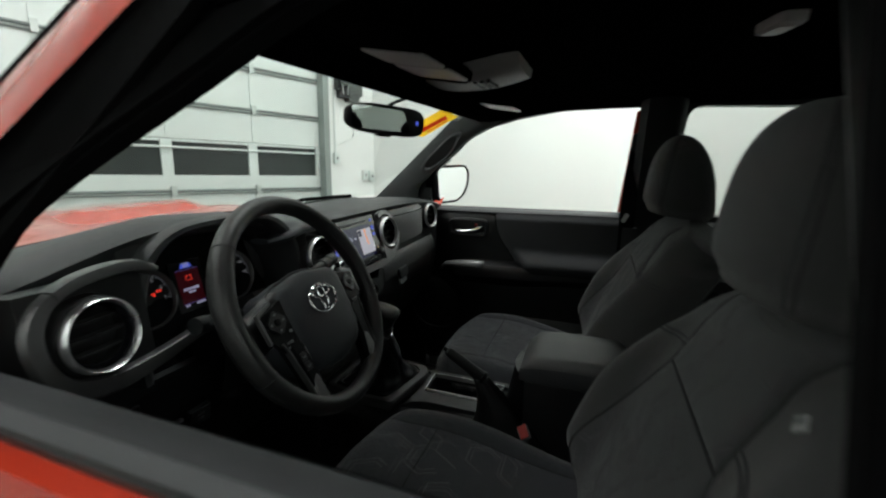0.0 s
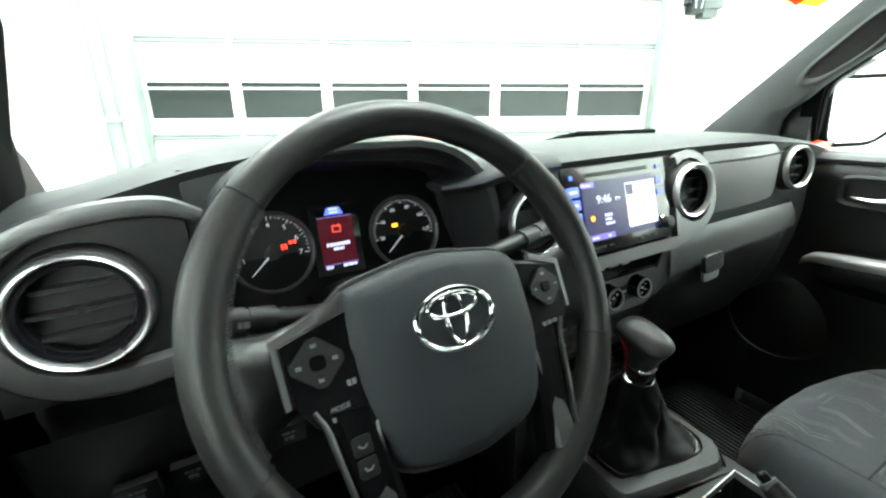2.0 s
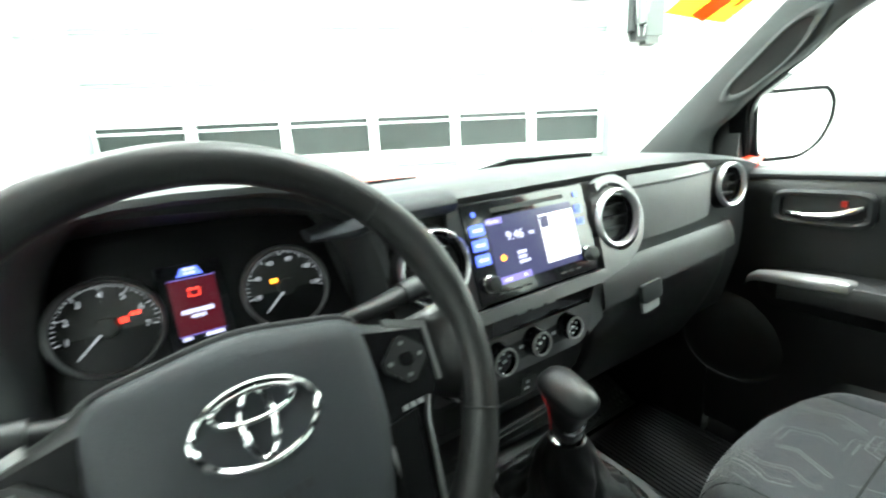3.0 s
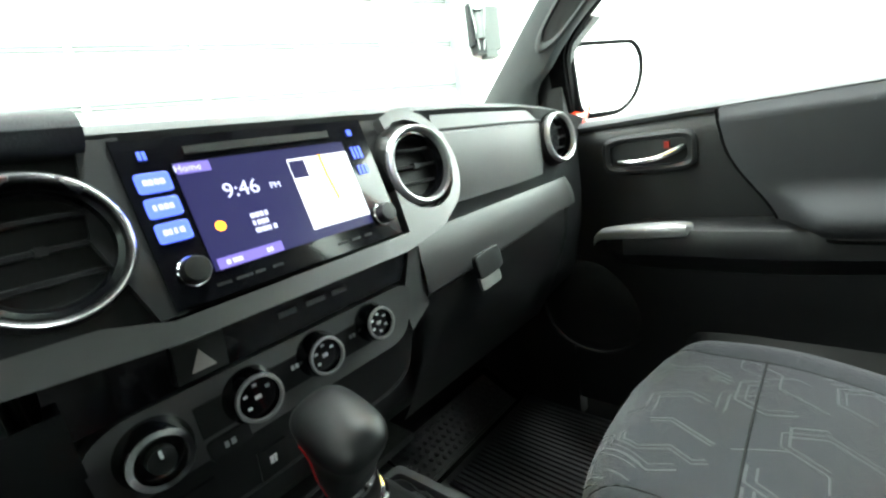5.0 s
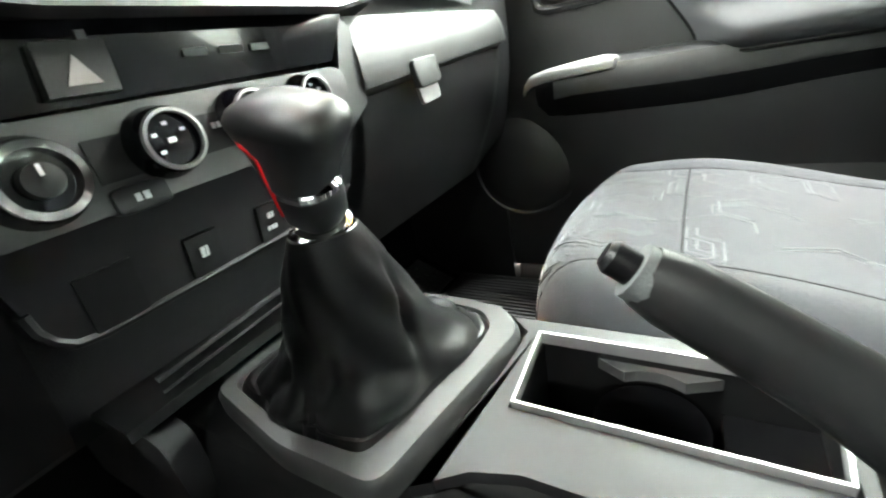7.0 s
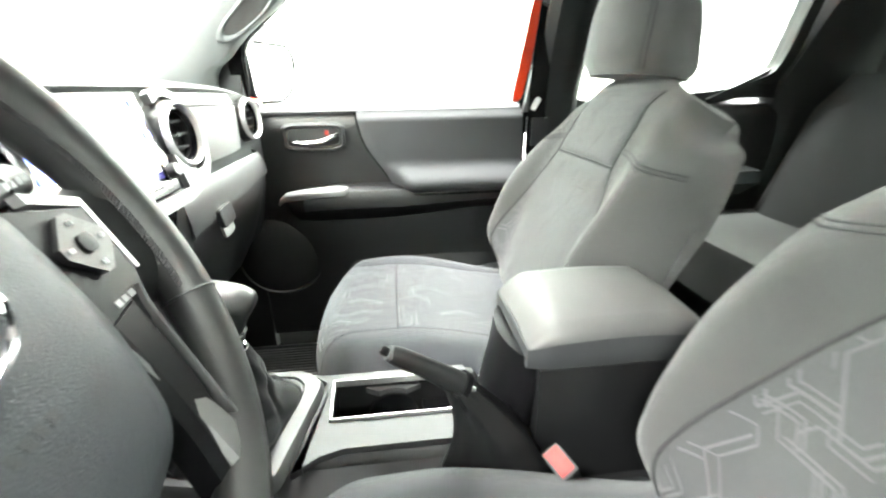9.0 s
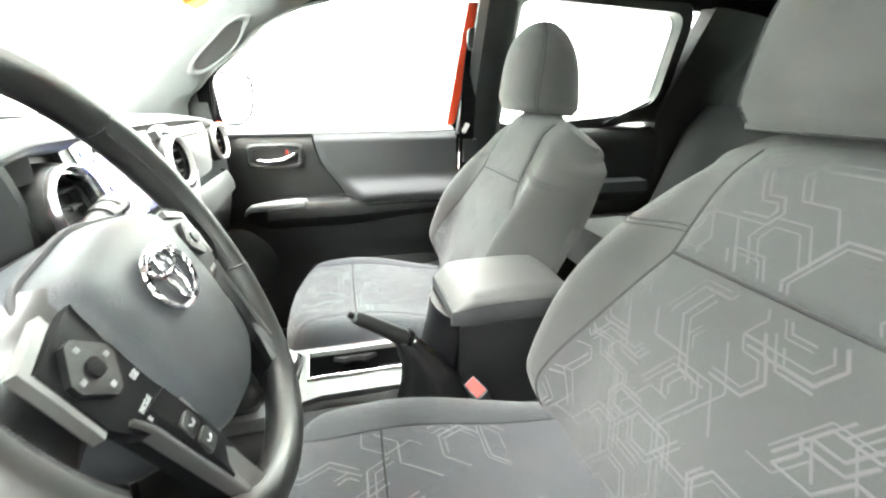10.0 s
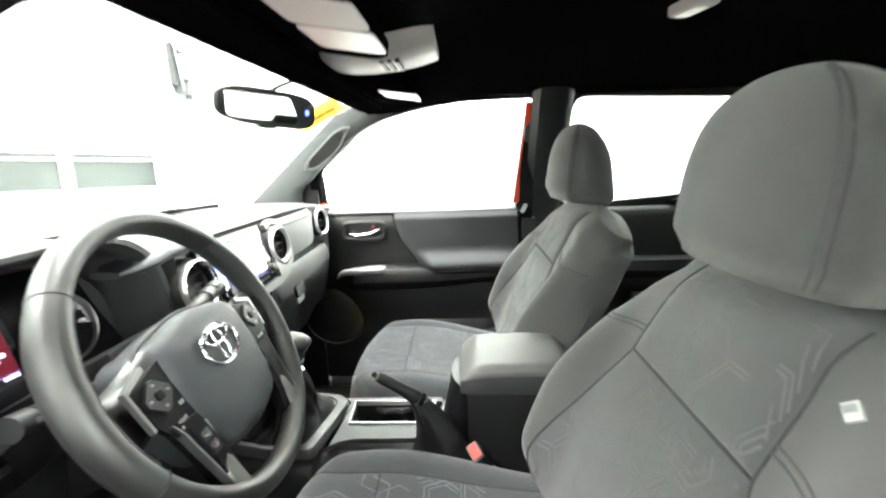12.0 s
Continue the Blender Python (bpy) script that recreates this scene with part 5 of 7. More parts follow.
ribbon(b, VM @ Matrix.Translation((0, 0, -0.008)), spline([(-0.038, 0.056, 0.014), (-0.010, 0.066, 0.016), (0.030, 0.071, 0.017), (0.062, 0.069, 0.016), (0.086, 0.058, 0.012)]), 0.020)
part("vent_brow", b, TRIM, dash, "grey upper arm of the vent trim")
b = B(); box(b, -0.066, 0.075, -0.075, 0.062, -0.06, -0.008, 0.01, VM)
part("vent_housing", b, BLACK, dash)
# lower driver's panel with its row of switches
b = B(); sheet(b, lambda u, v: Vector((-0.70 + 0.52 * u, 0.135 + 0.10 * (1 - v) ** 1.5 + 0.02 * u, 0.76 + 0.25 * v)), 14, 12, 0.012)
knee = part("knee_panel", b, BLACK, dash, "black lower panel under the wheel")
for k in range(4):
    mk = axes((-0.635 + 0.045 * k, 0.148, 0.925 + 0.002 * k), (1, 0, 0), (0, -1, -0.2))
    b = B(); box(b, -0.017, 0.017, -0.014, 0.014, -0.005, 0.004, 0.002, mk)
    sw = part("rocker_switch", b, DARK, knee)
    b = B(); bars(b, mk @ Matrix.Translation((0, 0, 0.004)), -0.007, 0.007, 0.004, 0.003, 3, 100 + k); bars(b, mk @ Matrix.Translation((0, 0, 0.004)), -0.005, 0.005, -0.004, 0.005, 2, 110 + k)
    part("lettering", b, GREYINK, sw)
# bright side plate of the lower stack by the passenger
b = B(); prism(b, [(0.138, 1.028), (0.152, 1.018), (0.152, 0.945), (0.118, 0.925), (0.112, 0.96)], Matrix(((1, 0, 0, 0), (0, 0, 1, 0.17), (0, 1, 0, 0), (0, 0, 0, 1))), 0.03, 0.004)
part("console_cheek", b, TRIM, dash)

# ---- steering wheel ----
wheel = thing("steering_wheel", (-0.385, 0.10, 1.03), "black leather steering wheel with silver spokes", "steering wheel")
WM = Matrix.Translation((-0.3775, 0.0150, 1.0967)) @ Matrix.Scale(1.015, 4) @ Matrix.Rotation(radians(4.3), 4, "Z") @ Matrix(((1, 0, 0, 0), (0, math.sin(radians(26.2)), -math.cos(radians(26.2)), 0), (0, math.cos(radians(26.2)), math.sin(radians(26.2)), 0), (0, 0, 0, 1)))
HUB = WM @ Matrix.Translation((0.001, -0.010, -0.0095))
RIM = 0.1660
b = B()
rings = []
for i in range(96):
    a = 2 * math.pi * i / 96
    grip = 1.0 + 0.10 * (math.exp(-((math.degrees(a) - 25) / 14) ** 2) + math.exp(-((math.degrees(a) - 155) / 14) ** 2))
    c = Vector((RIM * math.cos(a), RIM * math.sin(a), 0))
    d = Vector((math.cos(a), math.sin(a), 0))
    rings.append([WM @ (c + d * 0.0140 * grip * math.cos(2 * math.pi * j / 16) + Vector((0, 0, 0.0166 * grip * math.sin(2 * math.pi * j / 16)))) for j in range(16)])
loft(b, rings + [rings[0]], cap=False)
part("rim", b, RIMSKIN, wheel, "black leather rim")
for deg in (43, 137, 338, 202):
    a = radians(deg)
    b = B()
    c, d = Vector((RIM * math.cos(a), RIM * math.sin(a), 0)), Vector((math.cos(a), math.sin(a), 0))
    tube(b, [WM @ (c + d * 0.0143 * math.cos(2 * math.pi * j / 16) + Vector((0, 0, 0.0169 * math.sin(2 * math.pi * j / 16)))) for j in range(16)], 0.0009, 5, closed=True)
    part("rim_seam", b, DARK, wheel)
b = B()
for i in range(150):
    a = radians(-20 + i * 62 / 150) if i < 75 else radians(138 + (i - 75) * 62 / 75)
    if i < 75:
        a = radians(-20 + i * 62 / 75)
    c = Vector(((RIM - 0.0145) * math.cos(a), (RIM - 0.0145) * math.sin(a), 0.007))
    d = Vector((math.cos(a + 0.5), math.sin(a + 0.5), 0.25)) * 0.0028
    tube(b, [WM @ (c - d), WM @ (c + d)], 0.0007, 4)
part("stitching", b, SEAM, wheel, kind="stuff")
# airbag cover
def hub_outline(k):
    pts = fillet([(0.0, 0.061), (0.083, 0.047), (0.083, -0.030), (0.064, -0.090), (0.0, -0.103), (-0.064, -0.090), (-0.083, -0.030), (-0.083, 0.047)], 0.022, 5)
    return [(x * k, -0.02 + (y + 0.02) * k) for x, y in pts]


def hub_ring(k, z):
    return [HUB @ Vector((x, y, z)) for x, y in hub_outline(k)]


b = B(); loft(b, [hub_ring(1.0, -0.05), hub_ring(1.02, -0.012), hub_ring(1.0, 0.004), hub_ring(0.975, 0.013), hub_ring(0.92, 0.0195), hub_ring(0.8, 0.0228), hub_ring(0.6, 0.0245), hub_ring(0.3, 0.0255), hub_ring(0.05, 0.0257)])
hub = part("airbag_cover", b, SOFT, wheel, "smooth black airbag cover")
b = B(); tube(b, [Vector(p) for p in hub_ring(1.025, -0.002)], 0.0025, 6, closed=True)
part("cover_gap", b, SEAM, wheel)
def oval(w, h, z, cy=0.0, n=40):
    return [HUB @ Vector((w * math.cos(2 * math.pi * i / n), cy + h * math.sin(2 * math.pi * i / n), z)) for i in range(n)]


EM = 0.0255
b = B(); tube(b, oval(0.0335, 0.0225, EM + 0.003, 0.006), 0.0024, 8, closed=True, flat=0.9)
badge = part("badge_ring", b, BRIGHT, hub, "chrome oval ring")
b = B(); tube(b, oval(0.022, 0.0085, EM + 0.0035, 0.0165), 0.0019, 8, closed=True)
part("badge_oval", b, BRIGHT, badge)
b = B(); tube(b, oval(0.0085, 0.0195, EM + 0.0035, 0.006), 0.0019, 8, closed=True)
part("badge_oval", b, BRIGHT, badge)
b = B(); vs = [b.verts.new(p) for p in oval(0.033, 0.022, EM + 0.0008, 0.006)]; b.faces.new(vs)
part("badge_field", b, SOFT, badge)
b = B(); bars(b, HUB @ Matrix.Translation((0.008, -0.040, EM - 0.0004)), -0.012, 0.012, 0.003, 0.005, 4, 121); bars(b, HUB @ Matrix.Translation((0.008, -0.047, EM - 0.0008)), -0.007, 0.007, 0.0, 0.004, 3, 122)
part("lettering", b, DARK, hub)
# spokes
for sx in (-1, 1):
    b = B()
    rings = []
    for k in range(8):
        t = k / 7
        x = sx * (0.072 + 0.082 * t)
        h = 0.038 - 0.008 * math.sin(t * 3.14) + 0.004 * t ** 3
        y = 0.001 - 0.016 * t
        z = 0.004 - 0.004 * t
        dish = 0.016 * math.sin(t * 3.14) ** 0.8
        rings.append([WM @ Vector((x, y + h * q, z + zz - dish)) for q, zz in ((1, -0.014), (0.9, -0.002), (0.6, 0.005), (0.0, 0.008), (-0.6, 0.005), (-0.9, -0.002), (-1, -0.014))])
    loft(b, rings)
    part("spoke", b, LEATHER, wheel)
    pm = WM @ Matrix.Translation((0, -0.0095, 0.001))

    def mirrored(pts):
        return [(-sx * x, y) for x, y in pts]
    b = B(); prism(b, mirrored([(-0.076, 0.033), (-0.1235, 0.0215), (-0.1215, -0.018), (-0.112, -0.034), (-0.0985, -0.046), (-0.094, -0.090), (-0.070, -0.092), (-0.074, -0.03)]), pm, 0.006, 0.002)
    pod = part("switch_pod", b, POD, wheel, "deep black switch pod with a diamond key")
    dk = pm @ Matrix.Translation((sx * 0.1025, 0.0055, 0.006))
    b = B(); prism(b, [(-0.0175, 0.003), (-0.003, 0.0165), (0.003, 0.0165), (0.0175, 0.003), (0.0175, -0.003), (0.003, -0.0165), (-0.003, -0.0165), (-0.0175, -0.003)], dk, 0.0035, 0.0015)
    key = part("diamond_key", b, BLACK, pod)
    b = B(); pill(b, dk @ Matrix.Translation((0, 0, 0.0025)), 0.0055, 0.005, 0.0022, 3)
    part("centre_button", b, POD, key)
    b = B()
    for q in ((0, 0.0115), (0, -0.0115), (-0.012, 0), (0.012, 0)):
        bars(b, dk @ Matrix.Translation((q[0], q[1], 0.0036)), -0.002, 0.002, 0, 0.0026, 2, 130)
    part("lettering", b, DIMINK, key)
    if sx < 0:
        text("lettering", "MODE", pm @ Matrix.Translation((-0.0945, -0.0275, 0.0065)), 0.0046, DIMINK, pod)
        b = B(); bars(b, pm @ Matrix.Translation((-0.0945, -0.0335, 0.0062)), -0.007, 0.007, 0, 0.003, 4, 131); bars(b, pm @ Matrix.Translation((-0.0835, -0.014, 0.0062)), -0.003, 0.004, 0, 0.004, 2, 132)
        part("lettering", b, DIMINK, pod)
    else:
        b = B(); bars(b, pm @ Matrix.Translation((0.098, -0.026, 0.0062)), -0.008, 0.01, 0, 0.0035, 3, 133)
        part("lettering", b, DIMINK, pod)
    # silver edging above and outside the pod
    b = B(); prism(b, mirrored([(-0.096, 0.0375), (-0.1285, 0.0265), (-0.127, -0.0185), (-0.1235, -0.0175), (-0.1245, 0.0225), (-0.096, 0.032)]), pm @ Matrix.Translation((0, 0, 0.0)), 0.006, 0.002)
    part("spoke_trim", b, WHEELTRIM, wheel, "satin silver spoke trim")
    b = B()
    rings = []
    for k in range(9):
        t = k / 8
        x, y = sx * (0.088 - 0.012 * t), -0.040 - 0.110 * t
        w = 0.017 - 0.002 * t
        z = 0.004 - 0.008 * t + 0.004 * math.sin(t * 3.1)
        rings.append([WM @ Vector((x + w * q, y + 0.12 * sx * w * q, z + zz)) for q, zz in ((-1, -0.014), (-0.95, 0.0), (-0.6, 0.005), (0.6, 0.005), (0.95, 0.0), (1, -0.014))])
    loft(b, rings)
    sp = part("lower_spoke", b, POD, wheel)
    b = B()
    ribbon(b, WM @ Matrix.Translation((0, 0, 0.001)), spline([(sx * 0.0735, -0.054, 0.003), (sx * 0.0755, -0.075, 0.007), (sx * 0.0790, -0.096, 0.015), (sx * 0.0815, -0.112, 0.021), (sx * 0.0810, -0.132, 0.024), (sx * 0.0800, -0.154, 0.025)]), 0.008)
    part("lower_trim", b, WHEELTRIM, wheel, "satin silver lower spoke plate")
    b = B()
    ribbon(b, WM @ Matrix.Translation((0, 0, 0.0015)), spline([(sx * 0.1115, -0.034, 0.003), (sx * 0.1060, -0.047, 0.0035), (sx * 0.1035, -0.064, 0.0035), (sx * 0.0995, -0.092, 0.0035), (sx * 0.0955, -0.122, 0.003), (sx * 0.0940, -0.148, 0.002)]), 0.009)
    part("edge_trim", b, TRIM, wheel, "satin edging of the lower spoke")
    if sx < 0:
        for k in range(2):
            km = WM @ Matrix.Translation((-0.0878 + 0.0006 * k, -0.0645 - 0.0148 * k, 0.0085))
            b = B(); pill(b, km, 0.0066, 0.0064, 0.003, 6)
            kk = part("phone_key", b, BLACK, sp)
            b = B(); tube(b, [km @ Vector(p) for p in ((-0.003, 0.0012, 0.0033), (-0.0015, -0.0012, 0.0033), (0.0015, -0.0012, 0.0033), (0.003, 0.001, 0.0033))], 0.0007, 5)
            part("phone_mark", b, DIMINK, kk)
b = B(); lathe(b, [(0.05, -0.16), (0.055, -0.03), (0.05, -0.012), (0.0, -0.012)], WM @ Matrix.Translation((0, -0.01, -0.012)), 28)
box(b, -0.055, 0.055, -0.075, 0.05, -0.22, -0.05, 0.02, WM)
part("column_shroud", b, BLACK, wheel)
for sx, pts in ((-1, ((-0.05, 0.024, -0.07), (-0.10, 0.031, -0.072), (-0.138, 0.037, -0.070))), (1, ((0.05, 0.034, -0.06), (0.12, 0.041, -0.064), (0.180, 0.048, -0.062)))):
    b = B(); tube(b, [WM @ Vector(p) for p in pts], [0.008, 0.0095, 0.0125], 12, flat=0.8)
    st = part("stalk", b, BLACK, wheel, "black column stalk")
    b = B()
    e = WM @ Vector(pts[2])
    d = (e - WM @ Vector(pts[1])).normalized()
    tube(b, [e - d * 0.028, e - d * 0.008], 0.0132, 14, flat=0.85)
    tube(b, [e - d * 0.005, e + d * 0.014], 0.0138, 14, flat=0.85)
    en = part("stalk_end", b, DARK, st)
    b = B(); bars(b, axes(e + Vector((0, -0.0125, 0.003)), d, (0, -1, 0.3)), -0.008, 0.008, 0, 0.005, 3, 140)
    part("lettering", b, GREYINK, en)

# ---- seats ----
def seat_back(s, v, off=0.0):
    """The front of the backrest: s across from -1 to 1, v from foot to shoulder."""
    w = 0.238 + 0.064 * math.sin(min(1, v / 0.36) * 1.57) - 0.056 * smooth(0.50, 0.98, v) - 0.026 * smooth(0.82, 1.0, v)
    z = 0.70 + 0.478 * v
    y = -0.398 - 0.150 * v - 0.055 * v * v
    bol = (0.066 * smooth(0.0, 0.25, v) * (1 - 0.82 * smooth(0.42, 0.88, v))) * math.exp(-((abs(s) - 0.77) / 0.15) ** 2)
    rnd = 0.075 * (1 - max(0.0, 1 - abs(s) ** 5) ** 0.5) * (1 - 0.5 * smooth(0.78, 1.0, v))
    top = 0.026 * smooth(0.87, 1.0, v) ** 2
    return Vector((w * s, y + bol - rnd - top + off, z + 0.004 * (1 - s * s) - 0.068 * abs(s) ** 2.8 * smooth(0.66, 1, v)))


CROSS = 0.682  # the height of the cross seam


def seam_at(v):
    """Where the backrest's side seams run."""
    return 0.75 - 0.31 * (max(0.0, v) / CROSS) ** 1.5 if v < CROSS else 0.44 + 0.07 * (v - CROSS) / (1 - CROSS)


def seat_cushion(s, v, off=0.0):
    """The top of the cushion: v from its rear to its front edge."""
    w = 0.266 + 0.010 * math.sin(v * 3.1) - 0.020 * smooth(0.75, 1.0, v)
    nose = radians(100) * max(0.0, v - 0.78) / 0.22
    y = -0.46 + 0.424 * min(v, 0.78) / 0.78 + 0.076 * math.sin(nose) - 0.072 * abs(s) ** 2.4 * smooth(0.5, 1.0, v)
    z = 0.696 + 0.055 * smooth(0.0, 0.6, v) - 0.125 * (1 - math.cos(nose)) / (1 - math.cos(radians(100)))
    bol = 0.018 * math.exp(-((abs(s) - 0.72) / 0.17) ** 2) * (1 - 0.6 * smooth(0.6, 1.0, v))
    rnd = 0.085 * (1 - max(0.0, 1 - abs(s) ** 4) ** 0.5)
    return Vector((w * s, y, z + bol - rnd + off))


def cushion_seam_at(v):
    return 0.56 + 0.06 * smooth(0.4, 0.0, v) + 0.10 * smooth(0.72, 0.98, v)


def shell_mesh(f, flip, thick, n=56, k=44):
    """A closed cushion: the padded front and a plain back."""
    b = B()
    rings = []
    for j in range(k + 1):
        v = j / k
        front = [f(-1 + 2 * i / n, v) for i in range(n + 1)]
        a, z = front[0], front[-1]
        rear = []
        for q in range(1, 12):
            t = math.pi * q / 12
            c, s_ = math.cos(t), math.sin(t) ** 0.55
            if flip:
                depth = (0.110 + 0.052 * smooth(0.1, 0.75, v)) * max(0.0, 1 - (max(0.0, v - 0.80) / 0.215) ** 2.6) ** 0.5
                back = front[n // 2].y - max(0.03, depth)
                slim = 1 - (0.08 + 0.30 * smooth(0.62, 1.0, v)) * math.sin(t) ** 1.6
                rear.append(Vector((z.x * c * slim, a.y * (1 - s_) + min(a.y, back) * s_, a.z + (front[n // 2].z - a.z) * 0.7 * (1 - abs(c) ** 2.2) - 0.012 * s_ * smooth(0.8, 1.0, v))))
            else:
                rear.append(Vector((z.x * c, a.y, a.z - thick * s_)))
        rings.append(front + rear)
    if flip:
        last = rings[-1]
        mid = sum(last, Vector()) / len(last)
        for q, h in ((0.9, 0.008), (0.7, 0.014), (0.4, 0.017)):
            rings.append([mid + (r - mid) * q + Vector((0, 0, h)) for r in last])
    loft(b, rings)
    return b


def lattice_runs(rnd, w, h, unit, count):
    """Runs over a lattice of triangles, turning by sixty degrees, most with parallel echoes."""
    out = []
    cols = max(1, round(count ** 0.5))
    for i in range(count):
        x = -w / 2 + w * ((i % cols) + rnd.random()) / cols
        y = h * ((i // cols) + rnd.random()) / (count / cols)
        y = round(y / (unit * 0.866)) * unit * 0.866
        x = (round(x / unit) + 0.5 * (round(y / (unit * 0.866)) % 2)) * unit
        a = 60 * rnd.randrange(6)
        pts, dirs = [(x, y)], []
        for q in range(rnd.choice((2, 3, 4, 4, 5))):
            l = unit * rnd.choice((0.5, 0.75, 1, 1, 1.5))
            x, y = x + l * math.cos(radians(a)), y + l * math.sin(radians(a))
            pts.append((x, y))
            dirs.append(a)
            a += rnd.choice((-60, 60))
        gap = rnd.choice((0.0055, 0.007, 0.009))
        for e in range(rnd.choice((1, 2, 2))):
            run = []
            for k, (px, py) in enumerate(pts):
                a0, a1 = radians(dirs[max(0, k - 1)]), radians(dirs[min(k, len(dirs) - 1)])
                m, c = (a0 + a1) / 2, math.cos((a0 - a1) / 2)
                run.append((px - math.sin(m) * e * gap / c, py + math.cos(m) * e * gap / c))
            out.append(run[:-1] if e and len(run) > 3 and rnd.random() < 0.4 else run)
    return out


def emboss(f, seam, w, h, v0, v1, seed, off, up, count, unit=0.034, thread=0.0017):
    """Raised thread lines lying on a padded surface, inside its seams."""
    b = B()
    rnd = random.Random(seed)
    for pts in lattice_runs(rnd, w, h * (v1 - v0), unit, count):
        size = thread * rnd.uniform(0.55, 1.1)
        dense = []
        for p, q in zip(pts, pts[1:]):
            for k in range(5):
                t = k / 5
                dense.append((p[0] + (q[0] - p[0]) * t, p[1] + (q[1] - p[1]) * t))
        dense.append(pts[-1])
        line = []
        for px, py in dense + [(99, 99)]:
            v = v0 + py / h
            ok = v0 + 0.012 < v < v1 - 0.012
            if ok:
                half = abs(f(1, v).x)
                ok = abs(px / half) < seam(v) - 0.02
            if ok:
                line.append(f(px / half, v, off))
            else:
                if len(line) > 1:
                    tube(b, line, size, 5, flat=0.3, up=up)
                line = []
    return b


def build_seat():
    st = thing("front_seat", (0.34, -0.25, 0.4), "grey cloth bucket seat with embossed hexagon pattern", "seat", group="front seats")
    O = Matrix.Translation((0.34, 0.004, 0))

    def here(bm):
        bm.transform(O)
        return bm
    part("backrest", here(shell_mesh(seat_back, True, 0.105)), FABRIC, st, "grey cloth backrest with bolsters")
    for nm, v0, v1 in (("back_insert", 0.02, CROSS - 0.006), ("shoulder_insert", CROSS + 0.006, 0.972)):
        def panel(u, v):
            vv = v0 + (v1 - v0) * v
            edge = min(1.0, min(u, 1 - u) * 14, v * 12, (1 - v) * 12)
            return seat_back((2 * u - 1) * (seam_at(vv) - 0.012), vv, 0.0006 + 0.0035 * edge ** 0.6)
        b = B(); sheet(b, panel, 56, 48)
        part(nm, here(b), INSERT, st, "grey patterned back panel" if v0 < 0.1 else "grey patterned shoulder panel")
    b = emboss(seat_back, seam_at, 0.42, 0.49, 0.03, CROSS - 0.006, 5, 0.0044, (0, 1, 0.3), 64)
    part("back_pattern", here(b), EMBOSS, st, "pale embossed line pattern", kind="stuff")
    b = emboss(seat_back, seam_at, 0.25, 0.49, CROSS + 0.006, 0.965, 9, 0.0044, (0, 1, 0.3), 22)
    part("shoulder_pattern", here(b), EMBOSS, st, kind="stuff")
    for sg in (-1, 1):
        b = B(); tube(b, [seat_back(sg * seam_at(0.02 + 0.95 * k / 48), 0.02 + 0.95 * k / 48, 0.0004) for k in range(49)], 0.0017, 6)
        part("back_seam", here(b), SEAM, st)
        for dv in (0.0, 0.016):
            b = B(); tube(b, [seat_back(sg * (0.46 + 0.50 * k / 10), CROSS + 0.075 - dv - 0.035 * (k / 10) ** 1.6, 0.0012) for k in range(11)], 0.0014, 6)
            part("shoulder_seam", here(b), STITCH, st)
    b = B(); tube(b, [seat_back(-0.44 + 0.88 * k / 16, CROSS, 0.0004) for k in range(17)], 0.0022, 6)
    part("cross_seam", here(b), SEAM, st)
    part("cushion", here(shell_mesh(seat_cushion, False, 0.12)), CUSHION, st, "grey cloth seat cushion")
    def middle(u, v):
        vv = 0.06 + 0.895 * v
        edge = min(1.0, min(u, 1 - u) * 14, v * 14, (1 - v) * 14)
        return seat_cushion((2 * u - 1) * (cushion_seam_at(vv) - 0.008), vv, 0.0004 + 0.0022 * edge ** 0.6)
    b = B(); sheet(b, middle, 40, 48)
    part("cushion_insert", here(b), CUSHMID, st, "bluish grey patterned cushion panel")
    b = emboss(seat_cushion, cushion_seam_at, 0.32, 0.50, 0.24, 0.93, 21, 0.0030, (0, 0, 1), 30, 0.034, 0.0015)
    part("cushion_pattern", here(b), CUSHTHREAD, st, kind="stuff")
    for sg in (-1, 1):
        b = B(); tube(b, [seat_cushion(sg * cushion_seam_at(0.03 + 0.94 * k / 28), 0.03 + 0.94 * k / 28, 0.0) for k in range(29)], 0.0011, 6)
        part("cushion_seam", here(b), SEAM, st)
        b = B(); tube(b, [seat_cushion(sg * 0.975, 0.05 + 0.9 * k / 20, 0.0012) for k in range(21)], 0.0022, 6)
        part("cushion_piping", here(b), SEAM, st)
    for v, off in ((0.60, 0.0026), (0.96, 0.0002)):
        b = B(); tube(b, [seat_cushion(cushion_seam_at(v) * (-1 + 2 * k / 20), v, off) for k in range(21)], 0.0015, 6)
        part("cushion_cross_seam", here(b), SEAM, st)
    # head restraint: a shallow rounded front, a deep back that slopes to the top
    head_m = axes((0, -0.590, 1.181), (1, 0, 0), (0, -0.12, 1))

    def restraint(t):
        top = max(0.0, (t - 0.35) / 0.65)
        w = 0.132 * (0.88 + 0.12 * smooth(0, 0.14, t)) * max(0.0, 1 - top ** 2.7) ** 0.45 * (1 - 0.06 * t)
        front = 0.062 * (0.72 + 0.28 * smooth(0, 0.16, t)) * max(0.0, 1 - top ** 2.8) ** 0.5
        back = 0.112 * (0.90 + 0.10 * smooth(0, 0.08, t)) * (1 - 0.42 * t) * max(0.0, 1 - top ** 2.4) ** 0.5
        return w, front, back

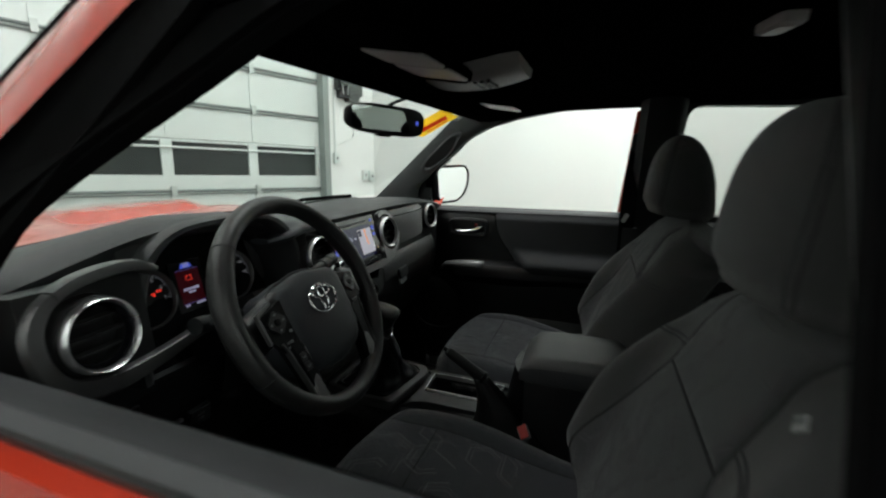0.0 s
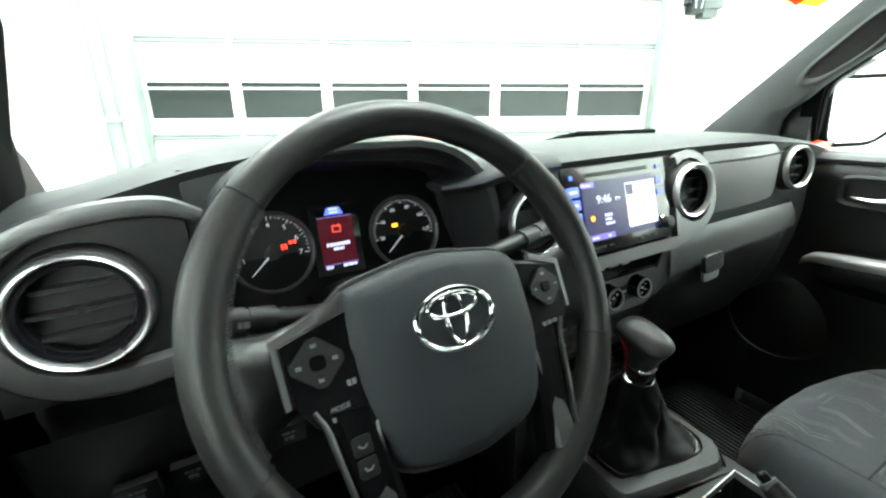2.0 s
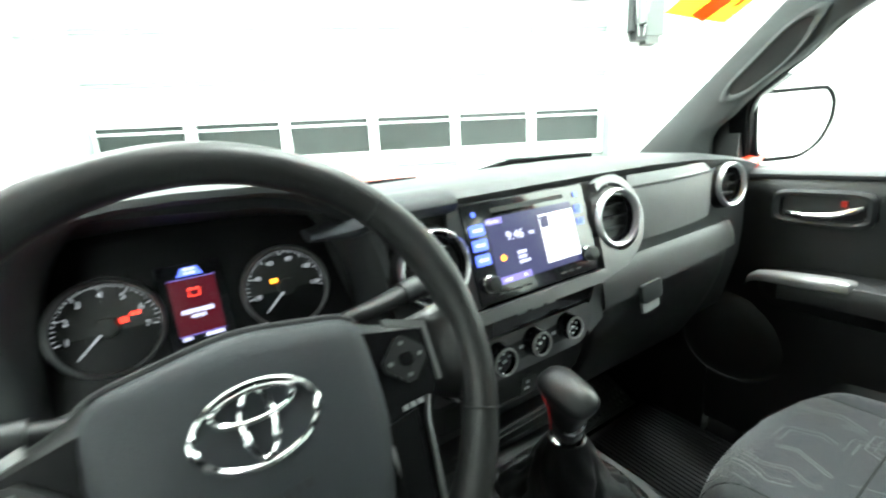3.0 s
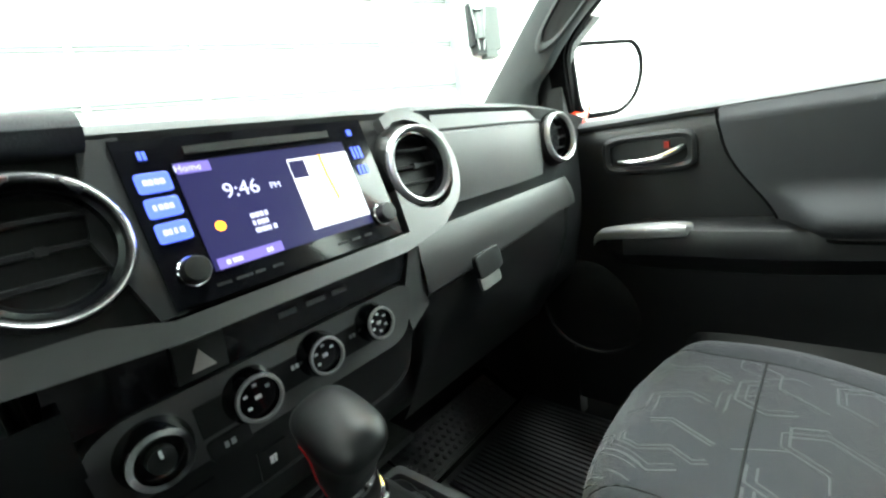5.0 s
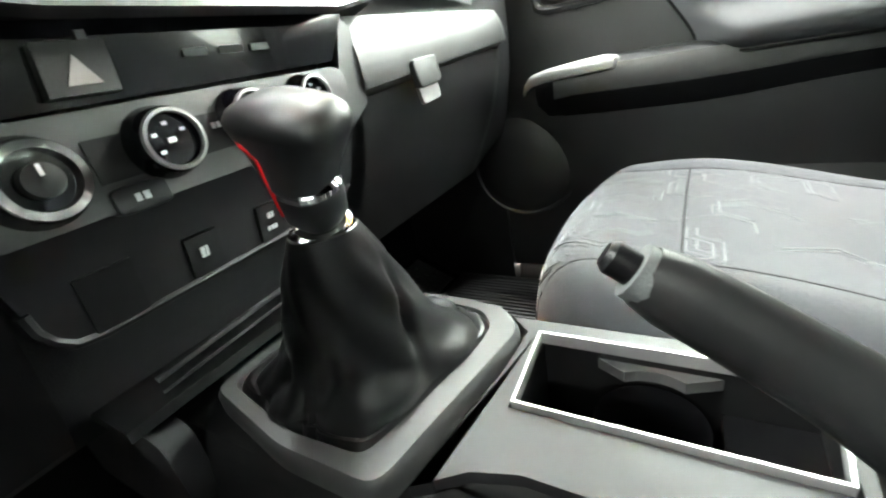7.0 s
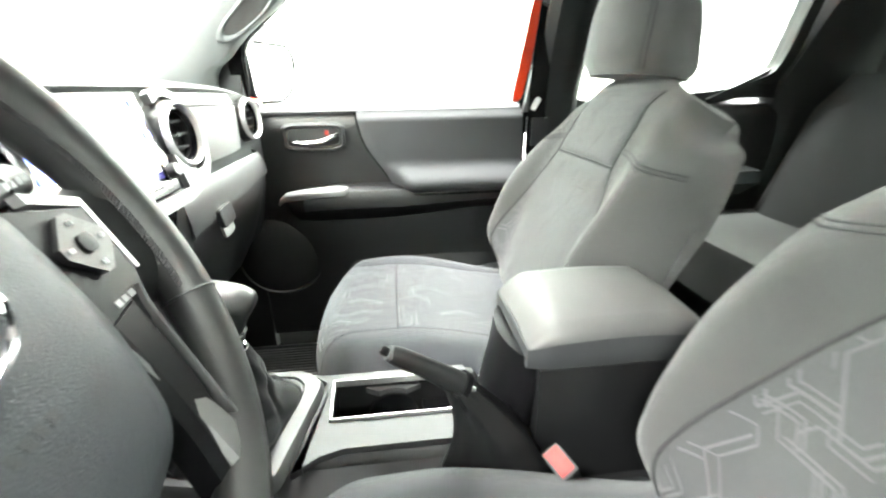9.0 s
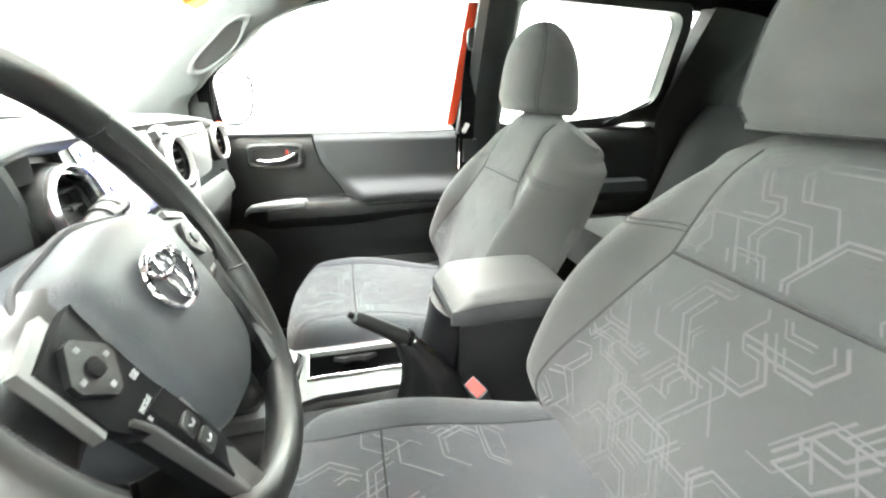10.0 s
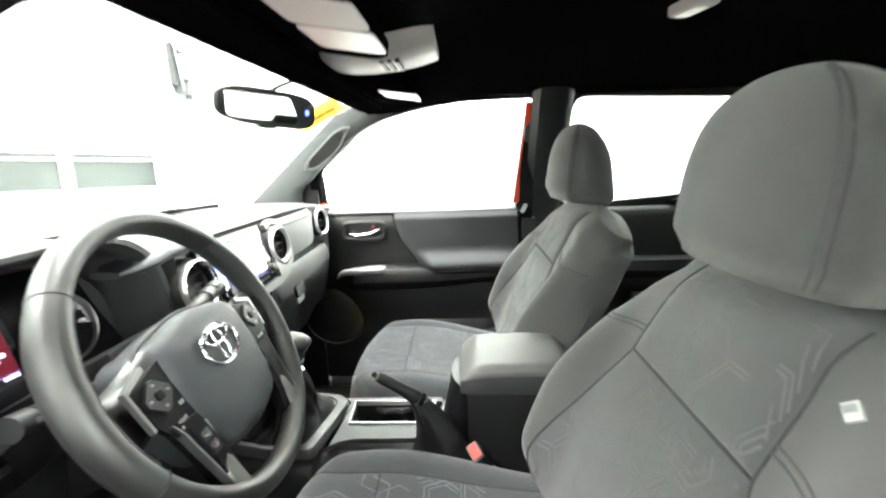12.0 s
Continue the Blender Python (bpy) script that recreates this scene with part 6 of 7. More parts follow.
    def on_head(a, t, k=1.0):
        w, front, back = restraint(t)
        c, s_ = math.cos(a), math.sin(a)
        e = 1.0 if s_ > 0 else 0.78
        return head_m @ Vector((w * k * math.copysign(abs(c) ** e, c), (front if s_ > 0 else back) * k * math.copysign(abs(s_) ** e, s_), 0.200 * t))
    b = B()
    loft(b, [[on_head(2 * math.pi * i / 44, t) for i in range(44)] for t in (0, 0.025, 0.07, 0.13, 0.2, 0.28, 0.37, 0.46, 0.55, 0.63, 0.7, 0.76, 0.82, 0.87, 0.91, 0.945, 0.97, 0.985, 0.996)])
    hr = part("head_restraint", here(b), FABRIC, st, "rounded grey cloth head restraint")
    for sg in (-1, 1):
        for turn in (28, 34):
            a = radians(90 - sg * (90 - turn))
            b = B(); tube(b, [on_head(a, 0.03 + 0.93 * k / 22, 1.003) for k in range(23)], 0.0013, 6)
            part("restraint_seam", here(b), SEAM if turn == 28 else STITCH, hr)
        b = B(); tube(b, [head_m @ Vector((sg * 0.06, -0.045, -0.06)), head_m @ Vector((sg * 0.06, -0.045, 0.02))], 0.006, 10)
        part("restraint_post", here(b), BLACK, st)
    # base and side shields
    for sg in (-1, 1):
        b = B()
        prism(b, fillet([(-0.46, 0.47), (-0.45, 0.70), (-0.30, 0.675), (-0.10, 0.665), (0.0, 0.635), (0.02, 0.56), (-0.02, 0.47)], 0.04, 5), Matrix(((0, 0, sg, sg * 0.232), (1, 0, 0, 0), (0, 1, 0, 0), (0, 0, 0, 1))), 0.034, 0.006)
        part("side_shield", here(b), DARK, st, "dark plastic side shield")
    b = B(); box(b, -0.2, 0.2, -0.44, -0.06, 0.40, 0.62, 0.02)
    part("seat_base", here(b), BLACK, st)
    return st


pseat = build_seat()
dseat = copy_thing(pseat, Matrix.Translation((-0.385, -0.262, 0.4)))

for o in dseat.children:  # the driver's cushion is wound up higher
    if o.name.startswith("cushion"):
        o.location += Vector((0, -0.005, 0.045))

# cloth tag on the driver's outer bolster
tag = thing("airbag_tag", (-0.55, -0.56, 1.11), "small white cloth tag sewn to the seat side", "tag")
q0 = seat_back(-0.625, 0.885)
qv = (seat_back(-0.625, 0.905) - q0).normalized()
qn = (seat_back(-0.60, 0.885) - q0).cross(qv).normalized()
qn = qn if qn.y > 0 else -qn
tm = axes(q0 + Vector((-0.385, -0.008, 0)) + qn * 0.0012, qv.cross(qn), qn) @ Matrix.Rotation(radians(30), 4, "Z")
b = B(); box(b, -0.0062, 0.0062, -0.0078, 0.0078, 0, 0.0025, 0.0005, tm)
tg = part("cloth", b, LABEL, tag)
b = B(); bars(b, tm @ Matrix.Translation((0, 0.002, 0.0025)), -0.005, 0.005, 0, 0.006, 3, 150)
part("lettering", b, GREYINK, tg)

# rear bench
bench = thing("rear_bench", (0, -1.2, 0.4), "grey cloth rear bench with head restraints", "rear seat")
for x, w in ((-0.38, 0.28), (0.0, 0.10), (0.38, 0.28)):
    b = B()
    rings = []
    for k in range(11):
        t = k / 10
        z = 0.75 + 0.435 * t
        y = -1.26 - 0.16 * t
        rings.append(rounded(w * (1 - 0.12 * smooth(0.8, 1, t)), 0.07 * (1 - 0.5 * smooth(0.75, 1, t)), 4, 28, Matrix.Translation((x, y, z))))
    loft(b, rings)
    # backs and head restraints carry the cabin's shade in their cloth colour
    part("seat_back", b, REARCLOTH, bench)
    b = B()
    rings = []
    for k in range(9):
        t = k / 8
        rings.append(rounded(0.115 * (1 - 0.35 * smooth(0.6, 1, t)), 0.05 * (1 - 0.4 * smooth(0.5, 1, t)), 3.2, 24, Matrix.Translation((x * 1.2, -1.43 - 0.02 * t, 1.175 + 0.165 * t))))
    loft(b, rings)
    part("head_restraint", b, REARCLOTH, bench, "grey cloth head restraint, toned dark for shade")
    b = B(); box(b, x - w, x + w, -1.36, -0.90, 0.66, 0.80, 0.04)
    part("seat_cushion", b, FABRIC, bench)
b = B(); box(b, -0.62, 0.62, -1.4, -0.98, 0.4, 0.68, 0.02)
part("bench_base", b, BLACK, bench)

# ---- seat belt on the passenger's pillar ----
belt = thing("seat_belt", (0.62, -0.56, 1.1), "dark grey seat belt on the centre pillar", "seat belt")
b = B()
pts = [(0.628, -0.525, 1.36), (0.64, -0.515, 1.25), (0.648, -0.512, 1.13), (0.655, -0.51, 0.9), (0.66, -0.51, 0.6)]
rings = [[Vector(p) + Vector((0, dy, 0)) + Vector((dx, 0, 0)) for dx, dy in ((-0.034, 0.023), (-0.034, -0.023), (-0.036, -0.023), (-0.036, 0.023))] for p in pts]
loft(b, rings)
part("webbing", b, RUBBER, belt)
b = B(); pill(b, axes((0.598, -0.53, 1.37), (0, 1, 0), (-1, 0.1, 0)), 0.026, 0.03, 0.014, 4)
part("guide_loop", b, BLACK, belt)
b = B(); pill(b, axes((0.602, -0.505, 1.125), (0, 1, 0.5), (-1, 0.4, 0.1)), 0.007, 0.016, 0.003, 5)
part("latch_plate", b, SILVER, belt, "steel latch plate")
b = B(); box(b, 0.61, 0.66, -0.545, -0.50, 1.02, 1.09, 0.01)
part("belt_cover", b, DARK, belt)

# ---- centre console ----
con = thing("centre_console", (0, -0.1, 0.4), "grey and black centre console with cup holders", "console")
b = B()
rings = []
for y, zt, zw in ((0.34, 0.735, 0.735), (0.22, 0.738, 0.736), (0.1, 0.738, 0.736), (-0.02, 0.738, 0.736), (-0.0335, 0.738, 0.736), (-0.034, 0.738, 0.63), (-0.2195, 0.738, 0.63), (-0.22, 0.738, 0.736), (-0.25, 0.735, 0.735), (-0.27, 0.70, 0.70), (-0.5, 0.70, 0.70)):
    wl, wr = -0.125, 0.092
    lo = 0.045 if y < 0.0 and y > -0.26 else 0.0
    rings.append([Vector((wl - 0.02, y, 0.42)), Vector((wl - 0.012, y, zt - 0.09)), Vector((wl, y, zt - 0.03 - lo)), Vector((wl + 0.008, y, zt - 0.012 - lo)), Vector((-0.072, y, zt - 0.006)), Vector((-0.028, y, zt - 0.002)), Vector((-0.0275, y, zw)), Vector((0.0565, y, zw)), Vector((0.057, y, zt - 0.002)), Vector((wr - 0.008, y, zt - 0.004)), Vector((wr, y, zt - 0.022)), Vector((wr + 0.012, y, zt - 0.09)), Vector((wr + 0.02, y, 0.42))])
loft(b, rings)
part("console_body", b, BLACK, con, "black console body")
FL = Matrix(((1, 0, 0, 0), (0, 1, 0, 0), (0, 0, 1, 0.735), (0, 0, 0, 1)))
# grey top plates left and right of the cup well, and behind the shifter
b = B(); prism(b, [(-0.105, 0.0), (-0.098, -0.012), (0.058, -0.020), (0.076, 0.0), (0.076, -0.235), (0.058, -0.235), (0.058, -0.029), (-0.028, -0.034), (-0.028, -0.214), (-0.066, -0.216), (-0.074, -0.2), (-0.074, -0.06), (-0.083, -0.03)], FL, 0.010, 0.0025)
part("top_plate", b, CONSOLE, con, "grey top plate")
b = B()
well = [(-0.026, -0.036), (0.056, -0.031), (0.056, -0.222), (-0.026, -0.214)]
inner = [(-0.0242, -0.0378), (0.0542, -0.033), (0.0542, -0.2202), (-0.0242, -0.2122)]
loft(b, [[Vector((x, y, 0.742)) for x, y in well], [Vector((x, y, 0.7495)) for x, y in well], [Vector((x, y, 0.7495)) for x, y in inner], [Vector((x, y, 0.738)) for x, y in inner]], cap=False)
part("well_rim", b, SATIN, con, "bright rim of the cup well")
x0, x1 = -0.0272, 0.0562
yc, xm = -0.120, 0.0145


def web(outline):
    """A plate of the well's web, 10 mm thick, with its upper face below the rim."""
    b = B(); prism(b, outline, Matrix.Translation((0, 0, 0.721)), 0.010, 0.0015)
    return b


def holder_arc(a0, a1, n=10):
    return [(xm + 0.0365 * math.cos(radians(a0 + (a1 - a0) * i / n)), yc + 0.0365 * math.sin(radians(a0 + (a1 - a0) * i / n))) for i in range(n + 1)]


cw = part("cup_well", web([(x0, -0.078), (x0, -0.164)] + holder_arc(214, 146)), SURROUND, con, "grey web beside the cup holder")
part("cup_web", web([(x1, -0.164), (x1, -0.078)] + holder_arc(34, -34)), SURROUND, cw)
b = B(); box(b, x0 + 0.001, x1 - 0.001, -0.2205, yc - 0.045, 0.634, 0.70, 0.003)
part("rear_pocket", b, POD, cw, "black pocket behind the holder")
b = B(); lathe(b, [(0.0375, 0.716), (0.0372, 0.70), (0.035, 0.64), (0.0, 0.638)], pose(xm, yc, 0), 40)
part("cup_holder", b, POD, cw, "deep black cup holder")
b = B(); box(b, x0 + 0.001, x1 - 0.001, -0.122, -0.036, 0.632, 0.66, 0.004)
part("pocket_floor", b, POD, cw, "black pocket floor")
# shifter surround and boot
HEXO = fillet([(-0.121, 0.012), (0.050, -0.019), (0.080, 0.006), (0.087, 0.075), (0.080, 0.205), (-0.098, 0.210), (-0.121, 0.10)], 0.014, 4)
HEXI = fillet([(-0.100, 0.034), (0.044, 0.007), (0.066, 0.026), (0.072, 0.08), (0.066, 0.19), (-0.084, 0.194), (-0.103, 0.10)], 0.012, 4)
b = B()
loft(b, [[Vector((x, y, 0.733)) for x, y in HEXO], [Vector((x, y, 0.748)) for x, y in HEXO], [Vector((x * 0.97, y * 0.97 + 0.003, 0.754)) for x, y in HEXO], [Vector((x * 1.03, y * 1.01, 0.754)) for x, y in HEXI], [Vector((x, y, 0.746)) for x, y in HEXI], [Vector((x, y, 0.733)) for x, y in HEXI]], cap=False)
part("shifter_surround", b, SURROUND, con, "satin silver shifter surround")
# left side swoosh and rear storage box
b = B()
rings = []
for k in range(14):
    y = 0.02 - 0.24 * k / 13
    d = 0.018 * math.sin(math.pi * k / 13)
    rings.append([Vector((-0.086, y, 0.727)), Vector((-0.118 - d * 0.6, y, 0.706)), Vector((-0.146 - d, y, 0.685)), Vector((-0.146 - d, y, 0.64)), Vector((-0.138, y, 0.60)), Vector((-0.12, y, 0.60))])
loft(b, rings)
part("side_trim", b, CONSOLE, con)
b = B(); box(b, -0.106, 0.062, -0.507, -0.295, 0.42, 0.862, 0.014)
bin_ = part("storage_box", b, BLACK, con, "black storage box")
rings, skirt = [], []
for k in range(25):
    t = k / 24
    y = -0.284 - 0.226 * t
    e = (smooth(-0.02, 0.16, t) * smooth(1.02, 0.86, t)) ** 0.6
    hi = 0.884 + 0.029 * e + 0.006 * math.sin(t * 3.14)
    w = 0.086 * (0.88 + 0.12 * e)
    cx, low = -0.021, hi - 0.019 * e
    rings.append([Vector((cx + w * q, y, z)) for q, z in ((-0.95, low - 0.003), (-1.0, low), (-0.995, low + 0.006 * e), (-0.96, hi - 0.007 * e), (-0.88, hi - 0.002 * e), (-0.74, hi), (0, hi + 0.004), (0.74, hi), (0.88, hi - 0.002 * e), (0.96, hi - 0.007 * e), (0.995, low + 0.006 * e), (1.0, low), (0.95, low - 0.003))])
    skirt.append([Vector((cx + w * q, y + 0.002 * (1 - 2 * t), z)) for q, z in ((-0.955, 0.860), (-0.985, 0.864), (-0.985, low + 0.001), (0.985, low + 0.001), (0.985, 0.864), (0.955, 0.860))])
b = B(); loft(b, rings)
arm = part("armrest_lid", b, LIDSKIN, con, "padded grey armrest lid")
b = B(); loft(b, skirt)
# same skin as the lid; the darker grey stands in for shade on its sides
part("lid_skirt", b, VINYL, arm, "skirt of the lid, toned darker for its shaded sides")
b = B(); box(b, -0.04, -0.006, -0.284, -0.274, 0.835, 0.868, 0.005)
part("lid_latch", b, SILVER, con)
b = B(); tube(b, [(-0.022, -0.300, 0.868), (-0.022, -0.298, 0.85), (-0.022, -0.292, 0.82), (-0.022, -0.284, 0.79), (-0.022, -0.276, 0.76), (-0.022, -0.270, 0.735)], [0.074, 0.074, 0.073, 0.071, 0.069, 0.068], 40, flat=0.5, up=(0, 1, 0))
part("front_bulge", b, POD, con, "smooth rounded front of the box")

# shifter
gear = thing("gear_shifter", (-0.02, 0.10, 0.745), "black leather gear knob with a red inlay and boot", "gear shifter")
axis0, axis1 = Vector((-0.018, 0.100, 0.742)), Vector((-0.055, 0.060, 0.890))


def to_edge(a):
    """How far the surround's inner edge lies from the boot's middle at an angle."""
    d, c = Vector((math.cos(a), math.sin(a))), Vector((axis0.x, axis0.y))
    best = 1.0
    for p, q in zip(HEXI, HEXI[1:] + HEXI[:1]):
        p, q = Vector(p) - c, Vector(q) - c
        e = q - p
        det = d.x * e.y - d.y * e.x
        if abs(det) > 1e-9:
            r, w = (p.x * e.y - p.y * e.x) / det, (p.x * d.y - p.y * d.x) / det
            if r > 0 and -0.01 <= w <= 1.01:
                best = min(best, r)
    return best


SLEEVE = ((0.0, 0.076), (0.15, 0.070), (0.3, 0.061), (0.5, 0.051), (0.65, 0.044), (0.8, 0.036), (0.92, 0.028), (1.0, 0.0225))


def sleeve(t):
    for (a, ra), (c, rc) in zip(SLEEVE, SLEEVE[1:]):
        if t <= c:
            return ra + (rc - ra) * (t - a) / (c - a)
    return SLEEVE[-1][1]


b = B()
rings = []
rnd = random.Random(4)
creases = [(rnd.uniform(0, 6.28), rnd.uniform(-1.0, 1.0), rnd.uniform(0.003, 0.007), rnd.uniform(0.035, 0.11), rnd.uniform(0.05, 0.5)) for _ in range(26)]
wings = ((-0.35, 0.17, 0.020, 0.22), (0.5, 0.25, 0.010, 0.3), (2.75, 0.13, 0.012, 0.3), (-2.2, 0.20, 0.009, 0.35), (-1.2, 0.13, 0.008, 0.3))
for k in range(41):
    t = k / 40
    c = axis0.lerp(axis1, t)
    ring = []
    for i in range(112):
        a = 2 * math.pi * i / 112
        r = sleeve(t) + (to_edge(a) + 0.004 - SLEEVE[0][1]) * (1 - t) ** 5
        for a0, sl, dp, wd, tc in creases:
            q = (a - a0 - sl * t + math.pi) % (2 * math.pi) - math.pi
            r -= dp * math.exp(-(q / wd) ** 2 - ((t - tc) / 0.22) ** 2)
        for a0, tc, dp, wd in wings:
            q = (a - a0 + math.pi) % (2 * math.pi) - math.pi
            r += dp * math.exp(-(q / wd) ** 2 - ((t - tc) / 0.085) ** 2)
        r += 0.0016 * math.sin(9 * a + 14 * t) * math.sin(3.14 * t)
        sag = 0.010 * (1 - t) ** 3 * math.sin(min(1.0, t / 0.1) * 3.14)
        ring.append(Vector((c.x + r * math.cos(a), c.y + r * math.sin(a), c.z + sag)))
    rings.append(ring)
loft(b, rings)
part("boot", b, LEATHER, gear, "folded black leather boot")
up = (axis1 - axis0).normalized()
b = B(); lathe(b, [(0.0195, -0.006), (0.0215, -0.004), (0.0215, 0.001), (0.0195, 0.005), (0.0165, 0.006)], axes(axis1, (1, 0, 0), up), 28)
part("collar", b, CHROME, gear, "chrome collar")
b = B(); tube(b, [axis1 - up * 0.01, axis1 + up * 0.04], 0.009, 10)
part("lever", b, CHROME, gear)
# knob: stem then a head that leans forward
b = B()
kx = axes(axis1 + up * 0.008, (1, 0, 0), up)
rings = []
for z, w, d, yo in ((0.0, 0.0125, 0.0135, 0), (0.005, 0.0160, 0.0170, 0), (0.018, 0.0172, 0.0185, 0), (0.024, 0.0172, 0.0190, 0.001), (0.0255, 0.0158, 0.0178, 0.001), (0.0275, 0.0158, 0.0178, 0.001), (0.029, 0.0175, 0.020, 0.002), (0.036, 0.0185, 0.0225, 0.005), (0.044, 0.0205, 0.029, 0.010), (0.052, 0.0228, 0.0375, 0.0155), (0.0575, 0.0242, 0.0405, 0.0165), (0.0605, 0.0242, 0.0405, 0.016), (0.0650, 0.0225, 0.0375, 0.0145), (0.0690, 0.0185, 0.031, 0.0115), (0.0720, 0.013, 0.022, 0.008), (0.0738, 0.007, 0.012, 0.005), (0.0745, 0.002, 0.004, 0.004)):
    q = smooth(0.028, 0.056, z)
    rings.append(rounded(w, d * (1 - 0.08 * q), 2.9, 36, kx @ Matrix.Translation((0.010 * q, yo - 0.005 * q, z))))
loft(b, rings)
kb = part("knob", b, KNOBSKIN, gear, "black leather-wrapped knob")
for sg in (-1, 1):
    b = B(); tube(b, [kx @ Vector(p) for p in ((sg * 0.0178 + 0.010, 0.037, 0.0545), (sg * 0.0222 + 0.0095, 0.026, 0.0515), (sg * 0.0212 + 0.008, 0.016, 0.0455), (sg * 0.0182 + 0.002, 0.011, 0.034), (sg * 0.0166, 0.009, 0.012))], [0.0008, 0.0015, 0.0017, 0.0013, 0.0007], 6)
    part("red_inlay", b, REDLINE, kb, "red inlay line")
b = B(); tube(b, [kx @ Vector((0.0172 * math.sin(a), -0.0180 * math.cos(a), 0.028)) for a in [(-60 + 12 * i) * math.pi / 180 for i in range(11)]], 0.0028, 6, flat=1.3)
part("bright_band", b, CHROME, kb)

# parking brake
brake = thing("parking_brake", (-0.108, -0.27, 0.74), "black parking brake lever raised beside the console", "parking brake")
b0, b1 = Vector((-0.104, -0.290, 0.795)), Vector((-0.112, -0.127, 0.907))
d = (b1 - b0).normalized()
b = B()
pts, rs = [], []
for k in range(12):
    t = k / 11
    pts.append(b0.lerp(b1, 0.50 + 0.50 * t) + Vector((0, 0, 0.002 * math.sin(t * 3.14))))
    rs.append(0.0112 - 0.0017 * t + 0.002 * smooth(0.5, 0, t))
rs[-1] *= 0.86
tube(b, pts, rs, 16, flat=1.15)
part("grip", b, GRIP, brake, "black moulded grip")
b = B(); tube(b, [b1 - d * 0.004, b1 + d * 0.003], 0.0086, 14)
part("end_ring", b, PILLAR, brake, "paler end of the grip")
b = B(); tube(b, [b1, b1 + d * 0.010, b1 + d * 0.012], [0.0052, 0.0052, 0.0035], 14)
part("button", b, POD, brake, "black release button")
b = B()
rings = []
for k in range(9):
    t = k / 8
    c = Vector((-0.104, -0.248, 0.728)).lerp(b0.lerp(b1, 0.54), t) + Vector((0, -0.012 * math.sin(t * 3.14), 0))
    rx, ry = 0.024 * (1 - t) ** 1.3 + 0.0165, 0.050 * (1 - t) ** 1.1 + 0.0165
    rings.append([c + Vector(((rx + 0.003 * math.sin(6 * a + 3 * t)) * math.cos(a), (ry + 0.003 * math.sin(5 * a)) * math.sin(a), 0)) for a in [2 * math.pi * i / 28 for i in range(28)]])
loft(b, rings)
part("brake_boot", b, LEATHER, brake, "folded leather boot")
b = B(); tube(b, [b0.lerp(b1, 0.505), b0.lerp(b1, 0.545)], 0.0162, 18, flat=1.1)
part("boot_collar", b, POD, brake, "black collar")

# buckle by the driver's seat
buck = thing("belt_buckle", (-0.16, -0.32, 0.6), "black belt buckle with an orange-red button", "seat belt buckle")
bmx = axes((-0.156, -0.306, 0.778), (1, 0.5, 0.3), (-0.45, 0.35, 0.8))
b = B(); box(b, -0.017, 0.017, -0.011, 0.011, -0.19, 0.0, 0.004, bmx)
bbd = part("buckle_body", b, BLACK, buck)
b = B(); loft(b, [rounded(0.0172, 0.0115, 6, 28, bmx @ Matrix.Translation((0, 0, z))) if q else rounded(0.0148, 0.0092, 6, 28, bmx @ Matrix.Translation((0, 0, z))) for z, q in ((-0.004, 1), (0.001, 1), (0.002, 0), (-0.002, 0))], cap=False)
part("buckle_rim", b, PILLAR, bbd)
b = B(); box(b, -0.0145, 0.0145, -0.009, 0.009, -0.012, 0.004, 0.002, bmx)
part("release_button", b, RED, buck, "orange-red release button")

# ---- overhead: visors, lamp console, mirror, sticker ----
for x0, x1, lab in ((-0.47, -0.16, "driver's"), (0.12, 0.47, "passenger's")):
    vis = thing("sun_visor", ((x0 + x1) / 2, -0.1, 1.49), "dark grey folded sun visor with a pale mirror cover", "sun visor", group="sun visors")
    m = axes(((x0 + x1) / 2, -0.115, 1.470), (1, 0, 0), (0, 0.16, -1))
    b = B()
    loft(b, [rounded((x1 - x0) / 2, 0.085, 7, 40, m @ Matrix.Translation((0, 0, z))) if q == 1 else rounded((x1 - x0) / 2 - 0.006, 0.079, 7, 40, m @ Matrix.Translation((0, 0, z))) for z, q in ((-0.012, 0), (-0.008, 1), (0.006, 1), (0.010, 0))])
    pad = part("visor_pad", b, LINER, vis)
    cx = (0.236 if x0 > 0 else -0.262) - (x0 + x1) / 2
    b = B(); pill(b, m @ Matrix.Translation((cx, 0.040, 0.0085)), 0.064 if x0 > 0 else 0.052, 0.046, 0.003, 8)
    cov = part("mirror_cover", b, PALE, pad, "pale vanity mirror cover")
    if x0 < 0:
        b = B(); pill(b, m @ Matrix.Translation((cx - 0.104, 0.040, 0.0085)), 0.046, 0.046, 0.003, 8)
        part("label_panel", b, LAMPLENS, pad)
    b = B(); tube(b, [m @ Vector((-(x1 - x0) / 2 + 0.02, -0.07, 0.006)), m @ Vector(((x1 - x0) / 2 - 0.02, -0.07, 0.006))], 0.006, 8)
    part("visor_rod", b, BLACK, pad)
    xi = x1 + 0.012 if x0 < 0 else x0 - 0.012
    b = B(); lathe(b, [(0.012, 0.0), (0.011, 0.02), (0.006, 0.024), (0.0, 0.024)], pose(xi, -0.035, 1.478, 180, 0, 0), 16)
    part("visor_clip", b, BLACK, vis)

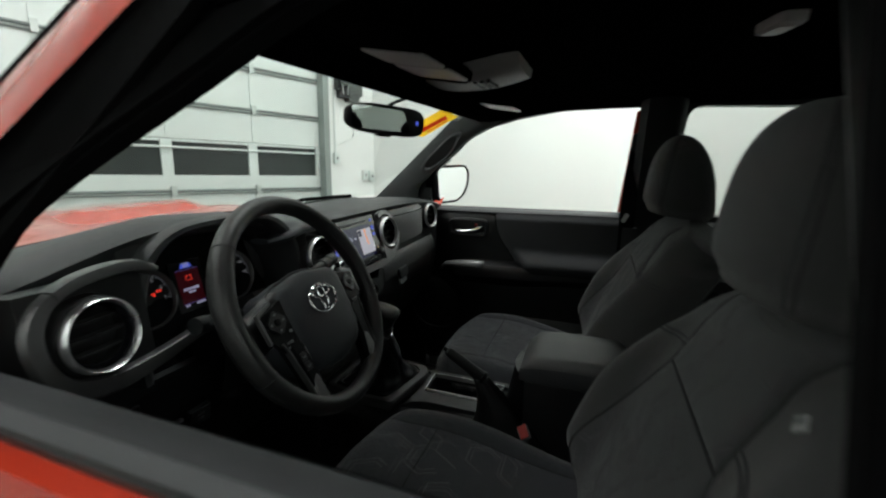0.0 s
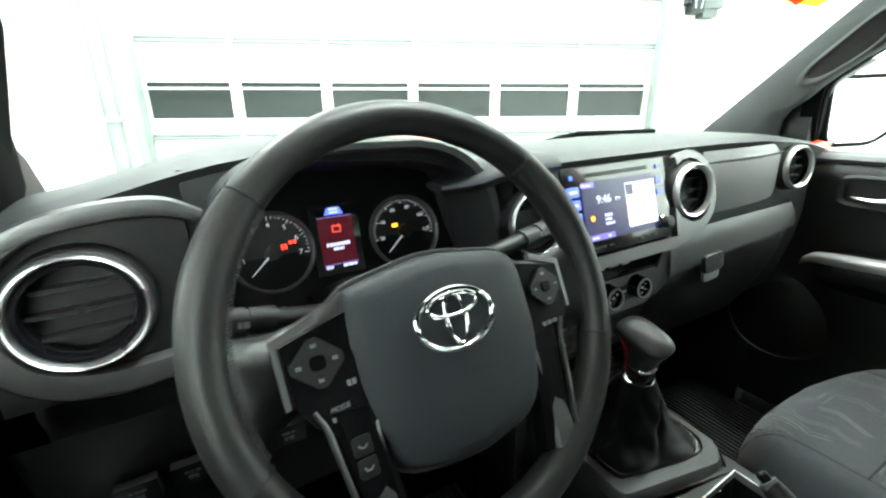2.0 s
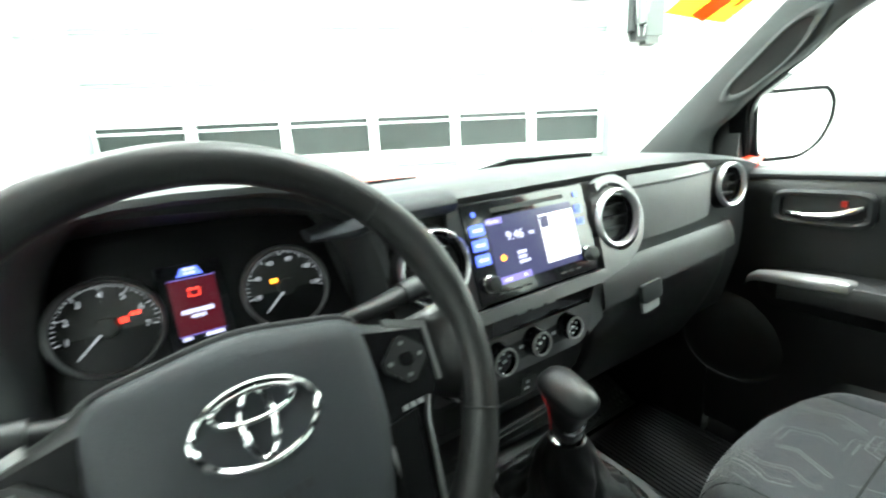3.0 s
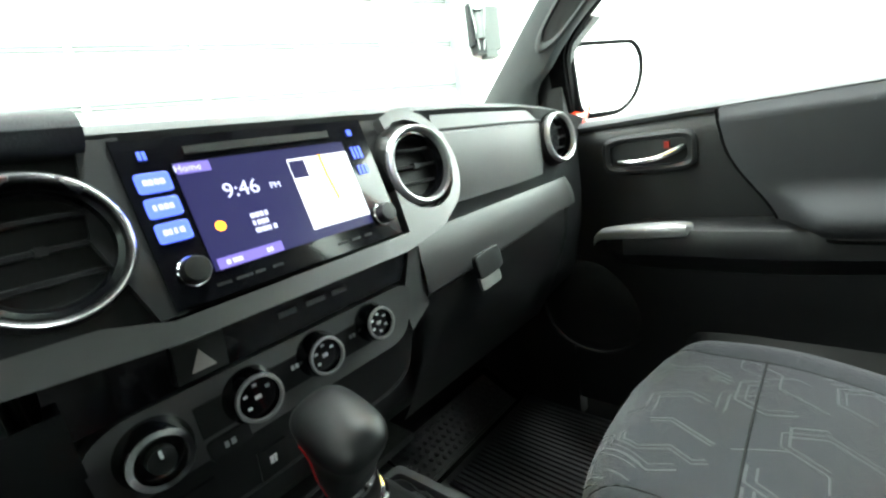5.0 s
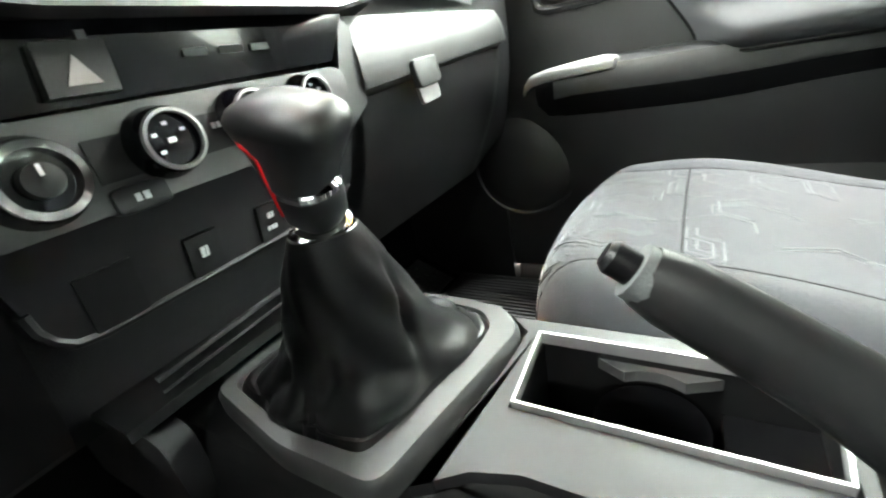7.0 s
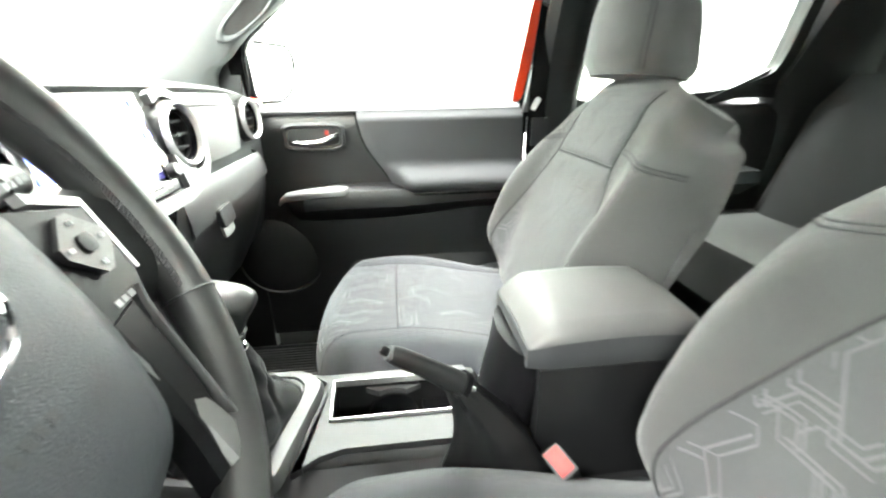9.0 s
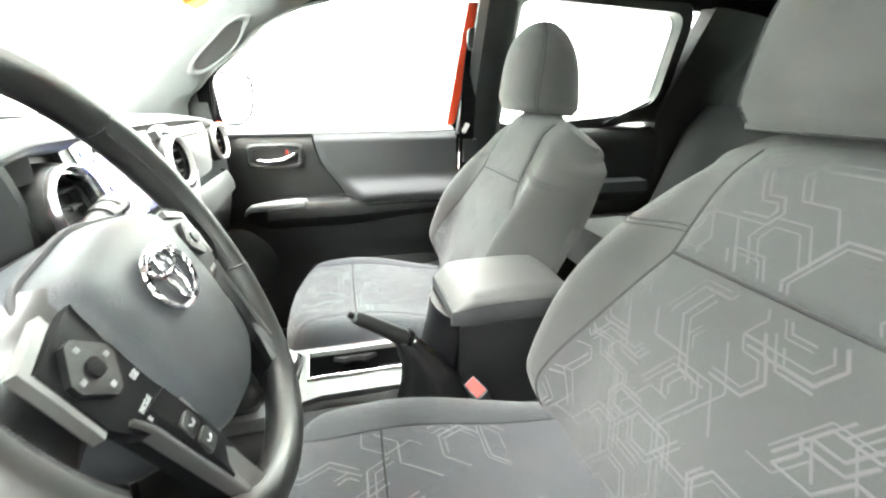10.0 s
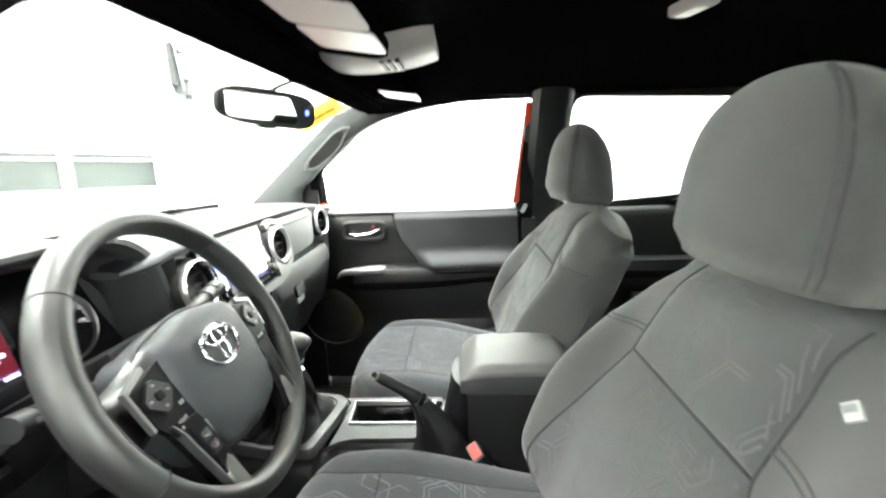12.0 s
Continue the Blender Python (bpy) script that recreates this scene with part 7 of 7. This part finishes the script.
ohc = thing("overhead_console", (0, -0.15, 1.49), "pale grey overhead lamp console with switches", "overhead console")
b = B()
rings = []
for k in range(13):
    t = k / 12
    y = -0.03 - 0.225 * t
    w = (0.052 + 0.036 * smooth(0, 0.25, t)) * (1 - 0.10 * smooth(0.85, 1.0, t))
    zl = 1.480 + 0.014 * t - 0.012 * math.sin(t * 3.14)
    rings.append([Vector((-w * 1.1, y, 1.515)), Vector((-w, y, zl + 0.008)), Vector((-w * 0.85, y, zl)), Vector((0, y, zl - 0.003)), Vector((w * 0.85, y, zl)), Vector((w, y, zl + 0.008)), Vector((w * 1.1, y, 1.515))])
loft(b, rings)
oc = part("lamp_housing", b, LAMPLENS, ohc, "pale grey moulded housing")
for x in (-0.034, 0.034):
    b = B(); pill(b, axes((x, -0.222, 1.4945), (1, 0, 0), (0, 0, -1)), 0.024, 0.02, 0.005, 5)
    part("lamp_lens", b, PALE, oc, "pale lamp lens")
for k in range(3):
    b = B(); box(b, -0.04, 0.04, -0.19 + 0.014 * k, -0.183 + 0.014 * k, 1.4715, 1.482, 0.002)
    part("switch", b, DARK, oc)
b = B(); bars(b, axes((0, -0.225, 1.4900), (1, 0, 0), (0, 0, -1)), -0.008, 0.008, 0, 0.008, 2, 160)
part("lettering", b, BLACK, oc)

dome = thing("roof_lamp", (-0.135, -0.64, 1.515), "small pale roof lamp on the black lining", "roof lamp")
dm = axes((-0.135, -0.640, 1.518), (1, 0.2, 0), (0, 0, -1))
b = B(); pill(b, dm, 0.038, 0.019, 0.014, 5, 0.4)
dl = part("lamp_bezel", b, LAMPLENS, dome)
b = B(); pill(b, dm @ Matrix.Translation((0.006, 0, 0.010)), 0.024, 0.013, 0.006, 4)
part("lamp_lens", b, PALE, dl, "pale lamp lens")

rvm = thing("rear_view_mirror", (0.0, 0.09, 1.44), "black rear-view mirror with a small blue light", "rear-view mirror")
MM = axes((0.010, 0.070, 1.410), (1, -0.5, -0.05), (-0.5, -1, -0.10))
b = B()
prof = lambda k, z: [MM @ Vector((0.113 * k * math.copysign(abs(math.cos(a)) ** 0.55, math.cos(a)) , 0.034 * k * math.copysign(abs(math.sin(a)) ** 0.6, math.sin(a)) * (1 + 0.1 * math.cos(a)) , z)) for a in [2 * math.pi * i / 40 for i in range(40)]]
loft(b, [prof(0.5, -0.04), prof(0.85, -0.03), prof(1.0, -0.008), prof(1.02, 0.0), prof(0.99, 0.004), prof(0.95, 0.003)])
mh_ = part("mirror_housing", b, BLACK, rvm)
b = B(); vs = [b.verts.new(MM @ Vector((x, y, 0.0046))) for x, y in fillet([(-0.098, -0.024), (-0.100, 0.026), (0.045, 0.026), (0.068, -0.024)], 0.012)]; b.faces.new(vs)
part("mirror_glass", b, MIRROR, mh_)
b = B(); box(b, 0.085, 0.092, -0.004, 0.006, 0.003, 0.0058, 0.0, MM)
part("compass_light", b, BLUE, mh_)
b = B(); pill(b, MM @ Matrix.Translation((-0.01, -0.033, -0.006)), 0.02, 0.006, 0.012, 4)
part("mirror_key", b, BLACK, mh_)
b = B(); tube(b, [MM @ Vector((0.0, 0.0, -0.03)), Vector((0.0, 0.10, 1.44)), Vector((0.0, 0.135, 1.405))], [0.014, 0.012, 0.016], 12)
part("mount", b, BLACK, rvm)
b = B(); tube(b, [Vector((0.012, 0.10, 1.43)), Vector((0.02, 0.05, 1.452)), Vector((0.02, 0.0, 1.465))], 0.004, 8)
part("cable", b, BLACK, rvm)

stk = thing("windscreen_sticker", (0.32, 0.05, 1.42), "yellow and red printed sticker on the windscreen", "sticker")
def on_glass(u, v, off=0.004):
    p = shield(u, v)
    return p + Vector((0, -off, -off))
b = B(); sheet(b, lambda u, v: on_glass(0.703 + 0.127 * u, 0.755 + 0.225 * v - 0.02 * u), 8, 8, 0.0006)
sf = part("film", b, YELLOW, stk)
b = B(); sheet(b, lambda u, v: on_glass(0.748 + 0.036 * u + 0.012 * v, 0.757 + 0.19 * v - 0.02 * u, 0.0055), 5, 8, 0.0004)
part("stripe", b, REDFILM, sf)
b = B(); sheet(b, lambda u, v: on_glass(0.800 + 0.010 * u + 0.006 * v, 0.79 + 0.12 * v, 0.0055), 3, 8, 0.0004)
part("stripe", b, REDFILM, sf)

# ribbed rubber mats and the studded foot plate before the passenger's
for x0, x1 in ((0.15, 0.69), (-0.69, -0.15)):
    mt = thing("floor_mat", ((x0 + x1) / 2, 0.15, 0.401), "black ribbed rubber floor mat", "floor mat", group="floor mats")
    b = B(); box(b, x0, x1, -0.14, 0.425, 0.402, 0.409, 0.003)
    base = part("mat_base", b, MATRUB, mt)
    b = B()
    for k in range(38):
        x = x0 + 0.025 + (x1 - x0 - 0.05) * k / 37
        box(b, x - 0.0035, x + 0.0035, -0.12, 0.405, 0.409, 0.416, 0.0015, None, 1)
    part("rib", b, MATRUB, base, kind="stuff")
    for xa in (x0 + 0.004, x1 - 0.010):
        b = B(); box(b, xa, xa + 0.006, -0.135, 0.42, 0.408, 0.418, 0.002)
        part("mat_lip", b, MATRUB, base)
fm = axes((0.47, 0.495, 0.4385), (1, 0, 0), (0, -0.46, 0.89))
ft = thing("foot_plate", (0.47, 0.5, 0.43), "dark studded rubber foot plate before the mat", "foot rest")
b = B(); box(b, -0.19, 0.19, -0.055, 0.055, -0.004, 0.0, 0.002, fm)
plate = part("plate", b, MATRUB, ft)
b = B()
for i in range(18):
    for j in range(5):
        lathe(b, [(0.0065, 0.0), (0.0045, 0.003), (0, 0.0036)], fm @ Matrix.Translation((-0.17 + 0.02 * i + 0.01 * (j % 2), -0.04 + 0.02 * j, 0.0)), 8)
part("stud", b, MATRUB, plate, kind="stuff")
b = B(); box(b, -0.19, 0.19, -0.063, -0.057, -0.004, 0.004, 0.002, fm)
part("plate_lip", b, MATRUB, plate)
